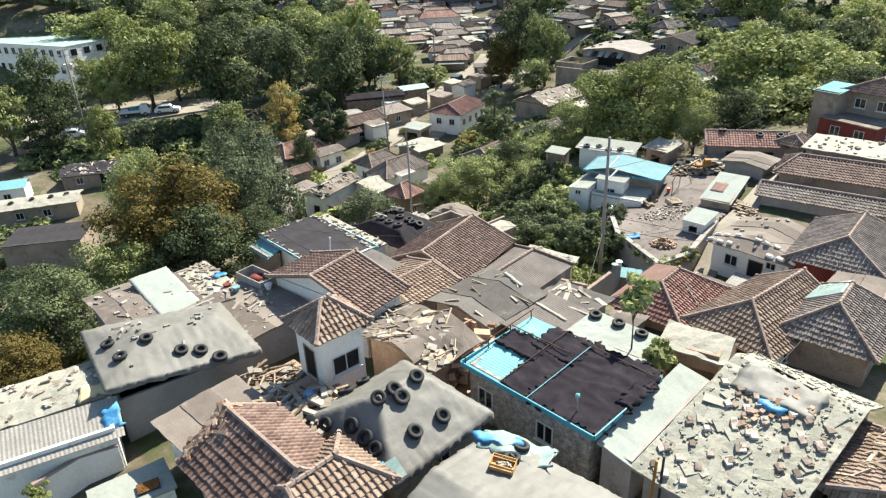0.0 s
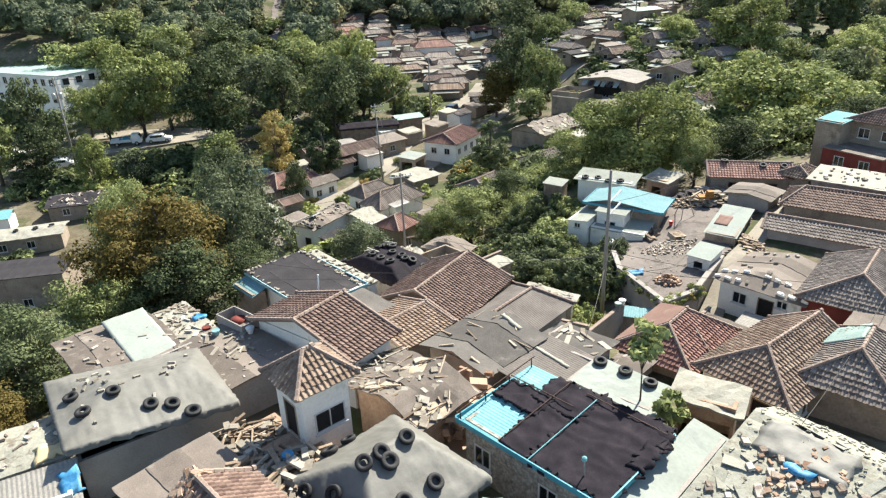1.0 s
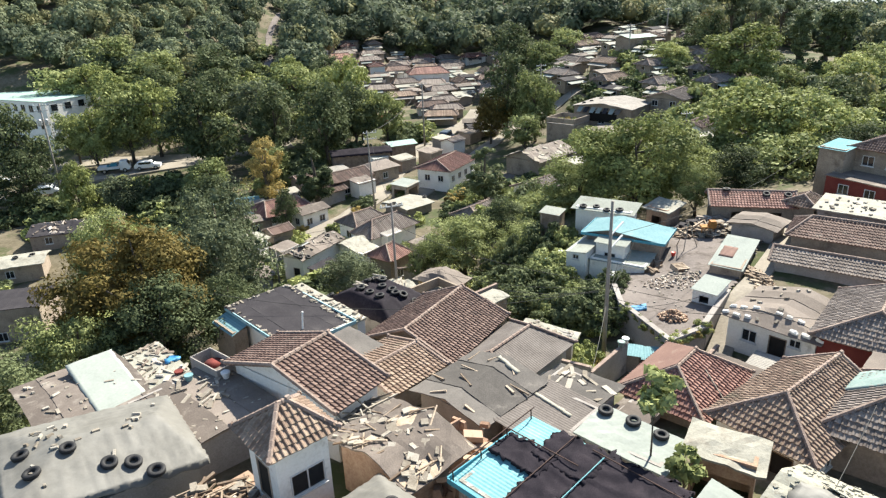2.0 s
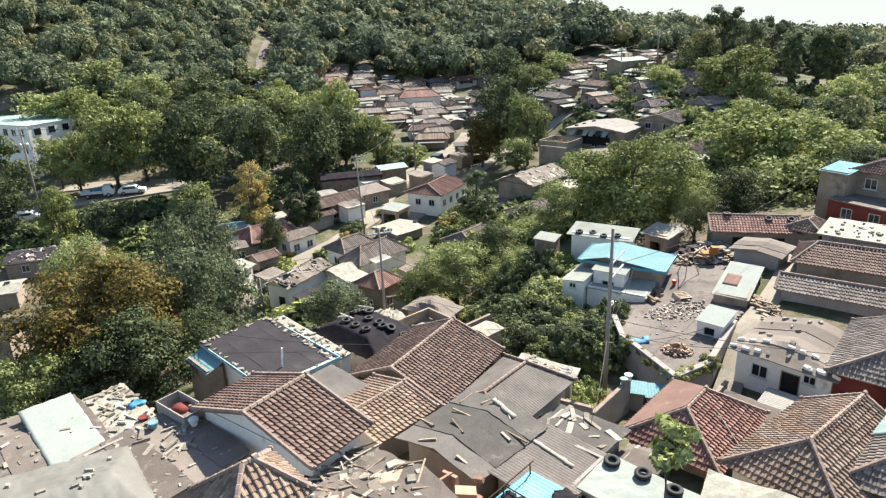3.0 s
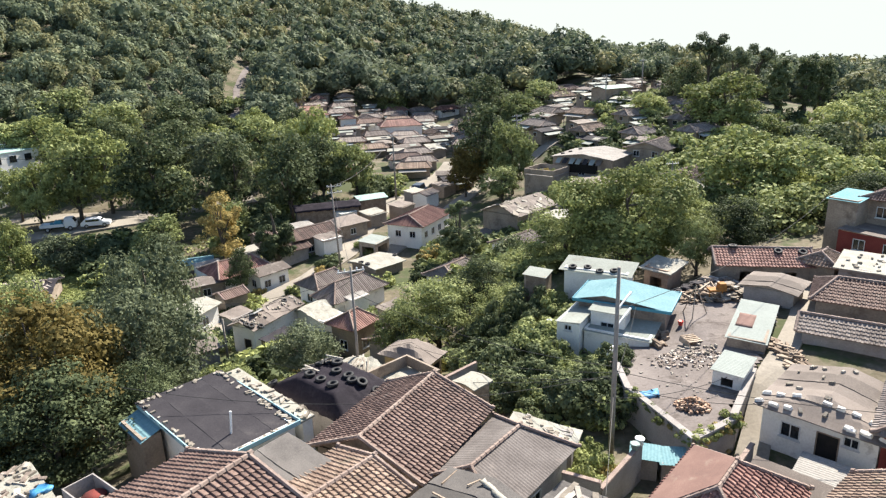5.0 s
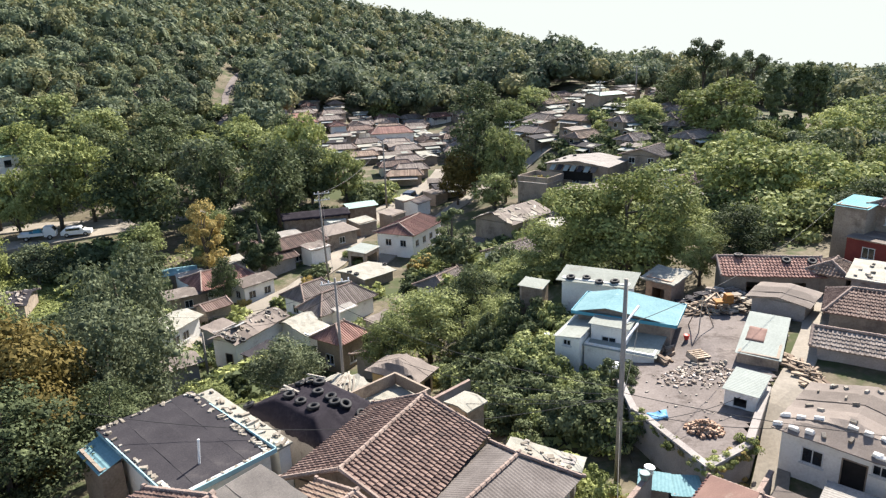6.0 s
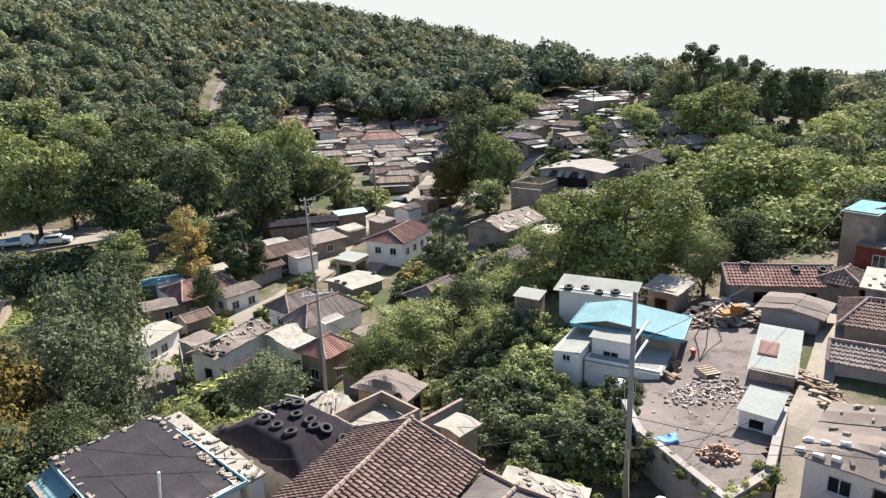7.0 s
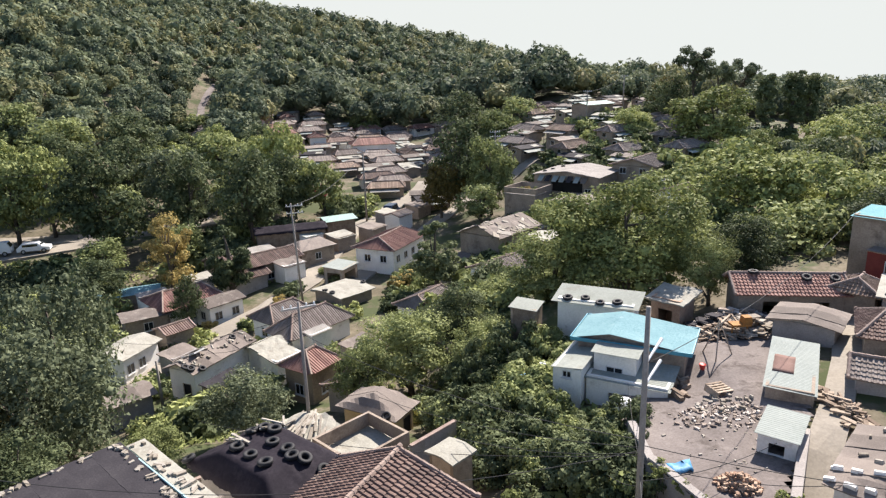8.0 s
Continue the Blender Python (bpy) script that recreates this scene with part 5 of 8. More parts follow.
house("white_shed", "small shed with a white sheet roof", 16.9, 42.47, 50.07, 2.51, 1.69, -0.12, Roof(2.51, 1.69, 0, a=0.04, b=0.02), "corrugated", "sheet_white", "plaster", {"w": [(0, 0.6, 1.0, 0.5, "hole")]}, name="shed", category="shed", over=0.12)
house("white_cabin", "white cabin with a pale sheet roof and a small window", 10.67, 51.46, 56.47, 3.81, 1.72, -0.62, Roof(3.81, 1.72, 0, a=0.0, b=-0.1), "corrugated", "sheet_dull", "plaster", {"w": [WIN(0, 0.5, 1.9, 0.4)], "s": [WIN(0, 0.5, 1.9, 0.4)]}, over=0.1)
house("white_upper", "raised store with a white sheet roof", 12.56, 50.55, 57.89, 1.65, 2.5, -0.03, Roof(1.65, 2.5, 0, a=0.06, b=0.0), "corrugated", "sheet_dull", "plaster", {"w": [WIN(0, 0.9, 1.6, 0.5)]}, over=0.15, name="shed", category="shed")
house("pale_lean", "lean-to with a broad pale grey sheet roof", 13.19, 50.02, 57.47, 2.98, 4.42, -1.04, Roof(2.98, 4.42, 0, a=0.12, b=0.0), "corrugated", "sheet_dull", "plaster", {"w": [WIN(-0.5, 0.8, 0.6, 0.5), WIN(1.2, 0.6, 0.6, 0.5)]}, over=0.15, name="shed", category="shed")
house("cyan_house", "house with a light blue ribbed sheet gable roof", 14.15, 52.42, 60.07, 3.72, 6.32, -0, Roof(3.72, 6.32, 0.5, yr=1.0), "corrugated", "sheet_blue", "plaster_tan", {"w": [WIN(-1, 0.8)]}, trim="trim_blue")
house("tyre_white", "long house with a white sheet roof and a row of tyres", 13.53, 57.48, 60.57, 2.58, 5.38, 0.44, Roof(2.58, 5.38, 0, a=0.14, b=0.0), "corrugated", "sheet_dull", "plaster", {"w": [WIN(0.6, 0.8, 1.6, 0.7), (2.2, 0.8, 0.3, 1.8, "dark")], "s": [WIN(0)]})
house("block_ruin", "ruined clay room beside the white-roofed house", 18.4, 57.6, 43, 2.8, 2.6, 0.3, Roof(2.8, 2.6, 0, a=0.1, b=0.0), "felt", "white_worn", "clay", {"w": [(0, 0.9, 0.2, 1.7, "hole")]}, wob=0.12, name="shed", category="shed")
house("tan_shed", "narrow tan shed with a pale sheet roof", 9.14, 58.38, 61.66, 1.8, 1.87, -0.15, Roof(1.8, 1.87, 0, a=0.05, b=0.05), "corrugated", "sheet_dull", "wood", {"w": [(0, 0.7, 0.3, 1.7, "dark")]}, name="shed", category="shed", over=0.12)
house("yellow_house", "yellow plastered house with a grey felt hip roof", -0.51, 54.79, 56.41, 2.6, 4.36, -4.65, Roof(2.6, 4.36, 0.85, 0.9, 0.5), "felt", "felt", "plaster_yellow", {"w": [WIN(1.0, 0.9, 0.9, 0.9)], "s": [DOOR(0.3)]}, wob=0.03)
house("porch", "open porch with a small white sheet roof", 3.08, 43.12, 43.24, 1.5, 1.6, -0.79, Roof(1.5, 1.6, 0.15), "felt", "white_worn", "wood", {"w": [(0, 1.1, 0.2, 1.5, "hole")], "s": [(0, 1.2, 0.2, 1.5, "hole")]}, name="porch", category="shed", over=0.15)
house("walled_terrace", "roofless block yard walls with pale sheets inside", -0.9, 46.6, 42, 3.4, 3.0, -2.6, Roof(3.4, 3.0, 0, a=0.0, b=0.0), "felt", "white_worn", "plaster_tan", name="terrace", category="shed", over=0.05, wob=0.08)
terrace = HOUSES["walled_terrace"]
for x0, y0, x1, y1 in ((-1.7, -1.5, 1.7, -1.36), (-1.7, 1.36, 1.7, 1.5), (-1.7, -1.36, -1.56, 1.36), (1.56, -1.36, 1.7, 1.36)):
    part("parapet", Build().box(x0, y0, terrace[2] + 0.05, x1, y1, terrace[2] + 0.75), "plaster_tan", terrace[0])
house("plank_shed", "shed roofed in loose weathered planks", -3.9, 49.6, 42, 2.6, 3.4, -3.1, Roof(2.6, 3.4, 0.3), "felt", "white_worn", "wood", name="shed", category="shed", wob=0.2)
house("corr_west", "shed with a ribbed fibre-cement roof and torn white sheeting", -15.57, 18.1, 30, 6.0, 1.75, 2.15, Roof(6.0, 1.75, 0, a=0.0, b=0.4), "corrugated", "asbestos", "plaster", {"w": [(-0.8, 0.9, 0.2, 1.5, "hole"), (1.2, 0.7, 0.2, 1.4, "dark")]}, name="shed", category="shed", over=0.3)
house("white_far_west", "house under a flaking white-coated roof", -17.1, 20.3, 32, 6.0, 3.0, 2.4, Roof(6.0, 3.0, 0.25), "felt", "white_flaky", "block", wob=0.1, name="house")

# middle distance
house("mid_tile", "white house with a grey tiled hip roof", -7.46, 76.04, 46.94, 7.32, 3.8, -7.48, Roof(7.32, 3.8, 1.4, 1.8, 1.8), "tile_far", "tile_grey", "plaster", {"w": [WIN(0), WIN(-1.5)], "s": [WIN(0)]})
house("mid_tile_wing", "tiled wing of a white house beside the road", -10.4, 78.6, 47, 5.0, 4.0, -7.3, Roof(5.0, 4.0, 1.1, 1.2, 1.2), "tile_far", "tile_grey", "plaster", {"w": [WIN(0)]})
house("mid_red", "house with a red-brown tiled hip roof", -6.07, 65.71, 53.36, 3.37, 3.43, -6.59, Roof(3.37, 3.43, 1.0, 1.3, 1.1), "tile_far", "tile_red", "plaster_tan", {"w": [WIN(0)], "s": [WIN(0)]})
house("mid_red_low", "low tiled lean-to below the red roof", -2.9, 61.6, 50, 2.6, 2.8, -6.6, Roof(2.6, 2.8, 0.5), "tile_far", "tile_brown", "block", name="shed", category="shed")
house("mid_felt", "house with a patched grey felt roof, tyres and a skylight", -14.62, 69.77, 61.48, 7.21, 3.26, -7.25, Roof(7.21, 3.26, 0.7), "felt", "felt", "plaster", {"w": [DOOR(0.4), WIN(-1.2)], "s": [WIN(0), WIN(-2)]}, wob=0.08)
skylight = part("skylight", Build().box(-0.55, -0.8, 0.05, 0.55, 0.8, 0.17), "frame", HOUSES["mid_felt"][0])
skylight.matrix_basis = HOUSES["mid_felt"][0].matrix_basis.inverted() @ on_roof("mid_felt", -15.6, 68.4)
part("pane", Build().box(-0.47, -0.72, 0.172, 0.47, 0.72, 0.18), "glass", skylight)
house("mid_white_patch", "shed with a peeling white roof", -10.6, 71.8, 50, 3.2, 2.6, -7.6, Roof(3.2, 2.6, 0.3), "felt", "white_worn", "plaster", name="shed", category="shed", wob=0.1)
house("lane_white", "white-walled house with a pale rusted sheet roof", -23.6, 74.8, 70, 5.0, 3.8, -8.4, Roof(5.0, 3.8, 0.5), "felt", "white_worn", "plaster", {"s": [WIN(0), WIN(-1.4)], "w": [WIN(0)]})
house("lane_low", "low shed beside the lane with a grey sheet roof", -20.2, 66.0, 40, 3.6, 3.2, -8.6, Roof(3.6, 3.2, 0.4), "felt", "felt", "block", name="shed", category="shed")
house("valley_tile", "house with a red-brown tiled roof among trees", -22.7, 88.22, 40.72, 7.05, 6.28, -8.43, Roof(7.05, 6.28, 1.2, 1.4, 1.4), "tile_far", "tile_red", "plaster", {"w": [WIN(0)], "s": [WIN(0)]})
house("valley_grey", "house with a flat grey felt roof", -25.44, 84.34, 30, 4.89, 3.58, -8.64, Roof(4.89, 3.58, 0.3), "felt", "felt", "plaster_tan", {"s": [WIN(0)]})
house("valley_white", "small white house with a grey sheet roof by the road", -18.4, 86.2, 47, 4.6, 3.4, -8.2, Roof(4.6, 3.4, 0.5), "felt", "felt", "plaster", {"w": [WIN(0)], "s": [WIN(1), WIN(-1)]})
house("valley_blue", "shed with a blue sheet roof behind trees", -30.5, 93.0, 20, 7.0, 3.4, -9.0, Roof(7.0, 3.4, 0.4), "corrugated", "sheet_blue", "plaster_tan", name="shed", category="shed")
house("road_tyre", "roadside house with a white roof and tyres", -5.51, 88.16, 43.07, 4.86, 5.28, -8.3, Roof(4.86, 5.28, 0.3), "felt", "white_worn", "plaster_tan", {"w": [WIN(0), WIN(1.5)]})
house("road_tile_back", "house with a grey tiled roof among shrubs", 3.6, 79.0, 50, 5.6, 4.6, -6.9, Roof(5.6, 4.6, 1.0, 1, 1), "tile_far", "tile_grey", "plaster", {"w": [WIN(0)]})
house("car_house", "two-storey white house with a red tiled roof above the road", -0.4, 101.0, 62, 9.0, 6.0, -6.4, Roof(9.0, 6.0, 1.1, 1.5, 1.5), "tile_far", "tile_red", "plaster", {"s": [WIN(-3, 0.9, 1.5), WIN(-1, 0.9, 1.5), WIN(1, 0.9, 1.5), WIN(3, 0.9, 1.5)], "w": [WIN(-1, 0.9, 1.6), WIN(1.2, 0.9, 1.6)]})
house("grey_ridge", "house with a grey ridged sheet roof below the trees", 11.6, 84.6, 40, 6.4, 4.6, -5.5, Roof(6.4, 4.6, 0.9), "tile_far", "tile_grey", "plaster", {"w": [WIN(0)], "s": [WIN(0)]})
house("pale_cluster", "old house with patched white and brown sheet roofs", 13.2, 97.5, 45, 9.0, 6.5, -4.6, Roof(9.0, 6.5, 1.2), "felt", "felt", "plaster_tan", {"w": [WIN(0), WIN(-1.8)], "s": [WIN(0), WIN(2.5)]}, wob=0.1)
house("pale_cluster_end", "annex with a torn white sheet roof", 17.6, 93.6, 45, 4.0, 3.4, -4.8, Roof(4.0, 3.4, 0.3), "felt", "white_worn", "clay", wob=0.12, name="shed", category="shed")
house("big_house", "two-storey concrete house with a white roof and torn awning", 27.2, 114.4, 52, 9.0, 10.5, -0.7, Roof(9.0, 10.5, 0.7), "felt", "felt_pale", "plaster_tan", {"w": [WIN(-3, 1.1, 3.2), WIN(0, 1.1, 3.2), WIN(3.4, 1, 3.2), WIN(-2, 1, 0.9), WIN(2, 1, 0.9)], "s": [WIN(-2, 1, 3.2), WIN(2, 1, 3.2)]}, wob=0.06)
house("big_house_front", "lower wing with a grey felt roof", 25.4, 104.6, 52, 6.5, 8.5, -3.1, Roof(6.5, 8.5, 0.5), "felt", "felt", "plaster_tan", {"w": [WIN(0)]})
house("terrace_house", "house with a walled roof garden", 19.2, 110.5, 50, 5.0, 5.0, -2.6, Roof(5.0, 5.0, 0, a=0.0, b=0.0), "felt", "block", "plaster_tan", {"w": [WIN(-1), WIN(1)], "s": [WIN(0)]}, over=0.05)
house("right_house", "tan two-storey house with a grey sheet roof", 37.6, 115.5, 48, 9.0, 7.0, 0.1, Roof(9.0, 7.0, 1.0, 0, 1.5), "tile_far", "tile_grey", "plaster_tan", {"w": [WIN(-1.5, 1, 2.6), WIN(1.5, 1, 2.6)], "s": [WIN(-2, 1, 2.6), WIN(1, 1, 2.6)]})
house("right_low", "small house with a rust-brown roof among trees", 35.2, 97.0, 40, 5.6, 4.0, -0.9, Roof(5.6, 4.0, 0.7), "tile_far", "tile_brown", "plaster", {"w": [WIN(0)], "s": [WIN(0)]})
house("right_low_white", "small house with a white-patched sheet roof", 33.6, 91.5, 40, 4.0, 3.0, -1.6, Roof(4.0, 3.0, 0.4), "felt", "white_worn", "plaster", wob=0.1)
house("net_sheds", "long sheds under black netting beside the road", -14.6, 110.5, 15, 10.0, 4.5, -6.3, Roof(10.0, 4.5, 0.5), "tarp", "mesh_black", "wood", name="shed", category="shed")
house("net_shed_roof", "shed with a pale green sheet roof by the road", -8.4, 115.0, 25, 5.0, 4.0, -6.2, Roof(6.0, 4.0, 0.4), "corrugated", "green_roof", "wood", name="shed", category="shed")
house("road_grey", "house with a grey hip roof beside the road", -11.0, 103.6, 40, 5.6, 4.4, -7.2, Roof(5.6, 4.4, 0.9, 1.2, 1.2), "felt", "felt", "plaster_tan", {"s": [WIN(0)], "w": [WIN(0)]})
house("road_brown", "house with a rust-brown tiled roof above the road", -15.5, 99.0, 40, 7.0, 4.8, -7.4, Roof(7.0, 4.8, 0.9), "tile_far", "tile_brown", "plaster_tan", {"s": [WIN(-1), WIN(1)]})
house("road_brown_low", "low tiled outbuilding beside the road", -17.6, 94.6, 40, 5.2, 3.2, -8.2, Roof(5.2, 3.2, 0.6), "tile_far", "tile_brown", "block", name="shed", category="shed")
house("ridge_green_roof", "long hall with a pale green sheet roof on the ridge", 40.5, 153.5, 30, 8.0, 5.0, 6.7, Roof(8.0, 5.0, 0.5), "corrugated", "green_roof", "plaster_tan", {"w": [WIN(0)]}, name="hall", category="hall")
house("red_white_house", "white house with a wide red tiled hip roof", -5.6, 183.5, 10, 11.0, 7.0, -2.6, Roof(11.0, 7.0, 1.4, 2, 2), "tile_far", "tile_red", "plaster", {"s": [WIN(-3, 1.0), WIN(0, 1.0), WIN(3, 1.0)]})
house("valley_black", "house with a flat black tarred roof and parapet", -42.6, 60.8, 12, 7.5, 5.0, -8.2, Roof(7.5, 5.0, 0, a=0.0, b=0.0), "felt", "felt_dark", "plaster_tan", {"s": [WIN(0)]}, over=0.05)
house("valley_pale", "long house with a pale coated roof and small tyres", -52.5, 75.0, 20, 9.5, 4.6, -10.0, Roof(9.5, 4.6, 0.4), "felt", "white_worn", "plaster_tan", {"s": [WIN(-2), WIN(1)]}, wob=0.08)
house("valley_dark", "row of sheds under dark felt", -49.5, 86.5, 15, 11.0, 6.0, -9.6, Roof(11.0, 6.0, 0.7), "felt", "felt_dark", "plaster_tan", {"s": [WIN(-3), DOOR(0), WIN(3)]}, wob=0.1)
house("valley_cabin", "small white cabin with a blue sheet roof", -59.5, 80.0, 20, 5.0, 4.0, -9.6, Roof(5.0, 4.0, 0.6), "corrugated", "sheet_cyan", "plaster", {"s": [WIN(0)]})
house("valley_brown", "low brown-roofed house beside the path", -36.0, 67.0, 30, 5.0, 4.0, -9.4, Roof(5.0, 4.0, 0.5), "felt", "felt_red", "plaster_tan", {"s": [WIN(0)]})

house("carport", "open carport with a pale sheet roof beside the road", -6.3, 94.6, 62, 3.6, 3.0, -7.4, Roof(3.6, 3.0, 0, a=0.0, b=0.06), "corrugated", "sheet_white", "wood", {"s": [(0, 2.4, 0.1, 1.6, "hole")], "w": [(0, 1.8, 0.1, 1.6, "hole")]}, name="carport", category="shed", over=0.2)

# lean-tos and stores packed between the valley houses
STORES = (
    (-18.6, 73.4, 55, 2.8, 2.2, "felt"), (-12.4, 65.4, 58, 3.2, 2.4, "felt_dark"), (-9.0, 69.4, 50, 2.8, 2.4, "white_worn"), (-2.4, 69.6, 52, 3.0, 2.6, "felt"), (-20.8, 79.2, 45, 3.0, 2.4, "tile_brown"),
    (-26.6, 90.4, 40, 3.4, 2.6, "asbestos"), (-19.8, 98.0, 40, 3.6, 2.8, "felt_dark"), (-22.4, 101.6, 40, 3.2, 2.6, "tile_brown"), (-12.6, 96.6, 42, 3.2, 2.6, "felt"), (-23.6, 96.6, 35, 3.2, 2.4, "white_worn"), (-7.4, 108.6, 45, 3.4, 2.8, "white_worn"), (-11.6, 109.2, 40, 3.0, 2.4, "sheet_dull"), (-17.6, 104.8, 40, 3.6, 2.8, "asbestos"),
    (-3.2, 112.6, 55, 3.6, 2.8, "felt"), (0.6, 118.6, 55, 3.8, 3.0, "tile_grey"), (-1.2, 122.6, 55, 3.4, 2.8, "white_worn"), (3.8, 125.6, 50, 3.6, 3.0, "felt"), (-6.8, 74.0, 47, 2.4, 2.0, "asbestos"), (8.2, 93.6, 45, 3.0, 2.4, "felt"), (17.6, 99.4, 45, 3.4, 2.8, "asbestos"), (11.4, 101.8, 45, 2.8, 2.4, "white_worn"))
for k, (x, y, rot, L, W, cover) in enumerate(STORES):
    names = {"felt": "patched grey felt", "asbestos": "weathered fibre-cement", "white_worn": "peeling white sheet", "felt_dark": "dark felt", "tile_brown": "brown tile", "tile_grey": "grey tile", "sheet_dull": "pale sheet"}
    tiled = cover.startswith("tile")
    house("store%d" % k, "small village store with a %s roof" % names[cover], x, y, rot, L, W, terrain(x, y) + 1.9 + 0.15 * (k % 3), Roof(L, W, 0.5) if tiled else Roof(L, W, 0, a=0.0, b=0.12), "tile_far" if tiled else "corrugated" if cover in ("asbestos", "sheet_dull") else "felt", cover, ("block", "plaster_tan", "plaster")[k % 3], name="shed", category="shed", group="stores of the valley houses", wob=0.1, over=0.15, res=0.5)

# three-storey institution in the valley
inst = house("institution", "pale three-storey building with a green roof edge and rows of windows", -83.5, 136.6, -25, 27.0, 12.0, 1.25, Roof(27.0, 12.0, 0, a=0.0, b=0.0), "felt", "green_roof", "plaster", {"s": [WIN(-11.5 + 2.3 * k, 1.2, s, 1.3) for s in (1.3, 4.5, 7.7) for k in range(1)] + [WIN(-11.5 + 2.3 * k, 1.2, 7.7, 1.3) for k in range(1, 11)]}, over=0.1, name="institution_building", category="building", far=True)
for row in (1.4, 4.6, 7.8):
    for k in range(4):
        m = pose(13.4, -4.2 + 2.8 * k, 0, 0, 0, 90)
        w = part("window", Build().box(-0.7, -0.05, row, 0.7, 0.0, row + 1.3, m), "frame", inst)
        part("pane", Build().box(-0.64, -0.07, row + 0.06, 0.64, -0.052, row + 1.24, m), "glass", w)
for row in (1.4, 4.6):
    for k in range(10):
        m = pose(-9.2 + 2.3 * k, -5.9, 0)
        w = part("window", Build().box(-0.6, -0.05, row, 0.6, 0.0, row + 1.3, m), "frame", inst)
        part("pane", Build().box(-0.54, -0.07, row + 0.06, 0.54, -0.052, row + 1.24, m), "glass", w)


big_home, _, big_top, _ = HOUSES["big_house"]
for k in range(7):
    slat = Build()
    y0 = 3.6 - 1.1 * k
    slat.prism([(-5.3, y0 - 0.42, big_top - 0.75), (-4.1, y0 - 0.42, big_top - 0.05), (-4.1, y0 + 0.42, big_top - 0.05), (-5.3, y0 + 0.3, big_top - 0.75)], 0.05)
    part("awning", slat, ("sheet_white", "felt_dark", "sheet_white", "sheet_dull", "felt_dark", "sheet_white", "felt")[k], big_home)
# flat sheet on the wall, its near-black colour painting the balcony's shade
part("recess", Build().box(-4.2, -2.6, big_top - 2.3, -4.12, 2.2, big_top - 0.7), "dark", big_home, "near-black panel painted as the shade of an open balcony")
garden_home, _, garden_top, _ = HOUSES["terrace_house"]
for x0, y0, x1, y1 in ((-2.5, -2.5, 2.5, -2.35), (-2.5, 2.35, 2.5, 2.5), (-2.5, -2.34, -2.35, 2.34), (2.35, -2.34, 2.5, 2.34)):
    part("parapet", Build().box(x0, y0, garden_top + 0.06, x1, y1, garden_top + 0.85), "plaster_tan", garden_home)


# ---- far village ----
def far_village():
    kinds = []
    for k, (rm, wm, cover, L, W, rise, ins) in enumerate((("tile_grey", "plaster_tan", "tile_far", 7.0, 4.6, 0.95, 1.2), ("tile_brown", "plaster", "tile_far", 7.6, 4.6, 0.95, 1.3), ("felt", "plaster_tan", "felt", 6.6, 4.2, 0.5, 0), ("tile_red", "plaster", "tile_far", 7.0, 4.6, 1.0, 1.3), ("white_worn", "plaster_tan", "felt", 5.8, 3.8, 0.4, 0), ("felt_dark", "plaster_tan", "felt", 6.2, 4.2, 0.5, 0), ("tile_tan", "plaster_tan", "tile_far", 7.2, 4.5, 0.9, 1.0), ("sheet_dull", "plaster_tan", "felt", 4.6, 3.4, 0.3, 0))):
        names = {"tile_grey": "grey tiled hip roof", "tile_brown": "brown tiled hip roof", "felt": "grey felt roof", "tile_red": "red-brown tiled hip roof", "white_worn": "worn white sheet roof", "felt_dark": "dark felt roof", "tile_tan": "weathered tan tiled roof", "sheet_dull": "pale flat sheet roof"}
        home = house("far%d" % k, "small hillside house with a " + names[rm], 0, -300, 0, L, W, terrain(0, -300) + 1.7, Roof(L, W, rise, ins, ins), cover, rm, wm, {}, group="houses of the far village", base=terrain(0, -300) - 0.8, res=0.8, wob=0.07)
        kinds.append(home)
        for m, px in ((pose(0, -W / 2 + 0.35, 0), -L / 4), (pose(0, -W / 2 + 0.35, 0), L / 5), (pose(-L / 2 + 0.35, 0, 0, 0, 0, -90), 0.0)):
            frame_ob = part("window", Build().box(px - 0.5, -0.04, 1.5, px + 0.5, 0.0, 2.3, m), "frame", home)
            part("pane", Build().box(px - 0.44, -0.06, 1.56, px + 0.44, -0.042, 2.24, m), "glass", frame_ob)
        lip = ("sheet_white", "white_worn", "sheet_dull", "felt_dark", "sheet_white", "sheet_dull", "asbestos", "sheet_white")[k]
        out = 0.9 + 0.15 * (k % 3)
        awning = Build()
        awning.prism([(-L * 0.4, -W / 2 - out, 1.95), (L * (0.05 + 0.05 * k), -W / 2 - out, 1.95), (L * (0.05 + 0.05 * k), -W / 2 + 0.3, 2.3), (-L * 0.4, -W / 2 + 0.3, 2.3)], 0.06)
        part("awning", awning, lip, home)
        for px in (-L * 0.38, L * (0.03 + 0.05 * k)):
            part("post", Build().tube([(px, -W / 2 - out + 0.1, -0.5), (px, -W / 2 - out + 0.1, 1.94)], [0.05, 0.05], 6), "wood", home)
        patch_roof = Build()
        patch_roof.prism([(L * 0.12, -W * 0.4, 2.62), (L * 0.36, -W * 0.4, 2.62), (L * 0.36, -W * 0.16, 2.62 + rise * 0.5), (L * 0.12, -W * 0.16, 2.62 + rise * 0.5)], 0.05)
        part("roof_patch", patch_roof, ("white_worn", "felt", "sheet_dull", "asbestos", "felt_dark", "white_worn", "sheet_dull", "felt")[k], home)
    rng = random.Random(5)
    spots = []
    for row in range(20):
        y = 129 + row * 4.4
        lo = -4 - 36 * smooth(min(max((y - 150) / 45, 0), 1))
        hi = 9 + 12 * smooth(min(max((y - 150) / 45, 0), 1))
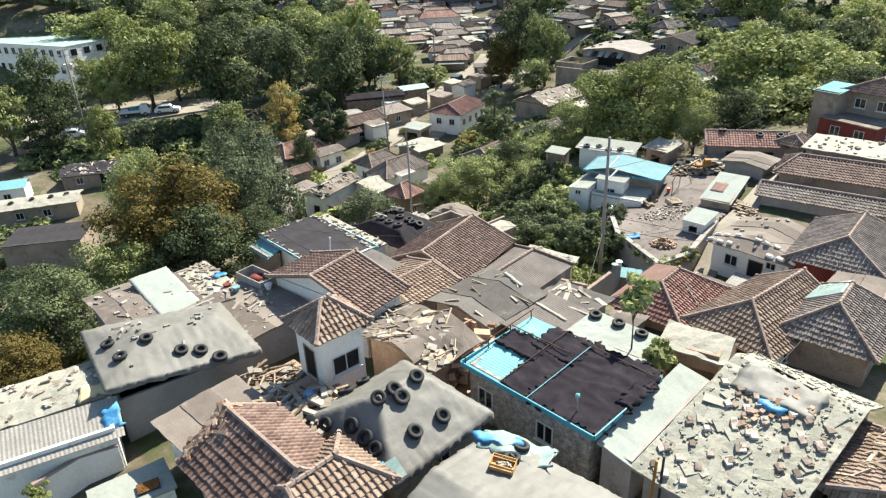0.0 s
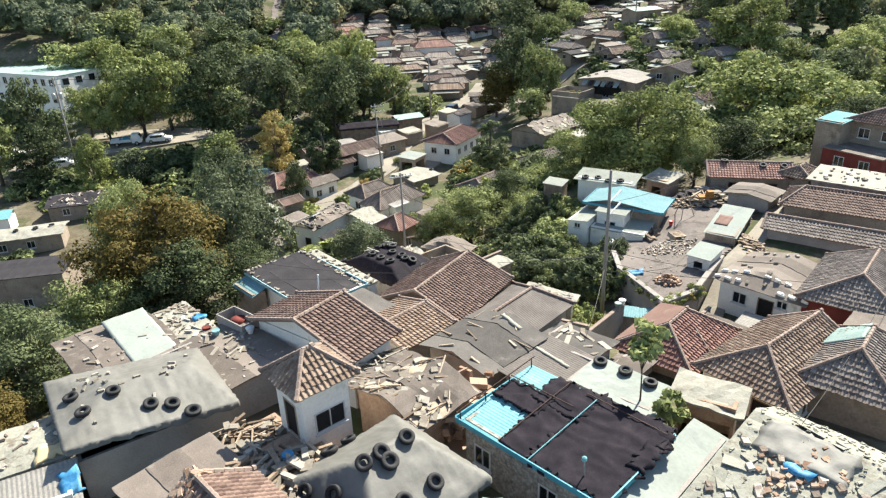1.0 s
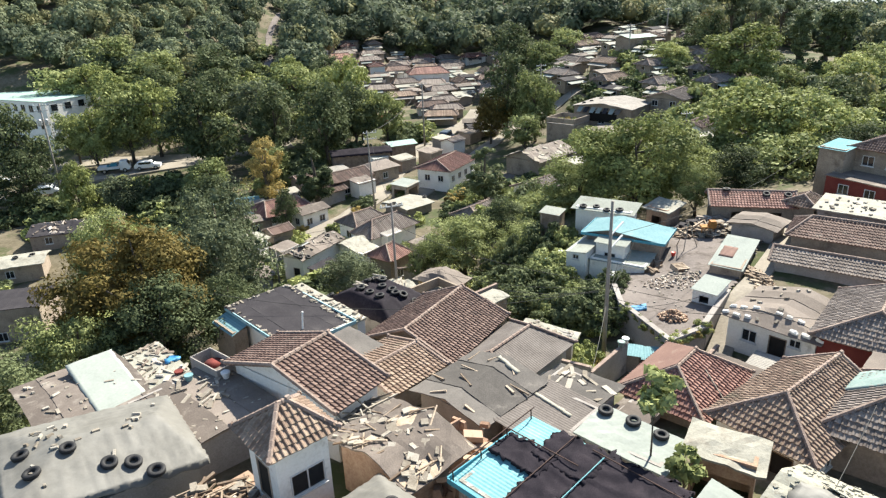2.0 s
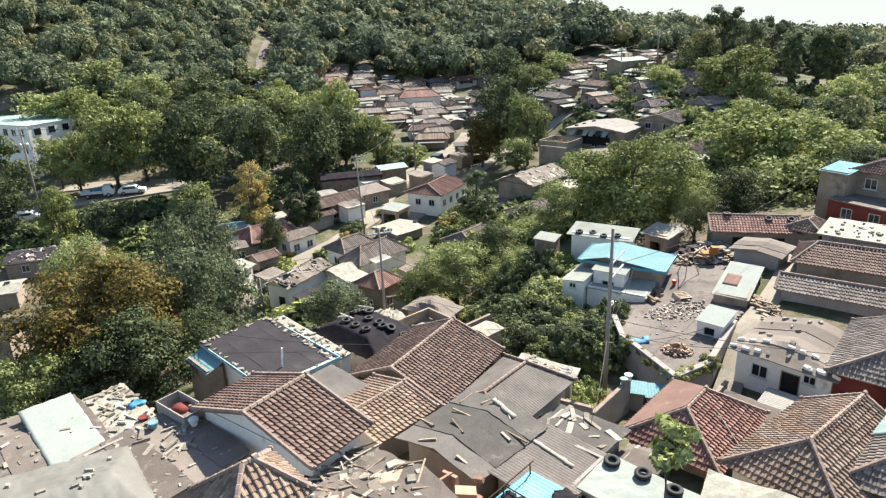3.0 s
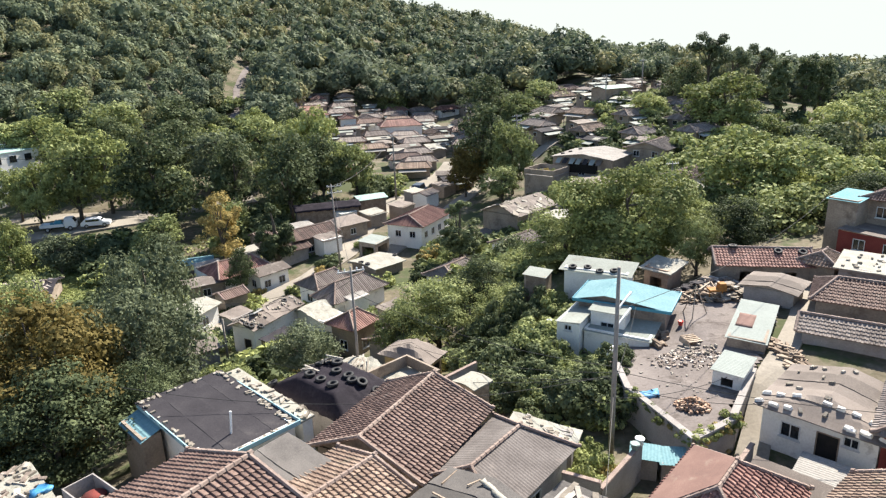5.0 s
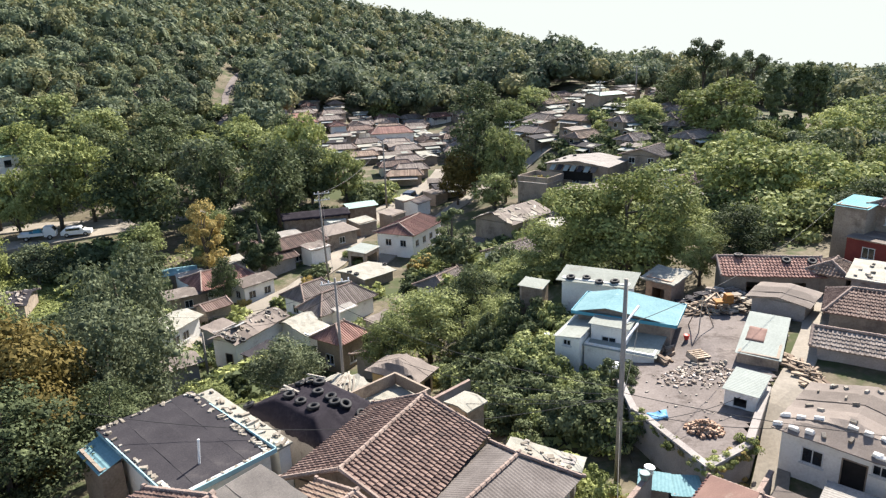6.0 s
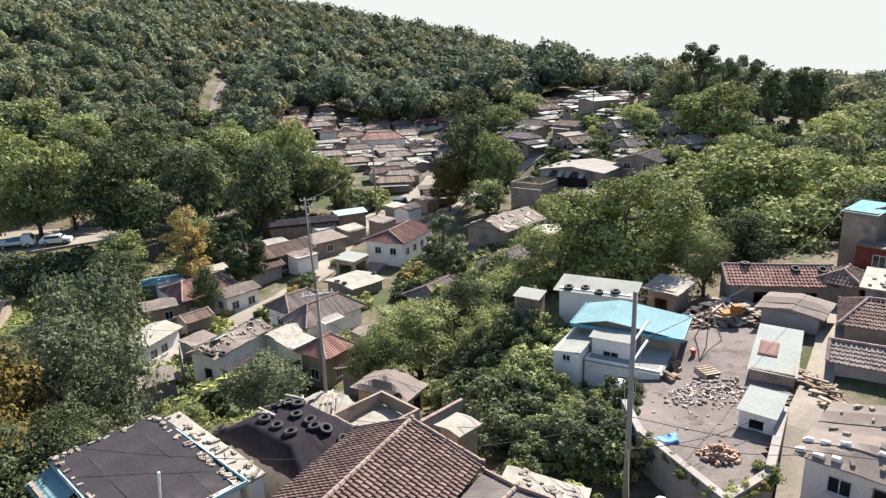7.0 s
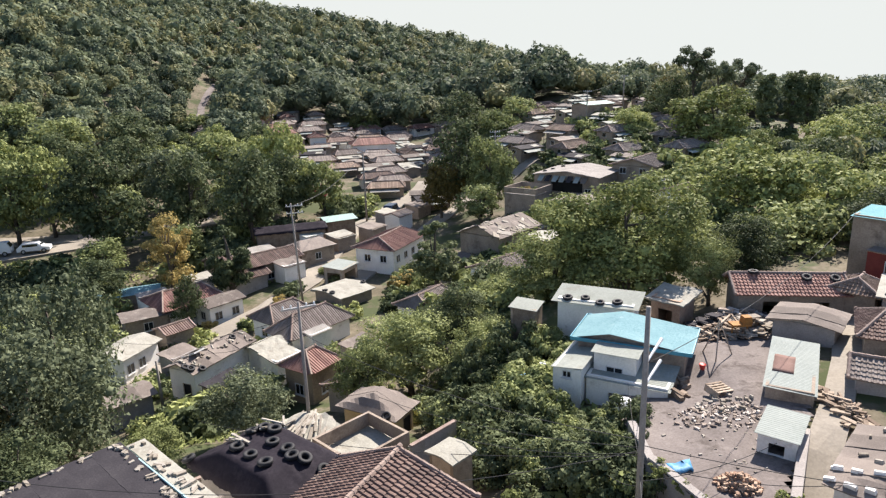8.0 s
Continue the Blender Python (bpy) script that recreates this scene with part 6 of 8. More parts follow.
        x = lo + rng.uniform(0, 4)
        while x < hi:
            road = float(np.interp(y, [122, 132, 140, 150, 215], [-5.6, -1, 3.5, 6, 10]))
            if abs(x - road) > (4.6 if y < 152 else 2.0) and not (-12 < x < 2 and 179 < y < 189):
                spots.append((x, y + rng.uniform(-0.8, 0.8), rng.choice((10, 0, 20, -75, 15))))
            x += rng.uniform(6.9, 8.0)
    for row in range(12):
        y = 121 + row * 5.2
        for x in (float(np.interp(y, [120, 150, 180], [22, 25, 37])), float(np.interp(y, [120, 150, 180], [30.5, 33.5, 45])), float(np.interp(y, [120, 150, 180], [38.5, 41.5, 53])), float(np.interp(y, [120, 150, 180], [47, 52, 62]))):
            x += rng.uniform(-0.8, 0.8)
            if not (33 < x < 48 and 147 < y < 160) and not (x < 30 and y < 138) and not (32 < x < 43 and y < 121):
                spots.append((x, y, rng.choice((25, 35, 30, -60))))
    for x, y, rot in spots:
        k = rng.choice((0, 0, 0, 0, 1, 2, 2, 2, 3, 4, 5, 6, 7, 7))
        copy_thing(kinds[k], pose(x, y, terrain(x, y) - 0.8, 0, 0, rot))
    for k in kinds:
        drop_proto(k)


far_village()


# ---- weights and clutter on the roofs ----
tyres("tarp_west", [(-13.17, 23.04), (-11.62, 22.72), (-10.89, 22.92), (-9.77, 22.38), (-14.80, 22.88), (-13.73, 21.82)], "worn black car tyre weighing down a grey tarpaulin", "tyres on the roofs")
tyres("tarp_mid", [(-1.35, 19.32), (-2.12, 18.57), (-2.59, 18.10), (-1.85, 18.37), (-4.59, 18.20), (-3.53, 17.71), (-2.96, 17.11), (-2.58, 16.63), (-1.34, 17.30), (-0.41, 18.15), (-4.24, 20.21), (-4.08, 21.22)], "worn black car tyre weighing down a grey tarpaulin", "tyres on the roofs")
tyres("tarp_south", [(2.94, 17.87), (1.95, 16.32)], "black tyre on a dusty tarpaulin", "tyres on the roofs")
tyres("white_tyre", [(6.63, 26.56), (7.57, 25.85), (8.40, 24.98)], "black tyre on a white-coated roof", "tyres on the roofs")
tyres("tarp_black", [(-5.16, 44.11), (-4.69, 44.25), (-4.23, 44.02), (-4.26, 45.74), (-4.14, 43.03), (-5.51, 42.80), (-4.84, 42.19), (-3.44, 42.47), (-3.18, 41.94), (-4.14, 41.57), (-2.72, 41.88), (-1.96, 41.58), (-7.92, 42.93)], "black tyre on a black tarpaulin", "tyres on the roofs")
tyres("tyre_white", [(11.62, 57.62), (12.65, 57.31), (13.34, 56.48), (14.35, 56.23)], "black tyre on a white sheet roof", "tyres on the roofs")
tyres("mid_felt", [(-15.81, 66.12), (-15.27, 66.36), (-14.51, 66.73), (-13.32, 71.53)], "black tyre on a felt roof", "tyres on the roofs")
tyres("yellow_house", [(0.01, 52.91)], "black tyre on a dark felt roof", "tyres on the roofs")
tyres("road_tyre", [(-7.32, 86.77), (-6.49, 86.13), (-2.88, 89.77)], "black tyre on a white roof", "tyres on the roofs")
tyres("valley_pale", [(-55, 73.5), (-53, 74.6), (-51, 75.3), (-49.5, 76.2)], "black tyre on a pale coated roof", "tyres on the roofs")
tyres("broken_tile", [(23.5, 57.6), (26.4, 56.6), (28.0, 56.2)], "black tyre on a broken tiled roof", "tyres on the roofs")
tyres("big_house", [(22.5, 114.8), (24.0, 116.2), (26.0, 118)], "black tyre on a pale roof", "tyres on the roofs")

scatter("brick_scraps", "loose bricks and slats lying on the tarpaulin", "rubble_pale", over_roof("tarp_west", 0.8), 26, ((0.12, 0.4), (0.08, 0.14), (0.04, 0.08)), 1)
def brick_rows(rng):
    home = HOUSES["rubble_roof"][0].matrix_basis
    p = home @ Vector((-1.9 + 0.62 * rng.randint(0, 6) + rng.uniform(-0.1, 0.1), -4.1 + 0.78 * rng.randint(0, 6) + rng.uniform(-0.12, 0.12), 0))
    return on_roof("rubble_roof", p.x, p.y) @ pose(0, 0, 0.05)


scatter("roof_bricks", "brown bricks lying in rows on the white roof", "rubble", brick_rows, 64, ((0.24, 0.34), (0.2, 0.26), (0.05, 0.09)), 2, turn=(-62, -35))
scatter("roof_crumbs", "pale crumbled mortar spread over the roof", "white_flaky", over_roof("rubble_roof", 0.1), 420, ((0.04, 0.18), (0.04, 0.12), (0.005, 0.025)), 3)
scatter("roof_sheets", "torn white plastic sheets and boards over the roof", "white_flaky", over_roof("rubble_roof", 0.3), 34, ((0.3, 1.0), (0.2, 0.6), (0.0, 0.015)), 61)
scatter("roof_crumbs", "dark tile shards along the roof ridge", "clay", lambda r: on_roof("rubble_roof", 11.2 + r.uniform(-1.3, 1.3), 18.3 + r.uniform(-0.8, 0.8)) @ pose(0, 0, 0.06), 40, ((0.1, 0.3), (0.08, 0.2), (0.03, 0.07)), 62)
scatter("roof_crumbs", "bits of mortar and board on a felt roof", "rubble_pale", over_roof("felt_west"), 46, ((0.05, 0.3), (0.05, 0.14), (0.01, 0.03)), 4)
scatter("roof_planks", "weathered planks and battens on a felt roof", "wood", over_roof("felt_mid"), 10, ((0.4, 1.2), (0.06, 0.12), (0.03, 0.06)), 5)
scatter("roof_planks", "broken battens and boards on a sagging roof", "wood", over_roof("collapsed_mid", 0.1), 26, ((0.3, 1.3), (0.04, 0.09), (0.03, 0.05)), 6)
scatter("roof_scraps", "torn pale felt and mortar scraps on a roof", "rubble_pale", over_roof("collapsed_mid", 0.1), 60, ((0.1, 0.5), (0.1, 0.4), (0.01, 0.05)), 7)
scatter("edge_stones", "pale stones along the edge of the dark flat roof", "rubble_pale", lambda r: on_roof("flat_dark", *(HOUSES["flat_dark"][0].matrix_basis @ Vector(r.choice(((2.05, r.uniform(-3.5, 3.5), 0), (1.95, r.uniform(-3.5, 3.5), 0), (-2.05, r.uniform(-3.5, 3.5), 0), (r.uniform(-2.1, 2.1), -3.55, 0), (r.uniform(-2.1, 2.1), 3.5, 0))))).xy), 90, ((0.15, 0.42), (0.1, 0.18), (0.04, 0.1)), 8)
scatter("edge_stones", "loose pale stones and laths on a flaking roof edge", "rubble_pale", over_roof("white_edge", 0.1), 30, ((0.15, 0.5), (0.1, 0.2), (0.03, 0.1)), 63)
scatter("roof_blocks", "pale cement blocks in two rows holding down a sheet roof", "plaster", lambda r: on_roof("white_house", *(HOUSES["white_house"][0].matrix_basis @ Vector((r.choice((-2.35, -1.5)) + r.uniform(-0.06, 0.06), 0.62 * r.randint(-4, 4) + r.uniform(-0.08, 0.08), 0))).xy) @ pose(0, 0, 0.02, 0, 0, 90), 22, ((0.34, 0.4), (0.16, 0.2), (0.1, 0.15)), 9, turn=(-8, 8))
scatter("roof_blocks", "loose cement blocks and stones on a felt roof", "rubble_pale", over_roof("white_house", 0.3), 14, ((0.2, 0.36), (0.1, 0.17), (0.06, 0.12)), 51)
scatter("roof_scraps", "loose tiles, boards and mortar on a white roof", "rubble_pale", over_roof("flat_stained", 0.2), 40, ((0.1, 0.3), (0.08, 0.3), (0.03, 0.12)), 10)
scatter("roof_planks", "bleached planks laid over a black tarpaulin", "rubble_pale", lambda r: on_roof("tarp_black", r.uniform(-6, -4.4), r.uniform(43, 45)) @ pose(0, 0, 0.08), 9, ((0.8, 1.8), (0.06, 0.12), (0.03, 0.05)), 11, turn=(60, 100))
scatter("roof_planks", "grey planks loose over a shed", "rubble_pale", over_roof("plank_shed", 0.5), 18, ((1.2, 2.2), (0.1, 0.2), (0.02, 0.04)), 12, turn=(30, 60))
scatter("roof_scraps", "torn white felt flakes on a roof", "rubble_pale", over_roof("white_annex", 0.1), 14, ((0.1, 0.5), (0.1, 0.3), (0.01, 0.03)), 13)
scatter("roof_scraps", "bleached boards, bags and rags on a white roof", "rubble_pale", over_roof("white_link", 0.1), 34, ((0.1, 0.9), (0.06, 0.3), (0.02, 0.08)), 71)
scatter("roof_scraps", "dark boards and broken tiles on a white roof", "rubble", over_roof("white_link", 0.1), 22, ((0.1, 0.7), (0.06, 0.25), (0.02, 0.08)), 72)
scatter("roof_scraps", "loose slats and mortar along a shed roof", "rubble_pale", over_roof("white_west", 0.2), 30, ((0.1, 0.5), (0.06, 0.16), (0.03, 0.07)), 14)
scatter("roof_scraps", "fallen tiles and rafters on a ruined roof", "wood", over_roof("collapsed_tile", 0.2), 50, ((0.3, 1.5), (0.05, 0.15), (0.04, 0.08)), 15)
scatter("roof_scraps", "scraps of board on a pale roof", "rubble", over_roof("white_far_west", 0.2), 60, ((0.1, 0.4), (0.06, 0.2), (0.02, 0.07)), 16)
scatter("roof_scraps", "stones and boards on a felt roof", "rubble_pale", over_roof("mid_felt", 0.2), 50, ((0.15, 0.5), (0.1, 0.25), (0.04, 0.12)), 17)
scatter("roof_scraps", "stones and boards on a worn roof", "rubble", over_roof("valley_dark", 0.2), 90, ((0.2, 0.9), (0.1, 0.3), (0.04, 0.12)), 18)
scatter("roof_scraps", "white sheets and boards on an old roof", "rubble_pale", over_roof("pale_cluster", 0.2), 40, ((0.5, 1.8), (0.3, 0.8), (0.02, 0.06)), 19)
scatter("yard_rubble", "broken bricks and boards across the yard", "rubble", over_ground(15.6, 45.0, 2.2, 1.3), 170, ((0.05, 0.3), (0.04, 0.17), (0.02, 0.1)), 20)
scatter("yard_rubble", "pale masonry lumps across the yard", "rubble_pale", over_ground(16.2, 46.2, 1.6, 1.0), 34, ((0.08, 0.34), (0.08, 0.25), (0.04, 0.15)), 21)
scatter("brick_heap", "heap of old red-brown bricks in the yard", "clay", over_ground(13.75, 39.9, 0.85, 0.7, 0.05, 0.6), 130, ((0.16, 0.26), (0.09, 0.14), (0.06, 0.1)), 22)
scatter("scrap_heap", "heap of timber, sheeting and household scrap", "wood", over_ground(20.6, 54.2, 2.2, 1.2, 0.1, 1.1), 120, ((0.4, 1.8), (0.06, 0.3), (0.03, 0.12)), 23)
scatter("scrap_heap", "pale broken panels thrown on a heap", "rubble_pale", over_ground(21.4, 54.0, 1.6, 1.0, 0.2, 1.2), 50, ((0.3, 1.0), (0.2, 0.6), (0.02, 0.06)), 24)
scatter("scrap_heap", "timber, cloth and scrap heaped behind the cabin", "wood", over_ground(8.6, 53.8, 1.3, 1.8, 0.1, 0.8), 70, ((0.3, 1.6), (0.06, 0.4), (0.03, 0.12)), 25)
scatter("courtyard_scrap", "planks, pans and scrap filling a narrow courtyard", "wood", lambda r: pose(r.uniform(-7.4, -4.6), r.uniform(18.2, 20.8), 2.1 + r.uniform(0, 0.5)), 60, ((0.3, 1.9), (0.05, 0.22), (0.03, 0.1)), 26)
scatter("courtyard_scrap", "pale pipes and basins in a narrow courtyard", "rubble_pale", lambda r: pose(r.uniform(-7.4, -4.6), r.uniform(18.0, 20.6), 2.2 + r.uniform(0, 0.5)), 60, ((0.1, 0.8), (0.08, 0.4), (0.04, 0.2)), 27)
scatter("courtyard_scrap", "sticks, pipes and boards heaped beside the tower house", "wood", lambda r: pose(r.uniform(-8.8, -6.2), r.uniform(20.4, 22.8), 1.72 + r.uniform(0, 0.3)), 80, ((0.3, 1.6), (0.04, 0.14), (0.03, 0.08)), 52)
scatter("courtyard_scrap", "pale boards and bags heaped beside the tower house", "rubble_pale", lambda r: pose(r.uniform(-8.8, -6.2), r.uniform(20.4, 22.8), 1.75 + r.uniform(0, 0.3)), 40, ((0.1, 0.7), (0.08, 0.35), (0.03, 0.15)), 53)
scatter("courtyard_scrap", "fallen wall fragments beside the collapsed house", "clay", lambda r: pose(r.uniform(-0.5, 1.8), r.uniform(22.5, 26.0), r.uniform(0.6, 2.0)), 80, ((0.2, 0.9), (0.1, 0.5), (0.1, 0.4)), 28)


def box_thing(name, label, category, x, y, z, L, W, H, rot, material, group=""):
    ob = thing(name, pose(x, y, z, 0, 0, rot), label, category, group)
    t = 0.05
    part("base", Build().box(-L / 2, -W / 2, 0, L / 2, W / 2, t), material, ob)
    for sx in (-1, 1):
        part("side", Build().box(sx * (L / 2 - t / 2) - t / 2, -W / 2, t, sx * (L / 2 - t / 2) + t / 2, W / 2, H), material, ob)
        part("side", Build().box(-L / 2 + t, sx * (W / 2 - t / 2) - t / 2, t, L / 2 - t, sx * (W / 2 - t / 2) + t / 2, H), material, ob)
    return ob


def courtyard_floor():
    b = Build()
    for x, y, rot, L, W, top in ((-6.2, 19.6, 45, 4.6, 3.2, 2.1), (-7.6, 21.6, 45, 3.6, 2.4, 1.7), (0.6, 24.2, 47, 3.4, 3.6, 0.5)):
        b.box(-L / 2, -W / 2, -0.2, L / 2, W / 2, top, pose(x, y, 0, 0, 0, rot))
    ob = part("scrap_pile", b, "clay")
    tagged(ob, "packed heap of old building waste between the houses", "rubble", kind="stuff")


courtyard_floor()
house("cream_store", "low store with a flat cream-painted roof slab", -11.5, 16.75, 37, 2.7, 1.7, 1.2, Roof(2.7, 1.7, 0, a=0.0, b=0.05), "felt", "sheet_dull", "plaster", name="shed", category="shed", wob=0.01, over=0.1)
grille = thing("iron_grille", on_roof("cream_store", -10.9, 16.8) @ pose(0, 0, 0.03, 0, 0, -5), "rusty iron grille lying on a cream roof slab", "grille")
part("tray", Build().box(-0.36, -0.22, 0.0, 0.36, 0.22, 0.03), "dark", grille)
for k in range(7):
    part("bar", Build().box(-0.34, -0.2 + 0.062 * k, 0.032, 0.34, -0.18 + 0.062 * k, 0.06), "rust", grille)
for x0, y0, x1, y1 in ((-0.38, -0.24, 0.38, -0.205), (-0.38, 0.205, 0.38, 0.24), (-0.38, -0.2, -0.345, 0.2), (0.345, -0.2, 0.38, 0.2)):
    part("rim", Build().box(x0, y0, 0.0, x1, y1, 0.07), "rust_dark", grille)
# pot in its roof-top trough
trough = box_thing("planter", "walled concrete roof planter", "planter", -10.75, 30.8, 1.55, 2.2, 1.1, 0.75, -38, "block")
pot = thing("clay_bowl", pose(-10.85, 30.95, 1.61), "terracotta bowl standing in a concrete planter", "bowl")
part("bowl", Build().tube([(0, 0, 0), (0, 0, 0.12), (0, 0, 0.42), (0, 0, 0.45), (0, 0, 0.3)], [0.2, 0.3, 0.42, 0.4, 0.36], 18), "brick", pot, smooth_faces=True)

crate = thing("wooden_crate", on_roof("tarp_south", 1.61, 15.8) @ pose(0, 0, 0.05, 6, 0, 20), "open orange-brown wooden crate on a tarpaulin", "crate")
part("base", Build().box(-0.4, -0.28, 0, 0.4, 0.28, 0.03), "wood_orange", crate)
for s in (-1, 1):
    for z in (0.04, 0.16):
        part("slat", Build().box(-0.4, s * 0.27 - 0.012, z, 0.4, s * 0.27 + 0.012, z + 0.09), "wood_orange", crate)
        part("slat", Build().box(s * 0.39 - 0.012, -0.25, z, s * 0.39 + 0.012, 0.25, z + 0.09), "wood_orange", crate)
scatter("bottles", "pale bottles lying in the crate", "rubble_pale", lambda r: on_roof("tarp_south", 1.61 + r.uniform(-0.2, 0.2), 15.8 + r.uniform(-0.15, 0.15)) @ pose(0, 0, 0.1), 9, ((0.25, 0.35), (0.07, 0.09), (0.07, 0.09)), 30)

board("painted_board", pose(-2.35, 15.35, 3.0, 8, -14, 30), 0.75, 0.85, 0.03, "sheet_cyan", "cyan painted board propped over a roof valley", "board")
board("painted_board", pose(-1.85, 15.65, 3.02, 8, -14, 30), 0.45, 0.85, 0.03, "green_cloth", "pale green painted board beside the cyan one", "board")

# torn black netting over the cyan roof
net_at = on_roof("blue_house", 4.2, 21.0)
net = thing("shade_net", net_at, "torn black shade netting draped over a cyan roof", "netting")
AT_BLUE = HOUSES["blue_house"][0].matrix_basis
for k, (L, W, dx, dy, rag) in enumerate(((4.5, 3.1, 0.1, -1.65, 0.4), (3.2, 1.35, -0.55, 0.55, 0.25), (1.7, 2.1, 1.35, 0.75, 0.3), (1.3, 2.1, 0.35, 2.05, 0.3), (2.2, 0.6, 0.9, -3.05, 0.3))):
    p = AT_BLUE @ Vector((dx, dy, 0))
    panel = part("net_panel", sheet(L, W, lambda u, v: 0.06 * max(0.0, 1 - 5 * abs(noise.noise((u * 1.1, v * 0.45, 3.0 + k)))) + 0.04 * max(0.0, 1 - 6 * abs(noise.noise((u * 0.4, v * 1.3, 8.0 + k)))), 0.1, 0.12, 0.05, L * 3 + W, rag), "mesh_black", net, smooth_faces=True)
    panel.matrix_basis = net_at.inverted() @ on_roof("blue_house", p.x, p.y) @ pose(0, 0, 0.07 + 0.012 * k)
for k, (dx, dy, ln, rot, up) in enumerate(((0.0, 3.12, 4.6, 0, 0.42), (0.0, 1.15, 4.4, 0, 0.16), (0.95, 1.7, 3.0, 90, 0.2), (-0.2, -0.2, 4.2, 0, 0.14), (1.9, -1.4, 3.4, 88, 0.16))):
    p = AT_BLUE @ Vector((dx, dy, 0))
    board("batten", on_roof("blue_house", p.x, p.y) @ pose(0, 0, up, 0, 0, rot), ln, 0.035, 0.035, "rust_dark" if k != 3 else "sheet_cyan", "thin rusty batten tied over the netting" if k != 3 else "cyan painted roof seam showing between nets", "batten", "battens on the cyan roof")
for dx in (-2.1, -0.7, 0.7, 2.1):
    p = AT_BLUE @ Vector((dx, 3.12, 0))
    board("post", on_roof("blue_house", p.x, p.y), 0.04, 0.04, 0.46, "rust_dark", "short rusty post of a roof-edge rail", "post", "posts of the roof-edge rail")
cap_at = AT_BLUE @ Vector((-1.55, -2.0, 0))
vent_cap = thing("roof_vent", on_roof("blue_house", cap_at.x, cap_at.y), "small roof vent on a thin stalk with a cyan cap", "vent")
part("stalk", Build().tube([(0, 0, 0), (0, 0, 0.75)], [0.025, 0.02], 8), "steel", vent_cap)
part("cap", Build().tube([(0, 0, 0.72), (0, 0, 0.78), (0, 0, 0.88), (0, 0, 0.92)], [0.04, 0.09, 0.08, 0.02], 10), "sheet_cyan", vent_cap)
cloth("tarpaulin", on_roof("tarp_south", 2.2, 17.0) @ pose(0, 0, 0.1, 0, 0, 15), 2.6, 1.3, "green_cloth", "pale green tarpaulin bunched on a roof edge", wob=0.25)
cloth("tarpaulin", on_roof("tarp_south", 1.6, 17.3) @ pose(0, 0, 0.16, 0, 0, 35), 1.7, 0.6, "blue_cloth", "crumpled blue tarpaulin on a roof edge", wob=0.22)
cloth("tarpaulin", on_roof("rubble_roof", 11.7, 19.0) @ pose(0, 0, 0.1), 2.9, 1.5, "tarp", "slack pale grey tarpaulin over a crumbling roof", wob=0.12)
cloth("tarpaulin", on_roof("rubble_roof", 11.15, 18.25) @ pose(0, 0, 0.12), 0.8, 0.4, "blue_cloth", "scrap of blue tarpaulin among bricks", wob=0.2)
cloth("tarpaulin", on_roof("tan_east", 18.0, 28.0) @ pose(0, 0, 0.12), 1.6, 2.0, "green_cloth", "pale green and white tarpaulin over a tiled roof", wob=0.05, ragged=0.12)
cloth("tarpaulin", on_roof("tan_east", 19.4, 28.2) @ pose(0, 0, 0.14, 0, 0, 25), 1.5, 1.0, "sheet_dull", "slack pale plastic sheet over a tiled roof", wob=0.06, ragged=0.12)
cloth("sheet_panel", on_roof("white_west", -15.4, 29.8) @ pose(0, 0, 0.06), 2.1, 4.9, "sheet_white", "bright white sheet laid over a felt roof", wob=0.02, ragged=0.05, category="roof sheet")
cloth("tarpaulin", on_roof("white_link", -13.2, 31.9) @ pose(0, 0, 0.08), 0.7, 0.5, "blue_cloth", "blue plastic bag on a white roof", wob=0.2)
cloth("tarpaulin", on_roof("corr_west", -13.2, 19.4) @ pose(0, 0, 0.08), 0.7, 0.9, "blue_cloth", "dark blue plastic scrap on a shed roof", wob=0.2)
cloth("sheet_panel", on_roof("white_far_west", -14.4, 20.7) @ pose(0, 0, 0.1), 1.3, 0.7, "plaster_yellow", "yellowed plastic sheeting over a roof edge", wob=0.2, category="roof sheet")
cloth("sheet_panel", on_roof("white_shed_long", 20.15, 48.0) @ pose(0, 0, 0.05), 1.9, 0.95, "felt_red", "brown felt patch on a white sheet roof", wob=0.01, ragged=0.03, res=0.3, category="roof sheet")
cloth("tarpaulin", pose(12.05, 41.2, terrain(12.05, 41.2) + 0.15), 0.8, 0.6, "blue_cloth", "crumpled blue plastic bag in the yard", wob=0.25)
cloth("tarpaulin", pose(8.3, 52.2, terrain(8.3, 52.2) + 0.9), 1.5, 0.8, "blue_cloth", "bright blue tarpaulin hung behind the cabin", wob=0.2)
home, roof, top = HOUSES["red_hip"][:3]
slope = [Vector(p) for p in roof.slopes()[1]]
slope = [p.lerp(sum(slope, Vector()) / 4, 0.03) + Vector((0, 0, top + 0.19)) for p in slope]
ob = part("sheet_panel", Build().prism([tuple(p) for p in slope], 0.03), "felt_red")
ob.matrix_basis = home.matrix_basis
tagged(ob, "smooth red-brown felt over one slope of a tiled roof", "roof sheet")
cloth("felt_strip", on_roof("felt_mid_low", 4.5, 28.3) @ pose(0, 0, 0.06, 0, 0, 84), 2.7, 0.2, "white_worn", "long white sealing strip across a ribbed roof", wob=0.02, ragged=0.08, category="roof strip")
cloth("felt_strip", on_roof("felt_mid", 3.0, 30.4) @ pose(0, 0, 0.1, 0, 0, 84), 1.3, 0.22, "white_worn", "torn white sealing strip on a felt roof", wob=0.03, ragged=0.12, category="roof strip")
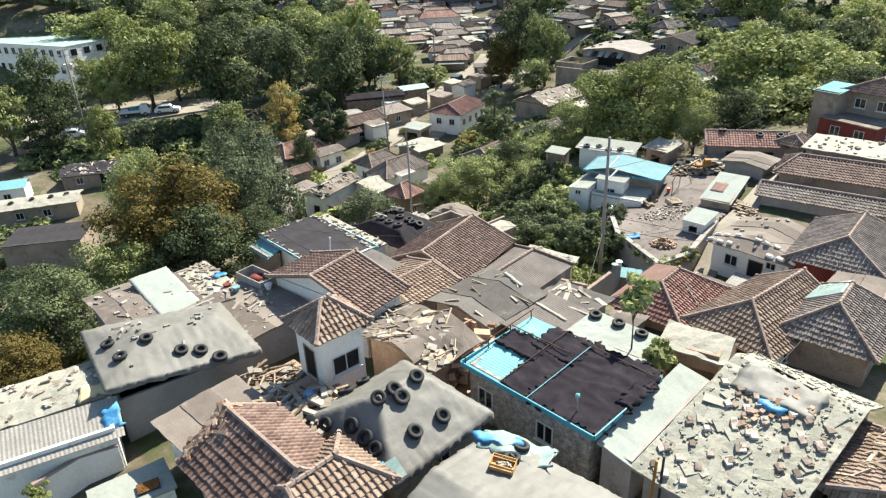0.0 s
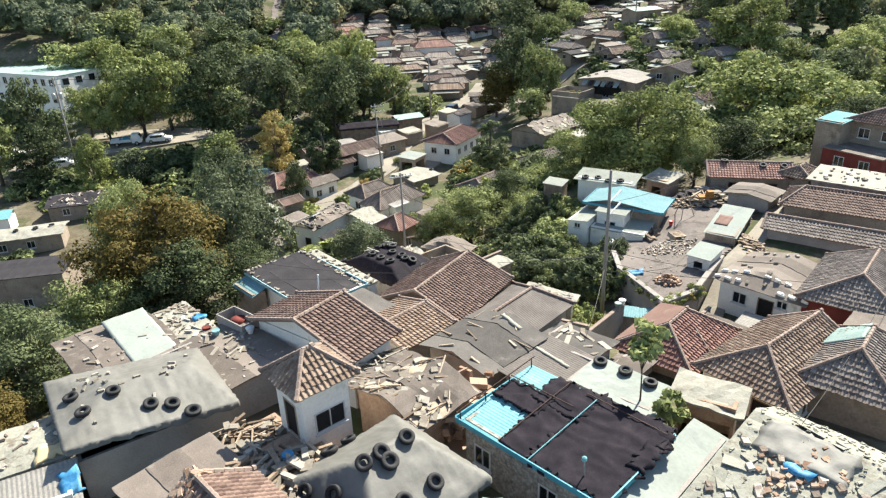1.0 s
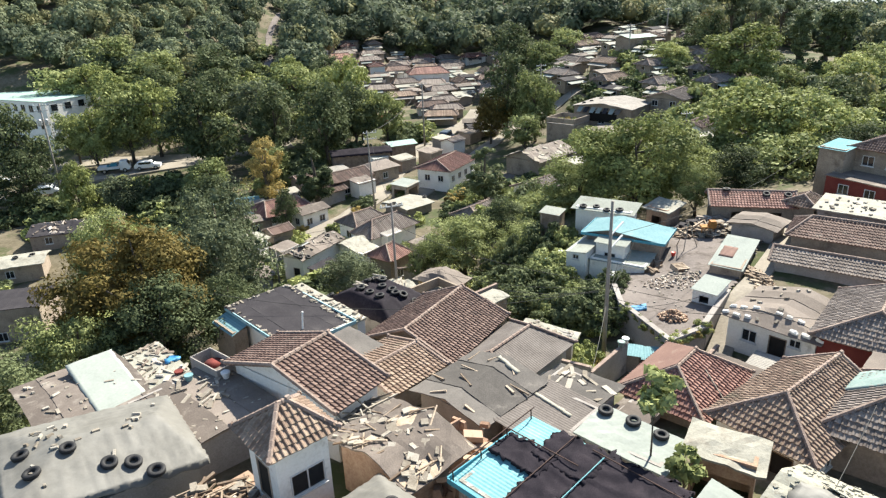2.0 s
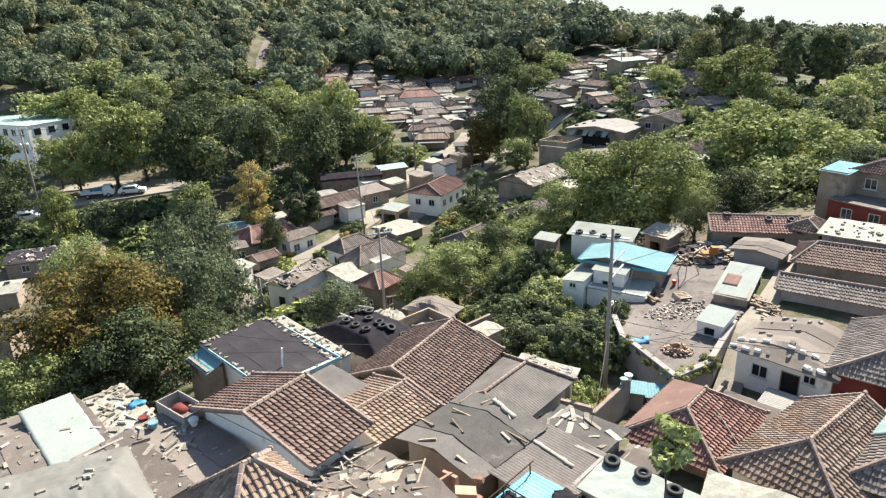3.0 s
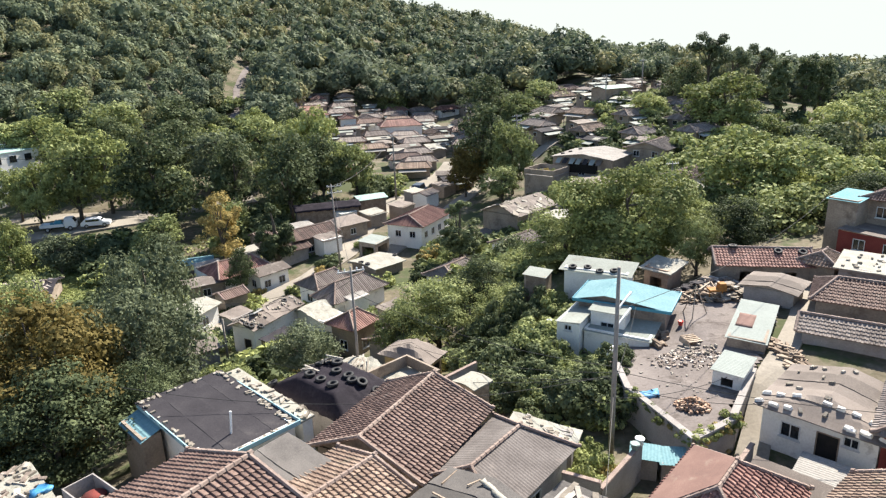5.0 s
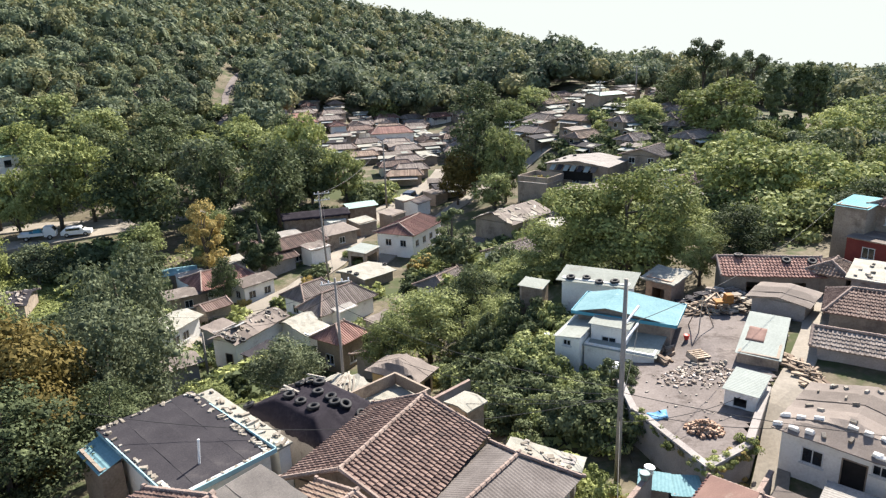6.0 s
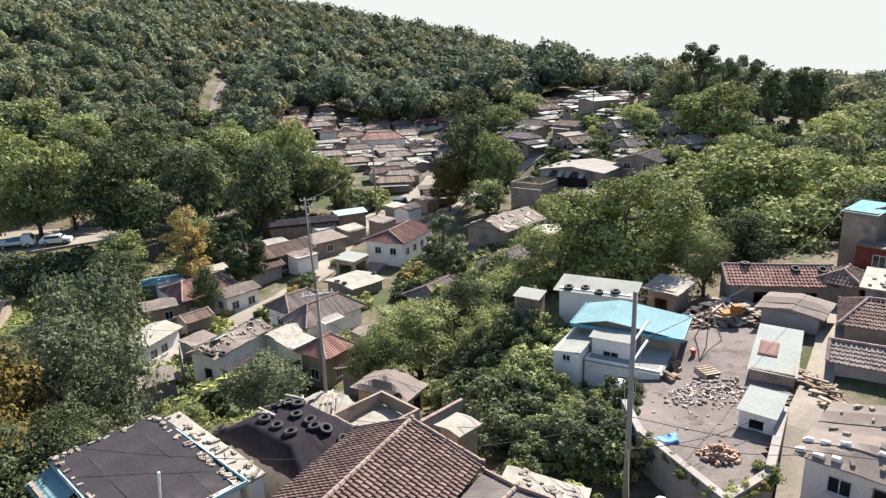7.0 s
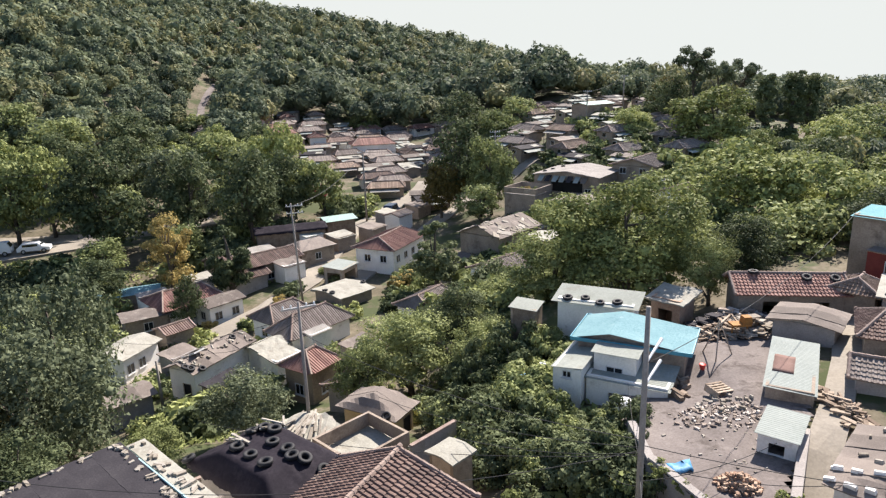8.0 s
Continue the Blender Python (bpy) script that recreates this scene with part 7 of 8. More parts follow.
board("batten", on_roof("red_hip", 12.6, 30.4) @ pose(0, 0, 0.1, 0, 0, 62), 1.9, 0.05, 0.04, "rubble_pale", "pale stick lying on red tiles", "batten")

vent = thing("vent_pipe", on_roof("flat_dark", -8.2, 37.6), "white plastic vent pipe leaning on the flat roof", "pipe")
part("pipe", Build().tube([(0, 0, 0), (0.1, 0, 1.1)], [0.05, 0.05], 10), "paint_white", vent)
for x, y, z, material, label in ((9.75, 36.28, -0.74, "green_cloth", "pale green plastic tub on a wall top"), (10.08, 36.66, -0.74, "paint_white", "white plastic tub on a wall top"), (-6.4, 19.0, 2.5, "plaster_yellow", "faded yellow plastic basin among scrap"), (-5.6, 19.9, 2.6, "blue_cloth", "blue plastic basin among scrap"), (-11.6, 29.8, 1.86, "sheet_blue", "blue plastic tub on a felt roof"), (-12.4, 30.6, 1.6, "brick", "dark red plastic tub beside a planter"), (-9.8, 29.6, 2.1, "paint_white", "white enamel basin on a felt roof"), (9.0, 52.6, -1.8, "paint_white", "white basin behind the cabin")):
    tub = thing("basin", pose(x, y, z), label, "basin")
    part("bowl", Build().tube([(0, 0, -0.1), (0, 0, 0.0), (0, 0, 0.22), (0, 0, 0.24), (0, 0, 0.12)], [0.12, 0.15, 0.22, 0.2, 0.17], 14), material, tub)
rods = thing("rod_bundle", pose(6.4, 15.6, 0.2), "two rusty iron rods standing beside a white roof", "rods")
part("rod", Build().tube([(0, 0, 0), (0.1, 0.1, 3.0)], [0.05, 0.05], 8), "rust", rods)
part("rod", Build().tube([(0.35, 0.15, 0), (0.35, 0.2, 3.1)], [0.045, 0.045], 8), "wire", rods)
scatter("roof_scraps", "bleached boards, sacks and tubs heaped on low roofs", "rubble_pale", lambda r: on_roof("felt_west", r.uniform(-12.2, -9.4), r.uniform(27.6, 30.2)) @ pose(0, 0, 0.05), 24, ((0.15, 0.8), (0.06, 0.3), (0.02, 0.06)), 41)
scatter("roof_planks", "pale laths and boards across a felt roof", "rubble_pale", over_roof("felt_gap", 0.0), 24, ((0.6, 2.2), (0.05, 0.1), (0.03, 0.05)), 42)
scatter("roof_scraps", "torn white felt strips on a grey roof", "rubble_pale", over_roof("felt_mid_step", 0.2), 22, ((0.3, 1.2), (0.1, 0.3), (0.01, 0.03)), 43)
scatter("roof_tiles", "loose broken tiles and laths at the gable end", "clay", lambda r: on_roof("tile_front", r.uniform(-9.2, -7.6), r.uniform(16.4, 18.0)) @ pose(0, 0, 0.08), 50, ((0.15, 0.9), (0.05, 0.2), (0.03, 0.06)), 44)

scatter("scrap_mound", "dark mound of rubble, timber and torn felt behind the yard", "rubble", over_ground(21.4, 55.8, 2.6, 1.3, 0.1, 1.1), 240, ((0.15, 0.9), (0.08, 0.4), (0.03, 0.14)), 46)
scatter("scrap_mound", "rusty sheets and dark cloth thrown on the rubble", "felt_dark", over_ground(21.0, 55.6, 2.6, 1.2, 0.3, 1.0), 40, ((0.4, 1.2), (0.3, 0.8), (0.02, 0.05)), 47)
scatter("yard_scrap", "boards, basins and bags piled along the lean-to", "wood", over_ground(14.8, 49.6, 0.9, 2.4, 0.1, 0.5), 70, ((0.15, 0.8), (0.08, 0.4), (0.04, 0.25)), 48)
scatter("yard_scrap", "pale plaster lumps and boards across the yard", "rubble_pale", over_ground(15.0, 43.6, 2.8, 3.0, 0.06), 60, ((0.04, 0.2), (0.03, 0.12), (0.02, 0.06)), 49)
scatter("alley_scrap", "broken boards and sheets beside the alley", "wood", over_ground(20.9, 44.4, 0.6, 2.4, 0.1, 0.4), 50, ((0.2, 1.3), (0.06, 0.3), (0.02, 0.1)), 50)

# orange stand, pallet and tripod in the yard
stand = thing("rusty_stand", pose(20.6, 53.3, terrain(20.6, 53.3)) @ Matrix.Scale(0.8, 4), "rusty orange metal stand with an orange bin", "stand")
part("top", Build().box(-0.7, -0.4, 1.05, 0.7, 0.4, 1.2), "rust", stand)
for x in (-0.55, 0.55):
    part("leg", Build().tube([(x, 0, -0.1), (x, 0, 1.05)], [0.06, 0.05], 8), "rust", stand)
part("bin", Build().box(0.1, -0.35, 1.2, 0.75, 0.35, 1.7, None, 0.05), "rust", stand, "orange bin")
pallet = thing("pallet", pose(16.6, 47.4, terrain(16.6, 47.4) + 0.32, 8, 5, 20) @ Matrix.Scale(0.85, 4), "grey wooden pallet resting on rubble", "pallet")
for k in range(5):
    part("slat", Build().box(-0.6, -0.5 + 0.22 * k, 0.1, 0.6, -0.38 + 0.22 * k, 0.13), "wood", pallet)
for k in range(3):
    part("bearer", Build().box(-0.6 + 0.55 * k, -0.5, -0.3, -0.5 + 0.55 * k, 0.5, 0.1), "wood", pallet)
tripod = thing("pole_tripod", pose(18.2, 51.0, terrain(18.2, 51.0)), "tripod of pale sticks standing in the yard", "tripod")
for a in (0, 2.1, 4.2):
    part("stick", Build().tube([(0.9 * math.cos(a), 0.9 * math.sin(a), -0.1), (0, 0, 2.1)], [0.035, 0.03], 6), "wood", tripod)
cone = thing("red_bucket", pose(16.9, 49.9, terrain(16.9, 49.9) + 0.08), "small red plastic bucket on the ground", "bucket")
part("bucket", Build().tube([(0, 0, 0), (0, 0, 0.3), (0, 0, 0.22)], [0.12, 0.18, 0.15], 12), "red", cone)
tank = thing("water_tank", pose(12.0, 47.6, -1.4), "small white water tank beside a lean-to", "water tank")
part("body", Build().tube([(0, 0, -1.2), (0, 0, -0.1), (0, 0, 0.0)], [0.45, 0.45, 0.3], 16), "paint_white", tank)

# vehicles
def wheels(ob, spots, r=0.36):
    for x, y in spots:
        w = part("wheel", Build().tube([(x, y - 0.12, r), (x, y + 0.12, r)], [r, r], 16), "rubber", ob)
        part("rim", Build().tube([(x, y - 0.13, r), (x, y + 0.13, r)], [r * 0.55, r * 0.55], 12), "steel", w)


def truck(x, y, rot):
    ob = thing("flatbed_truck", pose(x, y, terrain(x, y) + 0.15, 0, 0, rot), "white flatbed truck with machinery on its bed", "truck")
    part("cab", Build().add([(-2.5, -0.85, 0.45), (-0.95, -0.85, 0.45), (-0.95, 0.85, 0.45), (-2.5, 0.85, 0.45), (-2.5, -0.85, 1.2), (-0.95, -0.85, 1.2), (-0.95, 0.85, 1.2), (-2.5, 0.85, 1.2), (-2.1, -0.78, 1.95), (-1.0, -0.78, 1.95), (-1.0, 0.78, 1.95), (-2.1, 0.78, 1.95)], [(0, 3, 2, 1), (0, 1, 5, 4), (1, 2, 6, 5), (2, 3, 7, 6), (3, 0, 4, 7), (4, 5, 9, 8), (5, 6, 10, 9), (6, 7, 11, 10), (7, 4, 8, 11), (8, 9, 10, 11)]), "paint_white", ob)
    part("windscreen", Build().add([(-2.5, -0.7, 1.27), (-2.5, 0.7, 1.27), (-2.17, 0.66, 1.87), (-2.17, -0.66, 1.87)], [(0, 3, 2, 1)]), "glass", ob)
    part("side_window", Build().box(-2.1, -0.852, 1.28, -1.15, -0.80, 1.8), "glass", ob)
    part("bed", Build().box(-0.85, -0.9, 0.7, 2.5, 0.9, 0.8), "paint_white", ob)
    for s in (-1, 1):
        part("bed_side", Build().box(-0.85, s * 0.88 - 0.03, 0.8, 2.5, s * 0.88 + 0.03, 1.15), "paint_white", ob)
    part("tailgate", Build().box(2.45, -0.84, 0.8, 2.5, 0.84, 1.15), "paint_white", ob)
    part("load", Build().box(-0.5, -0.5, 0.8, 0.6, 0.5, 1.55, None, 0.12).box(0.7, -0.35, 0.8, 1.2, 0.4, 1.3, None, 0.1), "trim_blue", ob, "blue-green machine")
    wheels(ob, [(-1.7, -0.75), (-1.7, 0.75), (1.5, -0.75), (1.5, 0.75)])


def car(x, y, rot, material, label, roof_h=1.45, L=4.2, lift=0.15):
    ob = thing("car", pose(x, y, terrain(x, y) + lift, 0, 0, rot), label, "car")
    l = L / 2
    prof = [(-l, 0.35), (l, 0.35), (l, 0.8), (l - 0.9, 0.92), (l - 1.5, roof_h), (-l + 0.7, roof_h), (-l + 0.15, 0.95), (-l, 0.85)]
    v = [(px, s * 0.82 * (0.86 if pz > 1.2 else 1), pz) for s in (-1, 1) for px, pz in prof]
    n = len(prof)
    part("body", Build().add(v, [tuple(range(n)), tuple(range(2 * n - 1, n - 1, -1))] + [(i, i + n, (i + 1) % n + n, (i + 1) % n) for i in range(n)]), material, ob)
    for s in (-1, 1):
        part("side_window", Build().box(-l + 0.75, s * 0.78 - 0.03, 0.98, l - 1.5, s * 0.78 + 0.03, roof_h - 0.14), "glass", ob)
    part("windscreen", Build().box(l - 1.35, -0.62, 0.98, l - 1.05, 0.62, roof_h - 0.2), "glass", ob)
    wheels(ob, [(-l + 0.8, -0.72), (-l + 0.8, 0.72), (l - 0.8, -0.72), (l - 0.8, 0.72)], 0.32)


truck(-57.0, 113.2, 195)
car(-51.8, 114.4, 15, "paint_white", "white parked car beside the truck")
car(-74.5, 108.5, 30, "paint_white", "white car parked on the road")
car(-63.5, 104.0, 20, "paint_white", "silver-white car under the trees")
car(-0.6, 127.0, 70, "car_blue", "dark blue van parked on the village road", 1.9, 4.6)

# ---- vegetation ----
KINDS = {
    "big": ("spreading green roadside tree", 10, 4.3, 0.08, "leaf", 11, 70, 17000, 0.1),
    "light": ("broad yellow-green tree with feathery leaves", 10, 5.2, 0.1, "leaf_light", 12, 84, 21000, 0.11),
    "dark": ("dense dark green broadleaf tree", 10, 4.6, 0.06, "leaf_dark", 13, 70, 17000, 0.1),
    "grey": ("grey-green tree with drooping sprays", 11, 4.2, 0.08, "leaf_grey", 14, 74, 19000, 0.095, "willow"),
    "brown": ("autumn rust-brown zelkova tree", 11, 4.6, 0.08, "leaf_brown", 15, 100, 20000, 0.1),
    "yellow": ("upright yellow autumn tree", 10, 3.2, 0.1, "leaf_yellow", 16, 46, 5600, 0.12, "round", "tree", "tree", 0.0, 0.0),
    "conifer": ("dark pointed evergreen tree", 10, 3.0, 0.08, "leaf_dark", 17, 70, 8000, 0.13, "cone"),
    "poplar": ("tall narrow dark green poplar", 14, 2.4, 0.02, "leaf_dark", 18, 110, 11000, 0.17),
    "sparse": ("open thin-crowned pine on the ridge", 12, 4.0, 0.55, "leaf_grey", 19, 18, 2600, 0.2, "round", "tree", "tree", 0.0, 0.5)}
NEAR = {k: make_tree(*v) for k, v in KINDS.items()}
FAR = {k: make_tree(*v[:7], int(v[7] * 0.3), v[8] * 1.8, *v[9:]) for k, v in KINDS.items() if k in ("big", "light", "dark", "grey", "brown")}
SAPLING = make_tree("slender paulownia sapling with big leaves", 4.6, 1.0, 0.62, "leaf", 20, 16, 420, 0.17, "round", "tree", "tree", 0.0, 0.0)
BUSH = make_bush("dense green thicket shrub on the slope", 1.5, 1.7, "leaf", 21)
BUSH_LIGHT = make_bush("sprawling yellow-green vine thicket shrub", 1.6, 1.6, "leaf_light", 22)
BUSH_DARK = make_bush("dark ivy-covered thicket on the slope", 1.6, 1.8, "leaf_dark", 23)
BUSH_OCHRE = make_bush("clump of withered ochre weeds", 1.2, 1.1, "leaf_yellow", 24, 1200, 0.12)
BUSH_PINK = make_bush("pink flowering shrub among the trees", 1.8, 1.6, "blossom", 25, 1200, 0.2)


def put(proto, x, y, top, r, base_h, base_r, seed):
    """Plants a tree so that its top and spread come out as given."""
    h = (top - terrain(x, y)) * 1.08
    s = r / base_r
    tall = max(h / base_h / s, 0.82)
    plant(proto, x, y, s, seed * 47 % 360, terrain(x, y) + h - base_h * s * tall, tall)


TREES = [
    ("brown", -20.2, 44, 4.8, 5.6, 11, 4.6), ("grey", -17.2, 49, 4.4, 4.4, 11, 4.2), ("grey", -19.3, 56, 5.4, 4.0, 11, 4.2), ("dark", -17.6, 40, 2.0, 3.9, 10, 4.6), ("big", -22.5, 39, 1.2, 3.6, 10, 4.3),
    ("dark", -14.6, 43.2, 0.6, 2.6, 10, 4.6), ("big", -31.3, 60, 1.5, 3.6, 10, 4.3), ("grey", -26, 54, 1.5, 3.6, 11, 4.2), ("yellow", -26.1, 95, 0.2, 3.4, 10, 3.2), ("conifer", -18.5, 92, 0.3, 3.3, 10, 3.0), ("dark", -20.8, 83.5, -5.0, 1.8, 10, 4.6),
    ("conifer", 4.7, 88, 0.4, 3.6, 10, 3.0), ("big", 1.5, 62.5, -1.2, 4.0, 10, 4.3), ("big", -1.4, 59.5, -2.2, 2.4, 10, 4.3), ("dark", 5.6, 66, -1.6, 3.2, 10, 4.6), ("big", 6.4, 60.5, -1.6, 2.6, 10, 4.3), ("grey", -8.4, 54.5, -1.4, 2.7, 11, 4.2),
    ("light", 18.3, 66, 6.2, 6.8, 10, 5.2), ("big", 13.4, 69, 2.2, 4.4, 10, 4.3), ("big", 22.2, 60.6, 3.4, 2.3, 10, 4.3), ("light", 37.4, 85, 6.2, 6.4, 10, 5.2), ("light", 42.5, 79, 5.2, 5.8, 10, 5.2), ("big", 34.6, 73, 3.4, 5.2, 10, 4.3), ("dark", 29.6, 70, 2.0, 4.2, 10, 4.6),
    ("dark", 41.2, 70.5, 3.6, 4.8, 10, 4.6), ("light", 52, 125, 9.8, 7.2, 10, 5.2), ("big", 56, 118, 5.0, 4.6, 10, 4.3), ("poplar", 69.1, 140, 12.6, 2.3, 14, 2.4), ("poplar", 74.6, 140, 13.0, 2.5, 14, 2.4), ("poplar", 78.4, 141, 12.4, 2.3, 14, 2.4), ("big", 72.1, 120, 7.6, 5.6, 10, 4.3), ("light", 63.8, 112, 6.0, 5.0, 10, 5.2),
    ("dark", 10.6, 125, 5.8, 6.0, 10, 4.6), ("big", 14.9, 118, 5.0, 4.4, 10, 4.3), ("brown", 7.4, 121.5, 0.5, 3.6, 11, 4.6), ("big", -76.8, 140, 7.0, 7.4, 10, 4.3), ("big", -56.1, 118.5, 4.6, 5.2, 10, 4.3), ("dark", -39.0, 108.5, 4.8, 6.8, 10, 4.6), ("grey", -34.7, 125, 5.6, 6.4, 11, 4.2), ("dark", -20.5, 113.5, 3.6, 6.0, 10, 4.6),
    ("light", -19.9, 135, 5.8, 5.8, 10, 5.2), ("big", -30.6, 140, 5.6, 6.4, 10, 4.3), ("big", -11.6, 126.5, 1.6, 4.4, 10, 4.3), ("dark", -50.2, 150, 7.5, 7.5, 10, 4.6), ("big", -62.9, 150, 9.0, 8.0, 10, 4.3), ("big", -75.6, 155, 12.0, 8.4, 10, 4.3), ("dark", 16.2, 175, 8.4, 7.2, 10, 4.6), ("big", 22.6, 166, 6.4, 6.0, 10, 4.3),
    ("big", 30.5, 176, 8.6, 6.8, 10, 4.3), ("big", -9.0, 215, 5.2, 6.0, 10, 4.3), ("dark", -22.4, 30.5, 2.4, 3.4, 10, 4.6), ("dark", -26.0, 34, 0.8, 3.4, 10, 4.6), ("brown", -21.5, 25.8, 1.8, 2.6, 11, 4.6), ("dark", -66.9, 105, 2.8, 5.4, 10, 4.6), ("light", -52.5, 122, 4.4, 6.0, 10, 5.2), ("light", -54.2, 96, -3.4, 3.0, 10, 5.2),
    ("light", -72, 138, 6.0, 6.0, 10, 5.2), ("dark", -44.5, 132, 4.4, 6.2, 10, 4.6), ("dark", -30.0, 117, 2.8, 5.0, 10, 4.6), ("big", -27.0, 103.5, -3.0, 3.6, 10, 4.3), ("big", -36.5, 101, -4.0, 3.6, 10, 4.3), ("dark", -17.0, 124, 2.0, 5.0, 10, 4.6), ("big", -26, 150, 3.6, 5.6, 10, 4.3), ("light", -36.5, 158, 4.6, 4.6, 10, 5.2),
    ("light", -61.2, 116, 0.6, 4.2, 10, 5.2), ("big", -66.0, 119, 0.8, 3.6, 10, 4.3), ("sparse", 55.2, 140, 16.4, 4.4, 12, 4.0), ("sparse", 60.5, 141, 14.0, 3.4, 12, 4.0), ("sparse", 70.5, 152, 14.0, 3.6, 12, 4.0), ("dark", 53.0, 143, 11.5, 4.0, 10, 4.6), ("big", 49, 93, 4.5, 5.5, 10, 4.3), ("dark", 55, 101, 4.0, 5.6, 10, 4.6), ("light", 59, 90, 4.4, 5.2, 10, 5.2), ("dark", 48, 108, 3.0, 5.0, 10, 4.6), ("big", 26, 84, -0.5, 4.0, 10, 4.3), ("big", 22, 78, 0.5, 4.0, 10, 4.3), ("light", 27.5, 76.5, 1.0, 3.8, 10, 5.2),
    ("dark", -33, 92, -5.0, 3.6, 10, 4.6), ("grey", -48, 96, -4.6, 3.4, 11, 4.2), ("big", -40, 113, 2.0, 5.0, 10, 4.3), ("dark", -62, 96, -2.4, 4.0, 10, 4.6), ("big", -70, 98, 0.5, 4.6, 10, 4.3), ("light", -64, 133, 4.6, 5.6, 10, 5.2), ("dark", -57, 137, 5.0, 5.6, 10, 4.6), ("big", -24, 122, 1.6, 4.6, 10, 4.3), ("big", -37, 135, 3.5, 5.2, 10, 4.3), ("dark", -28, 160, 4.0, 5.4, 10, 4.6), ("big", -46, 141, 1.6, 4.6, 10, 4.3), ("light", -16.5, 128, 0.5, 4.0, 10, 5.2), ("big", 12.5, 112, -1.0, 3.8, 10, 4.3), ("light", 20.5, 102, -2.4, 3.2, 10, 5.2), ("big", 31.5, 83, 1.5, 4.6, 10, 4.3), ("dark", 45.5, 88, 3.5, 4.6, 10, 4.6), ("big", 8.5, 70.5, -2.5, 3.0, 10, 4.3), ("dark", 9.6, 79, -3.4, 2.8, 10, 4.6), ("big", 21.5, 71.5, 1.5, 3.6, 10, 4.3), ("grey", -25.5, 61, -1.5, 3.4, 11, 4.2), ("dark", -23.0, 50.5, 1.0, 3.2, 10, 4.6), ("big", -12.8, 52.5, -3.6, 1.8, 10, 4.3),
    ("light", 43.5, 138, 6.5, 4.0, 10, 5.2), ("dark", 53, 150, 10.0, 5.2, 10, 4.6), ("brown", 58, 160, 11.5, 4.4, 11, 4.6),
]
for k, (proto, x, y, top, r, bh, br) in enumerate(TREES):
    put(FAR[proto] if proto in FAR and y > 72 else NEAR[proto], x, y, top, r, bh, br, k + 1)
plant(SAPLING, 7.75, 24.0, 1.1, 30, 0.65)
plant(SAPLING, 8.6, 23.0, 0.85, 140, -0.9)

rng = random.Random(77)
THICKET = [  # centre, spread, count, share of light, ochre
    (6.6, 48.3, 2.4, 5.3, 30), (9.4, 43.6, 1.4, 2.2, 10), (4.6, 56.0, 2.6, 4.5, 20), (10.5, 54.0, 1.0, 3.0, 6), (8.0, 75.0, 6.0, 7.0, 26), (13.0, 90.5, 5.0, 5.0, 20), (17.0, 104.0, 5.0, 5.5, 18), (-41.0, 95.0, 9.0, 8.0, 14), (-33.0, 76.0, 6.0, 8.0, 24), (-27.0, 66.0, 4.0, 6.0, 14), (-24.5, 47.0, 3.0, 6.0, 14), (-12.0, 62.0, 2.6, 3.6, 12), (-48.0, 66.0, 6.0, 4.0, 12), (-47.0, 103.0, 8.0, 4.0, 20), (-27.0, 108.0, 6.0, 6.0, 16), (-5.5, 84.0, 2.0, 3.0, 6), (2.0, 92.5, 1.6, 4.0, 8), (-22.0, 35.0, 2.0, 4.0, 8), (36.0, 79.0, 8.0, 6.0, 18), (-8.0, 131.0, 4.0, 6.0, 14), (-60.0, 96.0, 6.0, 5.0, 14), (23.0, 120.0, 3.0, 4.0, 8), (14.0, 142.0, 4.0, 8.0, 14), (-40, 165, 12, 10, 24), (25, 160, 6, 10, 16), (33.0, 128.0, 10.0, 14.0, 40), (45.0, 145.0, 10.0, 16.0, 40), (50.0, 115.0, 10.0, 12.0, 30), (40.0, 100.0, 8.0, 9.0, 26), (24.0, 92.0, 5.0, 8.0, 16), (-20.0, 116.0, 8.0, 6.0, 16), (-34.0, 86.0, 5.0, 6.0, 14), (55.0, 80.0, 8.0, 12.0, 20), (-52.0, 180.0, 6.0, 14.0, 30), (40.0, 148.0, 4.0, 3.0, 14), (-17.5, 70.5, 1.6, 3.0, 7), (-10.4, 66.6, 1.5, 2.0, 6), (-12.6, 74.6, 1.4, 2.0, 5), (-19.6, 79.0, 1.5, 2.6, 6), (-3.0, 71.5, 2.2, 4.0, 9), (-12.4, 91.4, 1.4, 2.0, 5), (0.4, 85.4, 2.2, 4.0, 10), (-7.2, 97.0, 1.2, 2.6, 6), (-17.6, 74.0, 1.0, 2.2, 4), (-5.4, 69.6, 1.6, 1.6, 5), (-20.6, 70.0, 1.2, 2.0, 5), (-13.6, 81.6, 1.4, 1.4, 5), (-24.0, 79.0, 2.0, 2.0, 6), (68.0, 130.0, 9.0, 14.0, 44), (64.0, 116.0, 7.0, 8.0, 20), (-15.5, 76.0, 1.2, 2.0, 5), (-8.4, 71.0, 1.0, 1.6, 4), (-16.4, 63.0, 2.0, 2.0, 8)]
UNDER = []
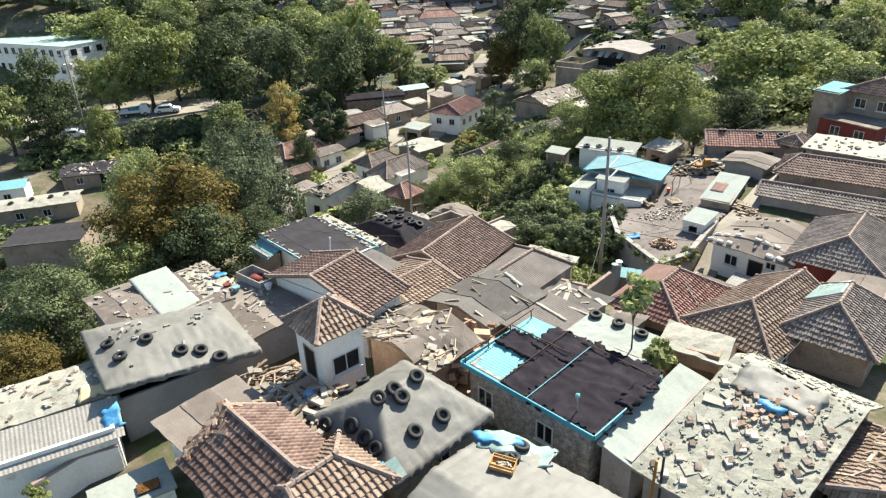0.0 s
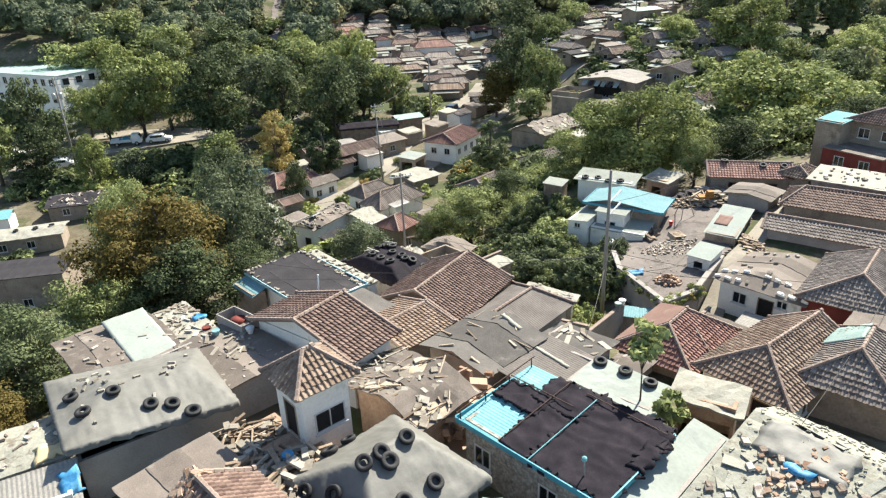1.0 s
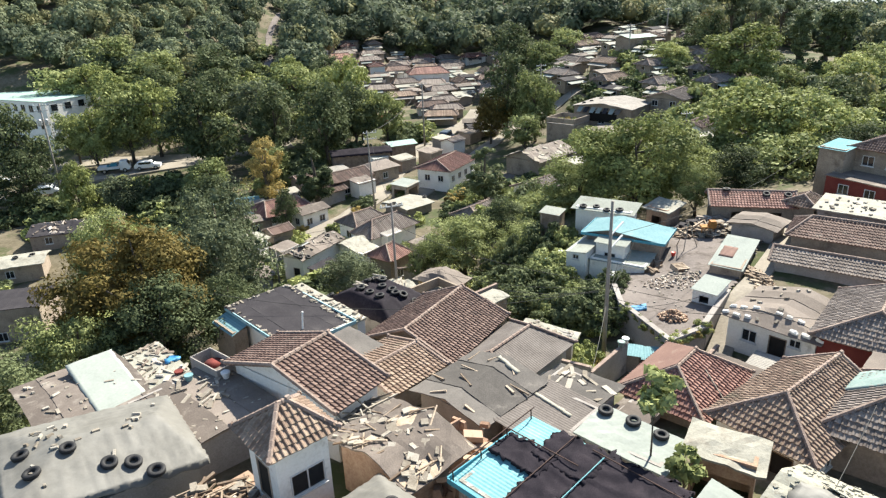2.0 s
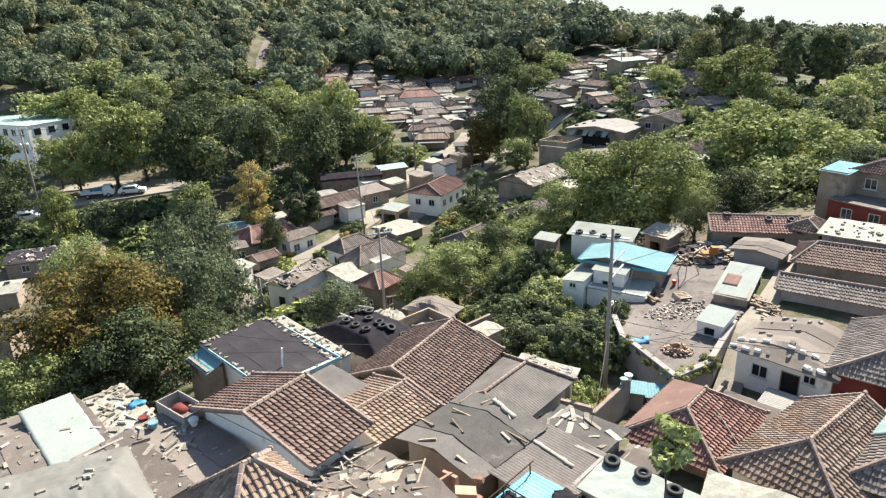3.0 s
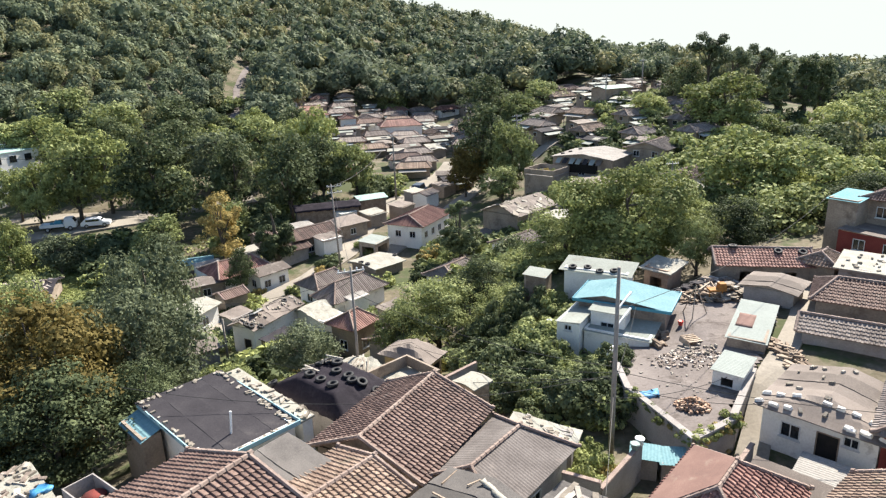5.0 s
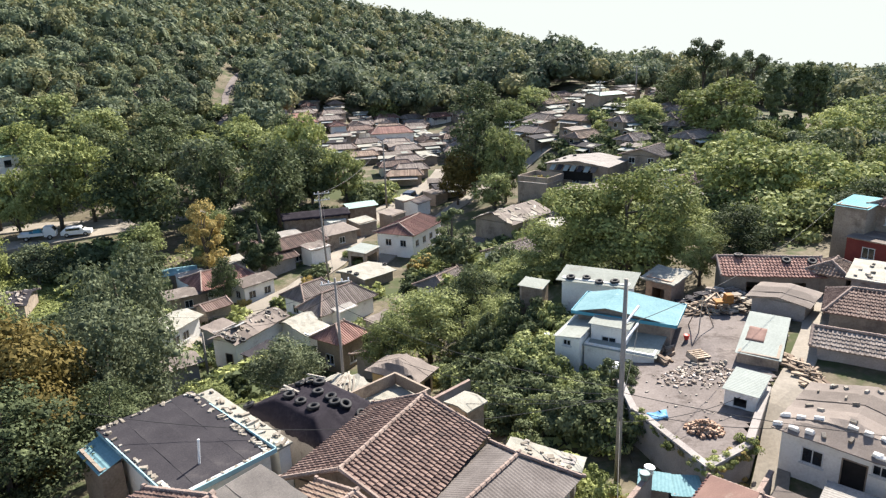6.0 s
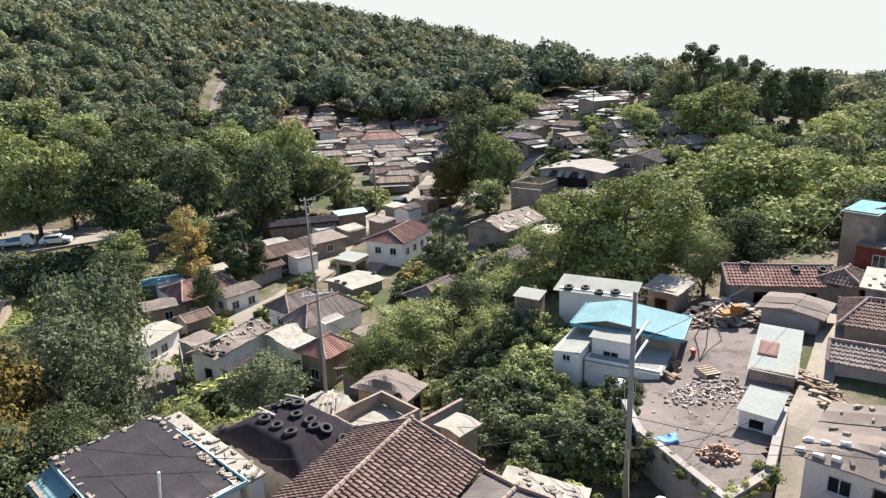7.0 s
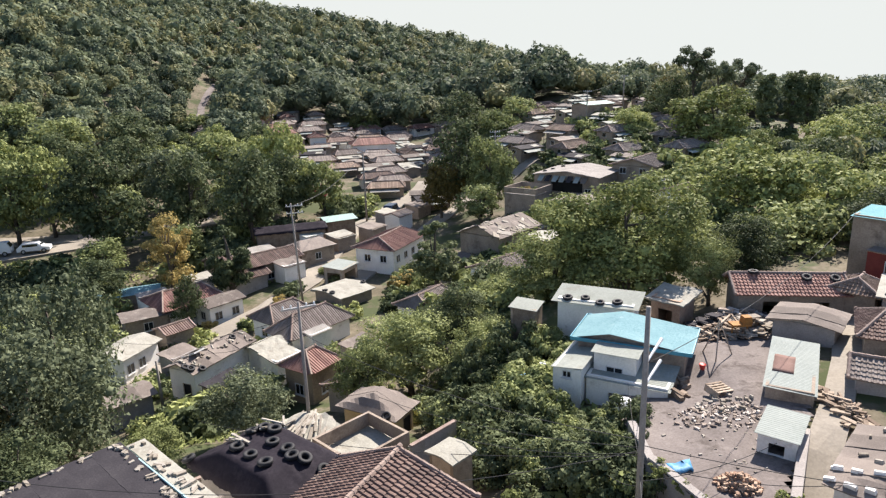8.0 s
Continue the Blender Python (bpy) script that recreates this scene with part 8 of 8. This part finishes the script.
for cx, cy, rx, ry, n in THICKET:
    for _ in range(n):
        a, q = rng.uniform(0, math.tau), math.sqrt(rng.random())
        proto = rng.choice((BUSH, BUSH, BUSH_LIGHT, BUSH_DARK, BUSH_DARK, BUSH_DARK))
        px, py, size = cx + rx * q * math.cos(a), cy + ry * q * math.sin(a), rng.uniform(0.7, 1.35)
        if cy < 62:
            plant(proto, px, py, size, rng.uniform(0, 360), None, rng.uniform(0.7, 1.3))
        else:
            UNDER.append((proto, px, py, size * (1.45 if rx > 2.5 else 0.75), rng.uniform(0, math.tau)))


def undergrowth():
    """The thickets farther off, joined by kind of leaf."""
    for k, (proto, material) in enumerate(((BUSH, "leaf"), (BUSH_LIGHT, "leaf_light"), (BUSH_DARK, "leaf_dark"))):
        coarse = make_bush("thicket", 1.6, 1.7, material, 31 + k, 420, 0.2)
        me = [c for c in coarse.children if c.name.startswith("foliage")][0].data
        co = np.empty(len(me.vertices) * 3, np.float32)
        me.vertices.foreach_get("co", co)
        co = co.reshape(-1, 3)
        drop_proto(coarse)
        cos = []
        for kind_of, px, py, size, a in UNDER:
            if kind_of is proto:
                turn = np.array([[math.cos(a), -math.sin(a), 0], [math.sin(a), math.cos(a), 0], [0, 0, 0.9]])
                cos.append((co * size) @ turn.T + (px, py, terrain(px, py) - 0.1))
        co = np.concatenate(cos)
        ob = part("undergrowth", quick_mesh("undergrowth", co, np.arange(len(co)).reshape(-1, 3)), material)
        tagged(ob, "tangled undergrowth between houses and trees", "undergrowth", kind="stuff")


undergrowth()
for x, y, s in ((8.0, 56.6, 1.4), (9.2, 56.0, 1.3), (7.4, 58.0, 1.5), (10.2, 55.4, 1.1), (10.6, 44.6, 0.7), (11.2, 43.6, 0.6), (6.0, 38.4, 0.7), (6.8, 39.4, 0.9), (8.2, 38.2, 0.8), (5.4, 41.0, 0.9), (7.6, 37.6, 0.8), (8.4, 36.8, 0.8), (-9.6, 32.2, 0.6)):
    plant(BUSH_LIGHT, x, y, s, x * 90, None)
for x, y, s in ((0.4, 48.4, 0.9), (14.6, 38.2, 0.4), (0.6, 91.6, 1.2), (1.8, 93, 1.2), (-12.6, 88.2, 0.8), (-11.2, 60.5, 1.0), (-19, 84, 0.8), (5.2, 40.2, 0.6)):
    plant(BUSH_OCHRE, x, y, s, x * 77, None)
IVY_PLACES = ((10.2, 47.6, 0.6, 1.0), (11.0, 47.0, 0.7, 1.1), (11.6, 46.4, 0.7, 1.1), (12.0, 45.8, 0.6, 1.1), (9.4, 47.2, 0.7, 0.9), (10.2, 46.2, 0.8, 1.0), (11.0, 45.2, 0.8, 1.1), (9.0, 45.6, 0.9, 1.0), (9.8, 44.6, 0.8, 1.2), (8.2, 57.0, 1.3, 1.6), (9.5, 56.6, 1.2, 1.6), (7.8, 55.2, 1.0, 1.4), (6.4, 57.4, 1.1, 1.6))
for k, (x, y, size, tall) in enumerate(IVY_PLACES):
    plant((BUSH_DARK, BUSH, BUSH_DARK)[k % 3], x, y, size, k * 77, None, tall)
plant(BUSH_LIGHT, -14.9, 16.6, 0.4, 20, 0.9)
for x, y, size, proto in ((8.0, 35.9, 0.75, BUSH_LIGHT), (7.3, 35.2, 0.7, BUSH_LIGHT), (7.6, 34.4, 0.5, BUSH_OCHRE), (8.8, 36.6, 0.6, BUSH_OCHRE), (6.8, 34.3, 0.5, BUSH_LIGHT)):
    plant(proto, x, y, size, 60 * x, None, 1.5)
for k, (x, y, size) in enumerate(((11.75, 40.2, 0.3), (12.1, 39.2, 0.36), (12.35, 38.4, 0.34), (12.6, 37.7, 0.38), (12.8, 37.1, 0.4), (13.2, 37.35, 0.36), (13.6, 37.6, 0.42), (14.0, 37.85, 0.36), (14.4, 38.05, 0.42), (14.8, 38.3, 0.42), (15.1, 38.5, 0.48), (15.5, 39.0, 0.34), (11.4, 41.4, 0.4))):
    plant((BUSH_LIGHT, BUSH_LIGHT, BUSH_OCHRE)[k % 3], x, y, size, 70 * k, -1.25 - 0.12 * (k % 2), 1.0)
for k, (x, y) in enumerate(((18.0, 110.0), (19.2, 111.4), (20.2, 109.6), (19.0, 109.0))):
    plant((BUSH_LIGHT, BUSH_OCHRE)[k % 2], x, y, 0.5, 80 * k, HOUSES["terrace_house"][0].matrix_basis.translation.z + HOUSES["terrace_house"][2] + 0.1)
plant(BUSH_PINK, -16.5, 140, 1.4, 0)
plant(BUSH_PINK, -14.5, 142, 1.1, 90)
for proto in (*NEAR.values(), *FAR.values(), SAPLING, BUSH, BUSH_LIGHT, BUSH_DARK, BUSH_OCHRE, BUSH_PINK):
    drop_proto(proto)


def crown_shape(rng, lobes, sprays, spray, fine):
    """A rounded crown: a lobed core with sprays of leaves over it."""
    at = rng.normal(0, 1, (lobes, 3))
    at[:, 2] = np.abs(at[:, 2])
    at /= np.linalg.norm(at, axis=1, keepdims=True)
    size = rng.uniform(0.4, 0.9, lobes)

    def radius(d):
        return 0.68 + 0.32 * (np.maximum(d @ at.T, 0) ** 10 * size).max(1)
    d = rng.normal(0, 1, (sprays, 3))
    d[:, 2] = np.abs(d[:, 2]) - 0.3
    d /= np.linalg.norm(d, axis=1, keepdims=True)
    co = leaf_sprays(d * (radius(d) * rng.uniform(0.86, 1.04, sprays))[:, None], d, spray, rng, 0.2, 0.5)
    b = bmesh.new()
    bmesh.ops.create_icosphere(b, subdivisions=fine, radius=1.0)
    cv = np.array([v.co[:] for v in b.verts])
    cf = np.array([[v.index for v in f.verts] for f in b.faces])
    b.free()
    cv = cv * (radius(cv) * rng.uniform(0.62, 0.78, len(cv)))[:, None]
    return co, np.arange(len(co)).reshape(-1, 3), cv, cf


def forest():
    """The wooded hills, joined by kind of leaf."""
    rng = np.random.default_rng(9)
    shapes = [crown_shape(rng, 22, 240, 0.115, 1) for _ in range(7)] + [crown_shape(rng, 12, 44, 0.2, 1) for _ in range(6)]
    spots = []
    y = 150.0
    while y < 470:
        step = 3.7 + (y - 150) * 0.0035
        x = -300.0
        while x < 300:
            px, py = x + rng.uniform(-3, 3), y + rng.uniform(-3, 3)
            x += step
            if abs(px - 22) > 34 + (py - 20) * 0.72:
                continue
            village = (-32 < px < 26 and py < 212) or (24 < px < 62 and py < 186) or (px > -60 and py < 168 and px < 62)
            track = float(np.interp(py, [168, 184, 211, 240], [-45, -47.2, -53.7, -56]))
            if not village and not (62 < px < 90 and py < 165) and not (abs(px - track) < 4.2 and py < 236):
                front = -42 < px < 45 and py < 242
                spots.append((px, py, min(max(2.6 * rng.lognormal(0, 0.25), 1.5), 4.4) * (1.35 if front else 1.0), front))
        y += step * 0.9
    y = 88.0
    while y < 150:
        x = 62.0
        while x < 62 + y * 0.8:
            if not (62 < x < 90 and 112 < y < 160):
                spots.append((x + rng.uniform(-2, 2), y + rng.uniform(-2, 2), rng.uniform(1.8, 3.0), False))
            x += 5.0
        y += 5.0
    cos, fs, n0 = ([], [], []), ([], [], []), [0, 0, 0]
    for px, py, r, front in spots:
        co, f, cv, cf = shapes[rng.integers(0, 7) if py < 225 else rng.integers(7, 13)]
        shade = noise.noise((px * 0.025, py * 0.025, 4.0))
        kind_of = 1 if front and rng.random() < 0.6 else int(rng.choice(3, p=(0.46, 0.3 - 0.25 * shade, 0.24 + 0.25 * shade)))
        a = rng.uniform(0, math.tau)
        turn = np.array([[math.cos(a), -math.sin(a), 0], [math.sin(a), math.cos(a), 0], [0, 0, rng.uniform(0.8, 1.35)]])
        at = np.array([px, py, terrain(px, py) + r * rng.uniform(0.7, 1.25) + (1.5 if front else 0.0)])
        for c, ff in ((co, f), (cv, cf)):
            cos[kind_of].append((c * r) @ turn.T + at)
            fs[kind_of].append(ff + n0[kind_of])
            n0[kind_of] += len(c)
    for k, (material, label) in enumerate((("leaf_far", "green woodland covering the hills behind the village"), ("leaf_far_dark", "dark green woodland trees among the hillside wood"), ("leaf_far_olive", "olive and yellowing woodland trees on the hills"))):
        ob = part("woodland", quick_mesh("woodland", np.concatenate(cos[k]), np.concatenate(fs[k])), material)
        tagged(ob, label, "woodland", kind="stuff")


forest()


def grass():
    """Rough grass and weeds on the open ground, in one mesh."""
    rng = np.random.default_rng(4)
    spots = [(-46, 92, 14, 9, 16000), (8, 48, 3, 6, 900), (-30, 66, 7, 12, 3600), (15, 92, 7, 9, 1200), (4, 70, 6, 10, 1200), (-12, 60, 4, 5, 500), (-25, 100, 12, 8, 1500)]
    at = []
    for cx, cy, rx, ry, n in spots:
        a, q = rng.uniform(0, math.tau, n), np.sqrt(rng.random(n))
        xs, ys = cx + rx * q * np.cos(a), cy + ry * q * np.sin(a)
        at.append(np.stack([xs, ys, [terrain(p, q2) + 0.1 for p, q2 in zip(xs, ys)]], 1))
    at = np.concatenate(at)
    co = leaf_sprays(at, np.tile((0.0, 0.0, 0.6), (len(at), 1)), 0.22, rng, 0.2)
    ob = part("weeds", quick_mesh("weeds", co, np.arange(len(co)).reshape(-1, 3)), "leaf_light")
    tagged(ob, "rough grass and creeping weeds on open ground", "grass", kind="stuff")


grass()

# ---- walls between the plots ----
for x0, y0, x1, y1 in ((-15.2, 16.9, -14.2, 18.3), (-14.2, 18.3, -13.0, 18.9)):
    garden_wall(x0, y0, x1, y1, 1.25, "cream plastered courtyard wall below a ribbed roof", "plaster", 0.14)
for x0, y0, x1, y1, top in ((7.6, 33.8, 10.2, 36.8, -0.9), (6.2, 34.6, 7.6, 33.8, -0.6), (-12.0, 33.0, -9.2, 33.6, 0.4), (13.0, 34.6, 15.6, 37.4, -1.6), (-13.4, 25.6, -10.6, 25.4, 1.6), (-2.8, 22.3, -0.2, 21.0, 1.7), (1.4, 45.6, 3.6, 47.6, -2.0), (-8.6, 44.6, -5.6, 47.0, -2.6), (8.8, 45.8, 11.2, 48.0, -2.4), (20.6, 27.6, 22.4, 30.0, 0.9)):
    garden_wall(x0, y0, x1, y1, top)

for x0, y0, x1, y1, top in ((11.2, 42.0, 12.75, 37.1, -1.0), (12.75, 37.1, 15.15, 38.5, -0.95), (15.15, 38.5, 18.2, 42.9, -0.72), (11.4, 45.0, 11.2, 42.0, -1.1)):
    garden_wall(x0, y0, x1, y1, top, "stained retaining wall round the trodden yard", "block", 0.3, "block")

# ---- poles and cables ----
pole("utility_pole", "tall pale concrete pole with cables and crossbars", 9.3, 38.3, 7.0, arms=0, lamp=True, r=0.115, heading=47)
pole("utility_pole", "slim concrete pole with a crossarm among roofs", -4.0, 51.1, 3.3, arms=1, heading=20, r=0.1)
pole("utility_pole", "concrete pole with crossarms beside the road", -9.9, 87.6, 1.5, arms=2, heading=20, r=0.11, lean=(-0.35, 0.0))
pole("utility_pole", "concrete pole beside the village road", -4.6, 124, 2.5, arms=1, heading=20)
pole("utility_pole", "pole with twin transformers above the parked cars", -59.8, 101.4, 4.4, arms=2, drum=True, heading=20)
pole("utility_pole", "pole with crossarms among the trees", 17.0, 128.0, 4.5, arms=2, heading=10)
pole("utility_pole", "pole beside the green-roofed hall", 38.4, 150.0, 9.6, arms=1, heading=10)
pole("utility_pole", "pole at the top of the lane", 50.0, 163.0, 12.0, arms=1, heading=10)
pole("utility_pole", "short pole beside the lane", -17.6, 66.0, -6.0, arms=0, r=0.11, heading=10)
pole("utility_pole", "pole between the hillside houses", 33.0, 96.0, 1.0, arms=1, r=0.1, heading=10)
pole("utility_pole", "slender pole in the far village", 15.5, 185.0, 5.0, arms=0, r=0.1)
cable((9.3, 38.3, 2.2), (-4.0, 51.1, 1.6), 0.7)
cable((9.3, 38.3, 2.0), (30.0, 33.0, 1.6), 0.9)
cable((9.3, 38.3, 1.6), (-10.0, 52.0, -3.6), 0.7)
cable((9.3, 38.3, 1.2), (12.6, 49.0, -1.2), 0.3)
cable((9.3, 38.3, 0.9), (7.0, 31.0, 1.0), 0.3)
cable((9.3, 38.3, 0.6), (17.0, 42.0, -0.4), 0.4)
cable((-4.0, 51.1, 3.0), (-9.9, 87.6, 1.2), 1.0)
cable((-9.9, 87.6, 1.3), (-4.6, 124, 2.2), 1.2, 0.03)
cable((-4.6, 124, 2.2), (17, 128, 4.2), 0.8, 0.03)
cable((17, 128, 4.3), (38.4, 150, 9.3), 1.2, 0.04)
cable((38.4, 150, 9.3), (50, 163, 11.7), 0.6, 0.04)
cable((9.3, 38.3, 5.0), (33.0, 62.0, 4.0), 1.0)
cable((9.3, 38.3, 1.9), (-0.4, 54.0, -3.8), 0.5)
cable((9.3, 38.3, 1.7), (3.4, 43.8, -0.6), 0.3)
cable((9.3, 38.3, 1.5), (14.0, 50.0, 0.2), 0.5)
cable((9.3, 38.3, 1.3), (19.0, 38.0, 0.2), 0.6)
cable((9.3, 38.3, 1.8), (-14.0, 40.0, 1.4), 1.2)
cable((9.3, 38.3, 0.4), (9.2, 44.6, -2.0), 0.5)
cable((9.3, 38.3, -0.2), (8.2, 40.6, -2.9), 0.0)
cable((9.3, 38.3, 0.2), (10.6, 40.2, -2.8), 0.0)
cable((-4.0, 51.1, 2.6), (-24.0, 73.0, -7.0), 0.8)
cable((-4.0, 51.1, 2.4), (-14.5, 68.0, -6.4), 0.6)
cable((12.0, 20.0, 3.6), (26.0, 36.5, 2.2), 0.8)
cable((-59.8, 101.4, 4.2), (-25.0, 121.0, 4.0), 1.5, 0.03)

lay_pending()
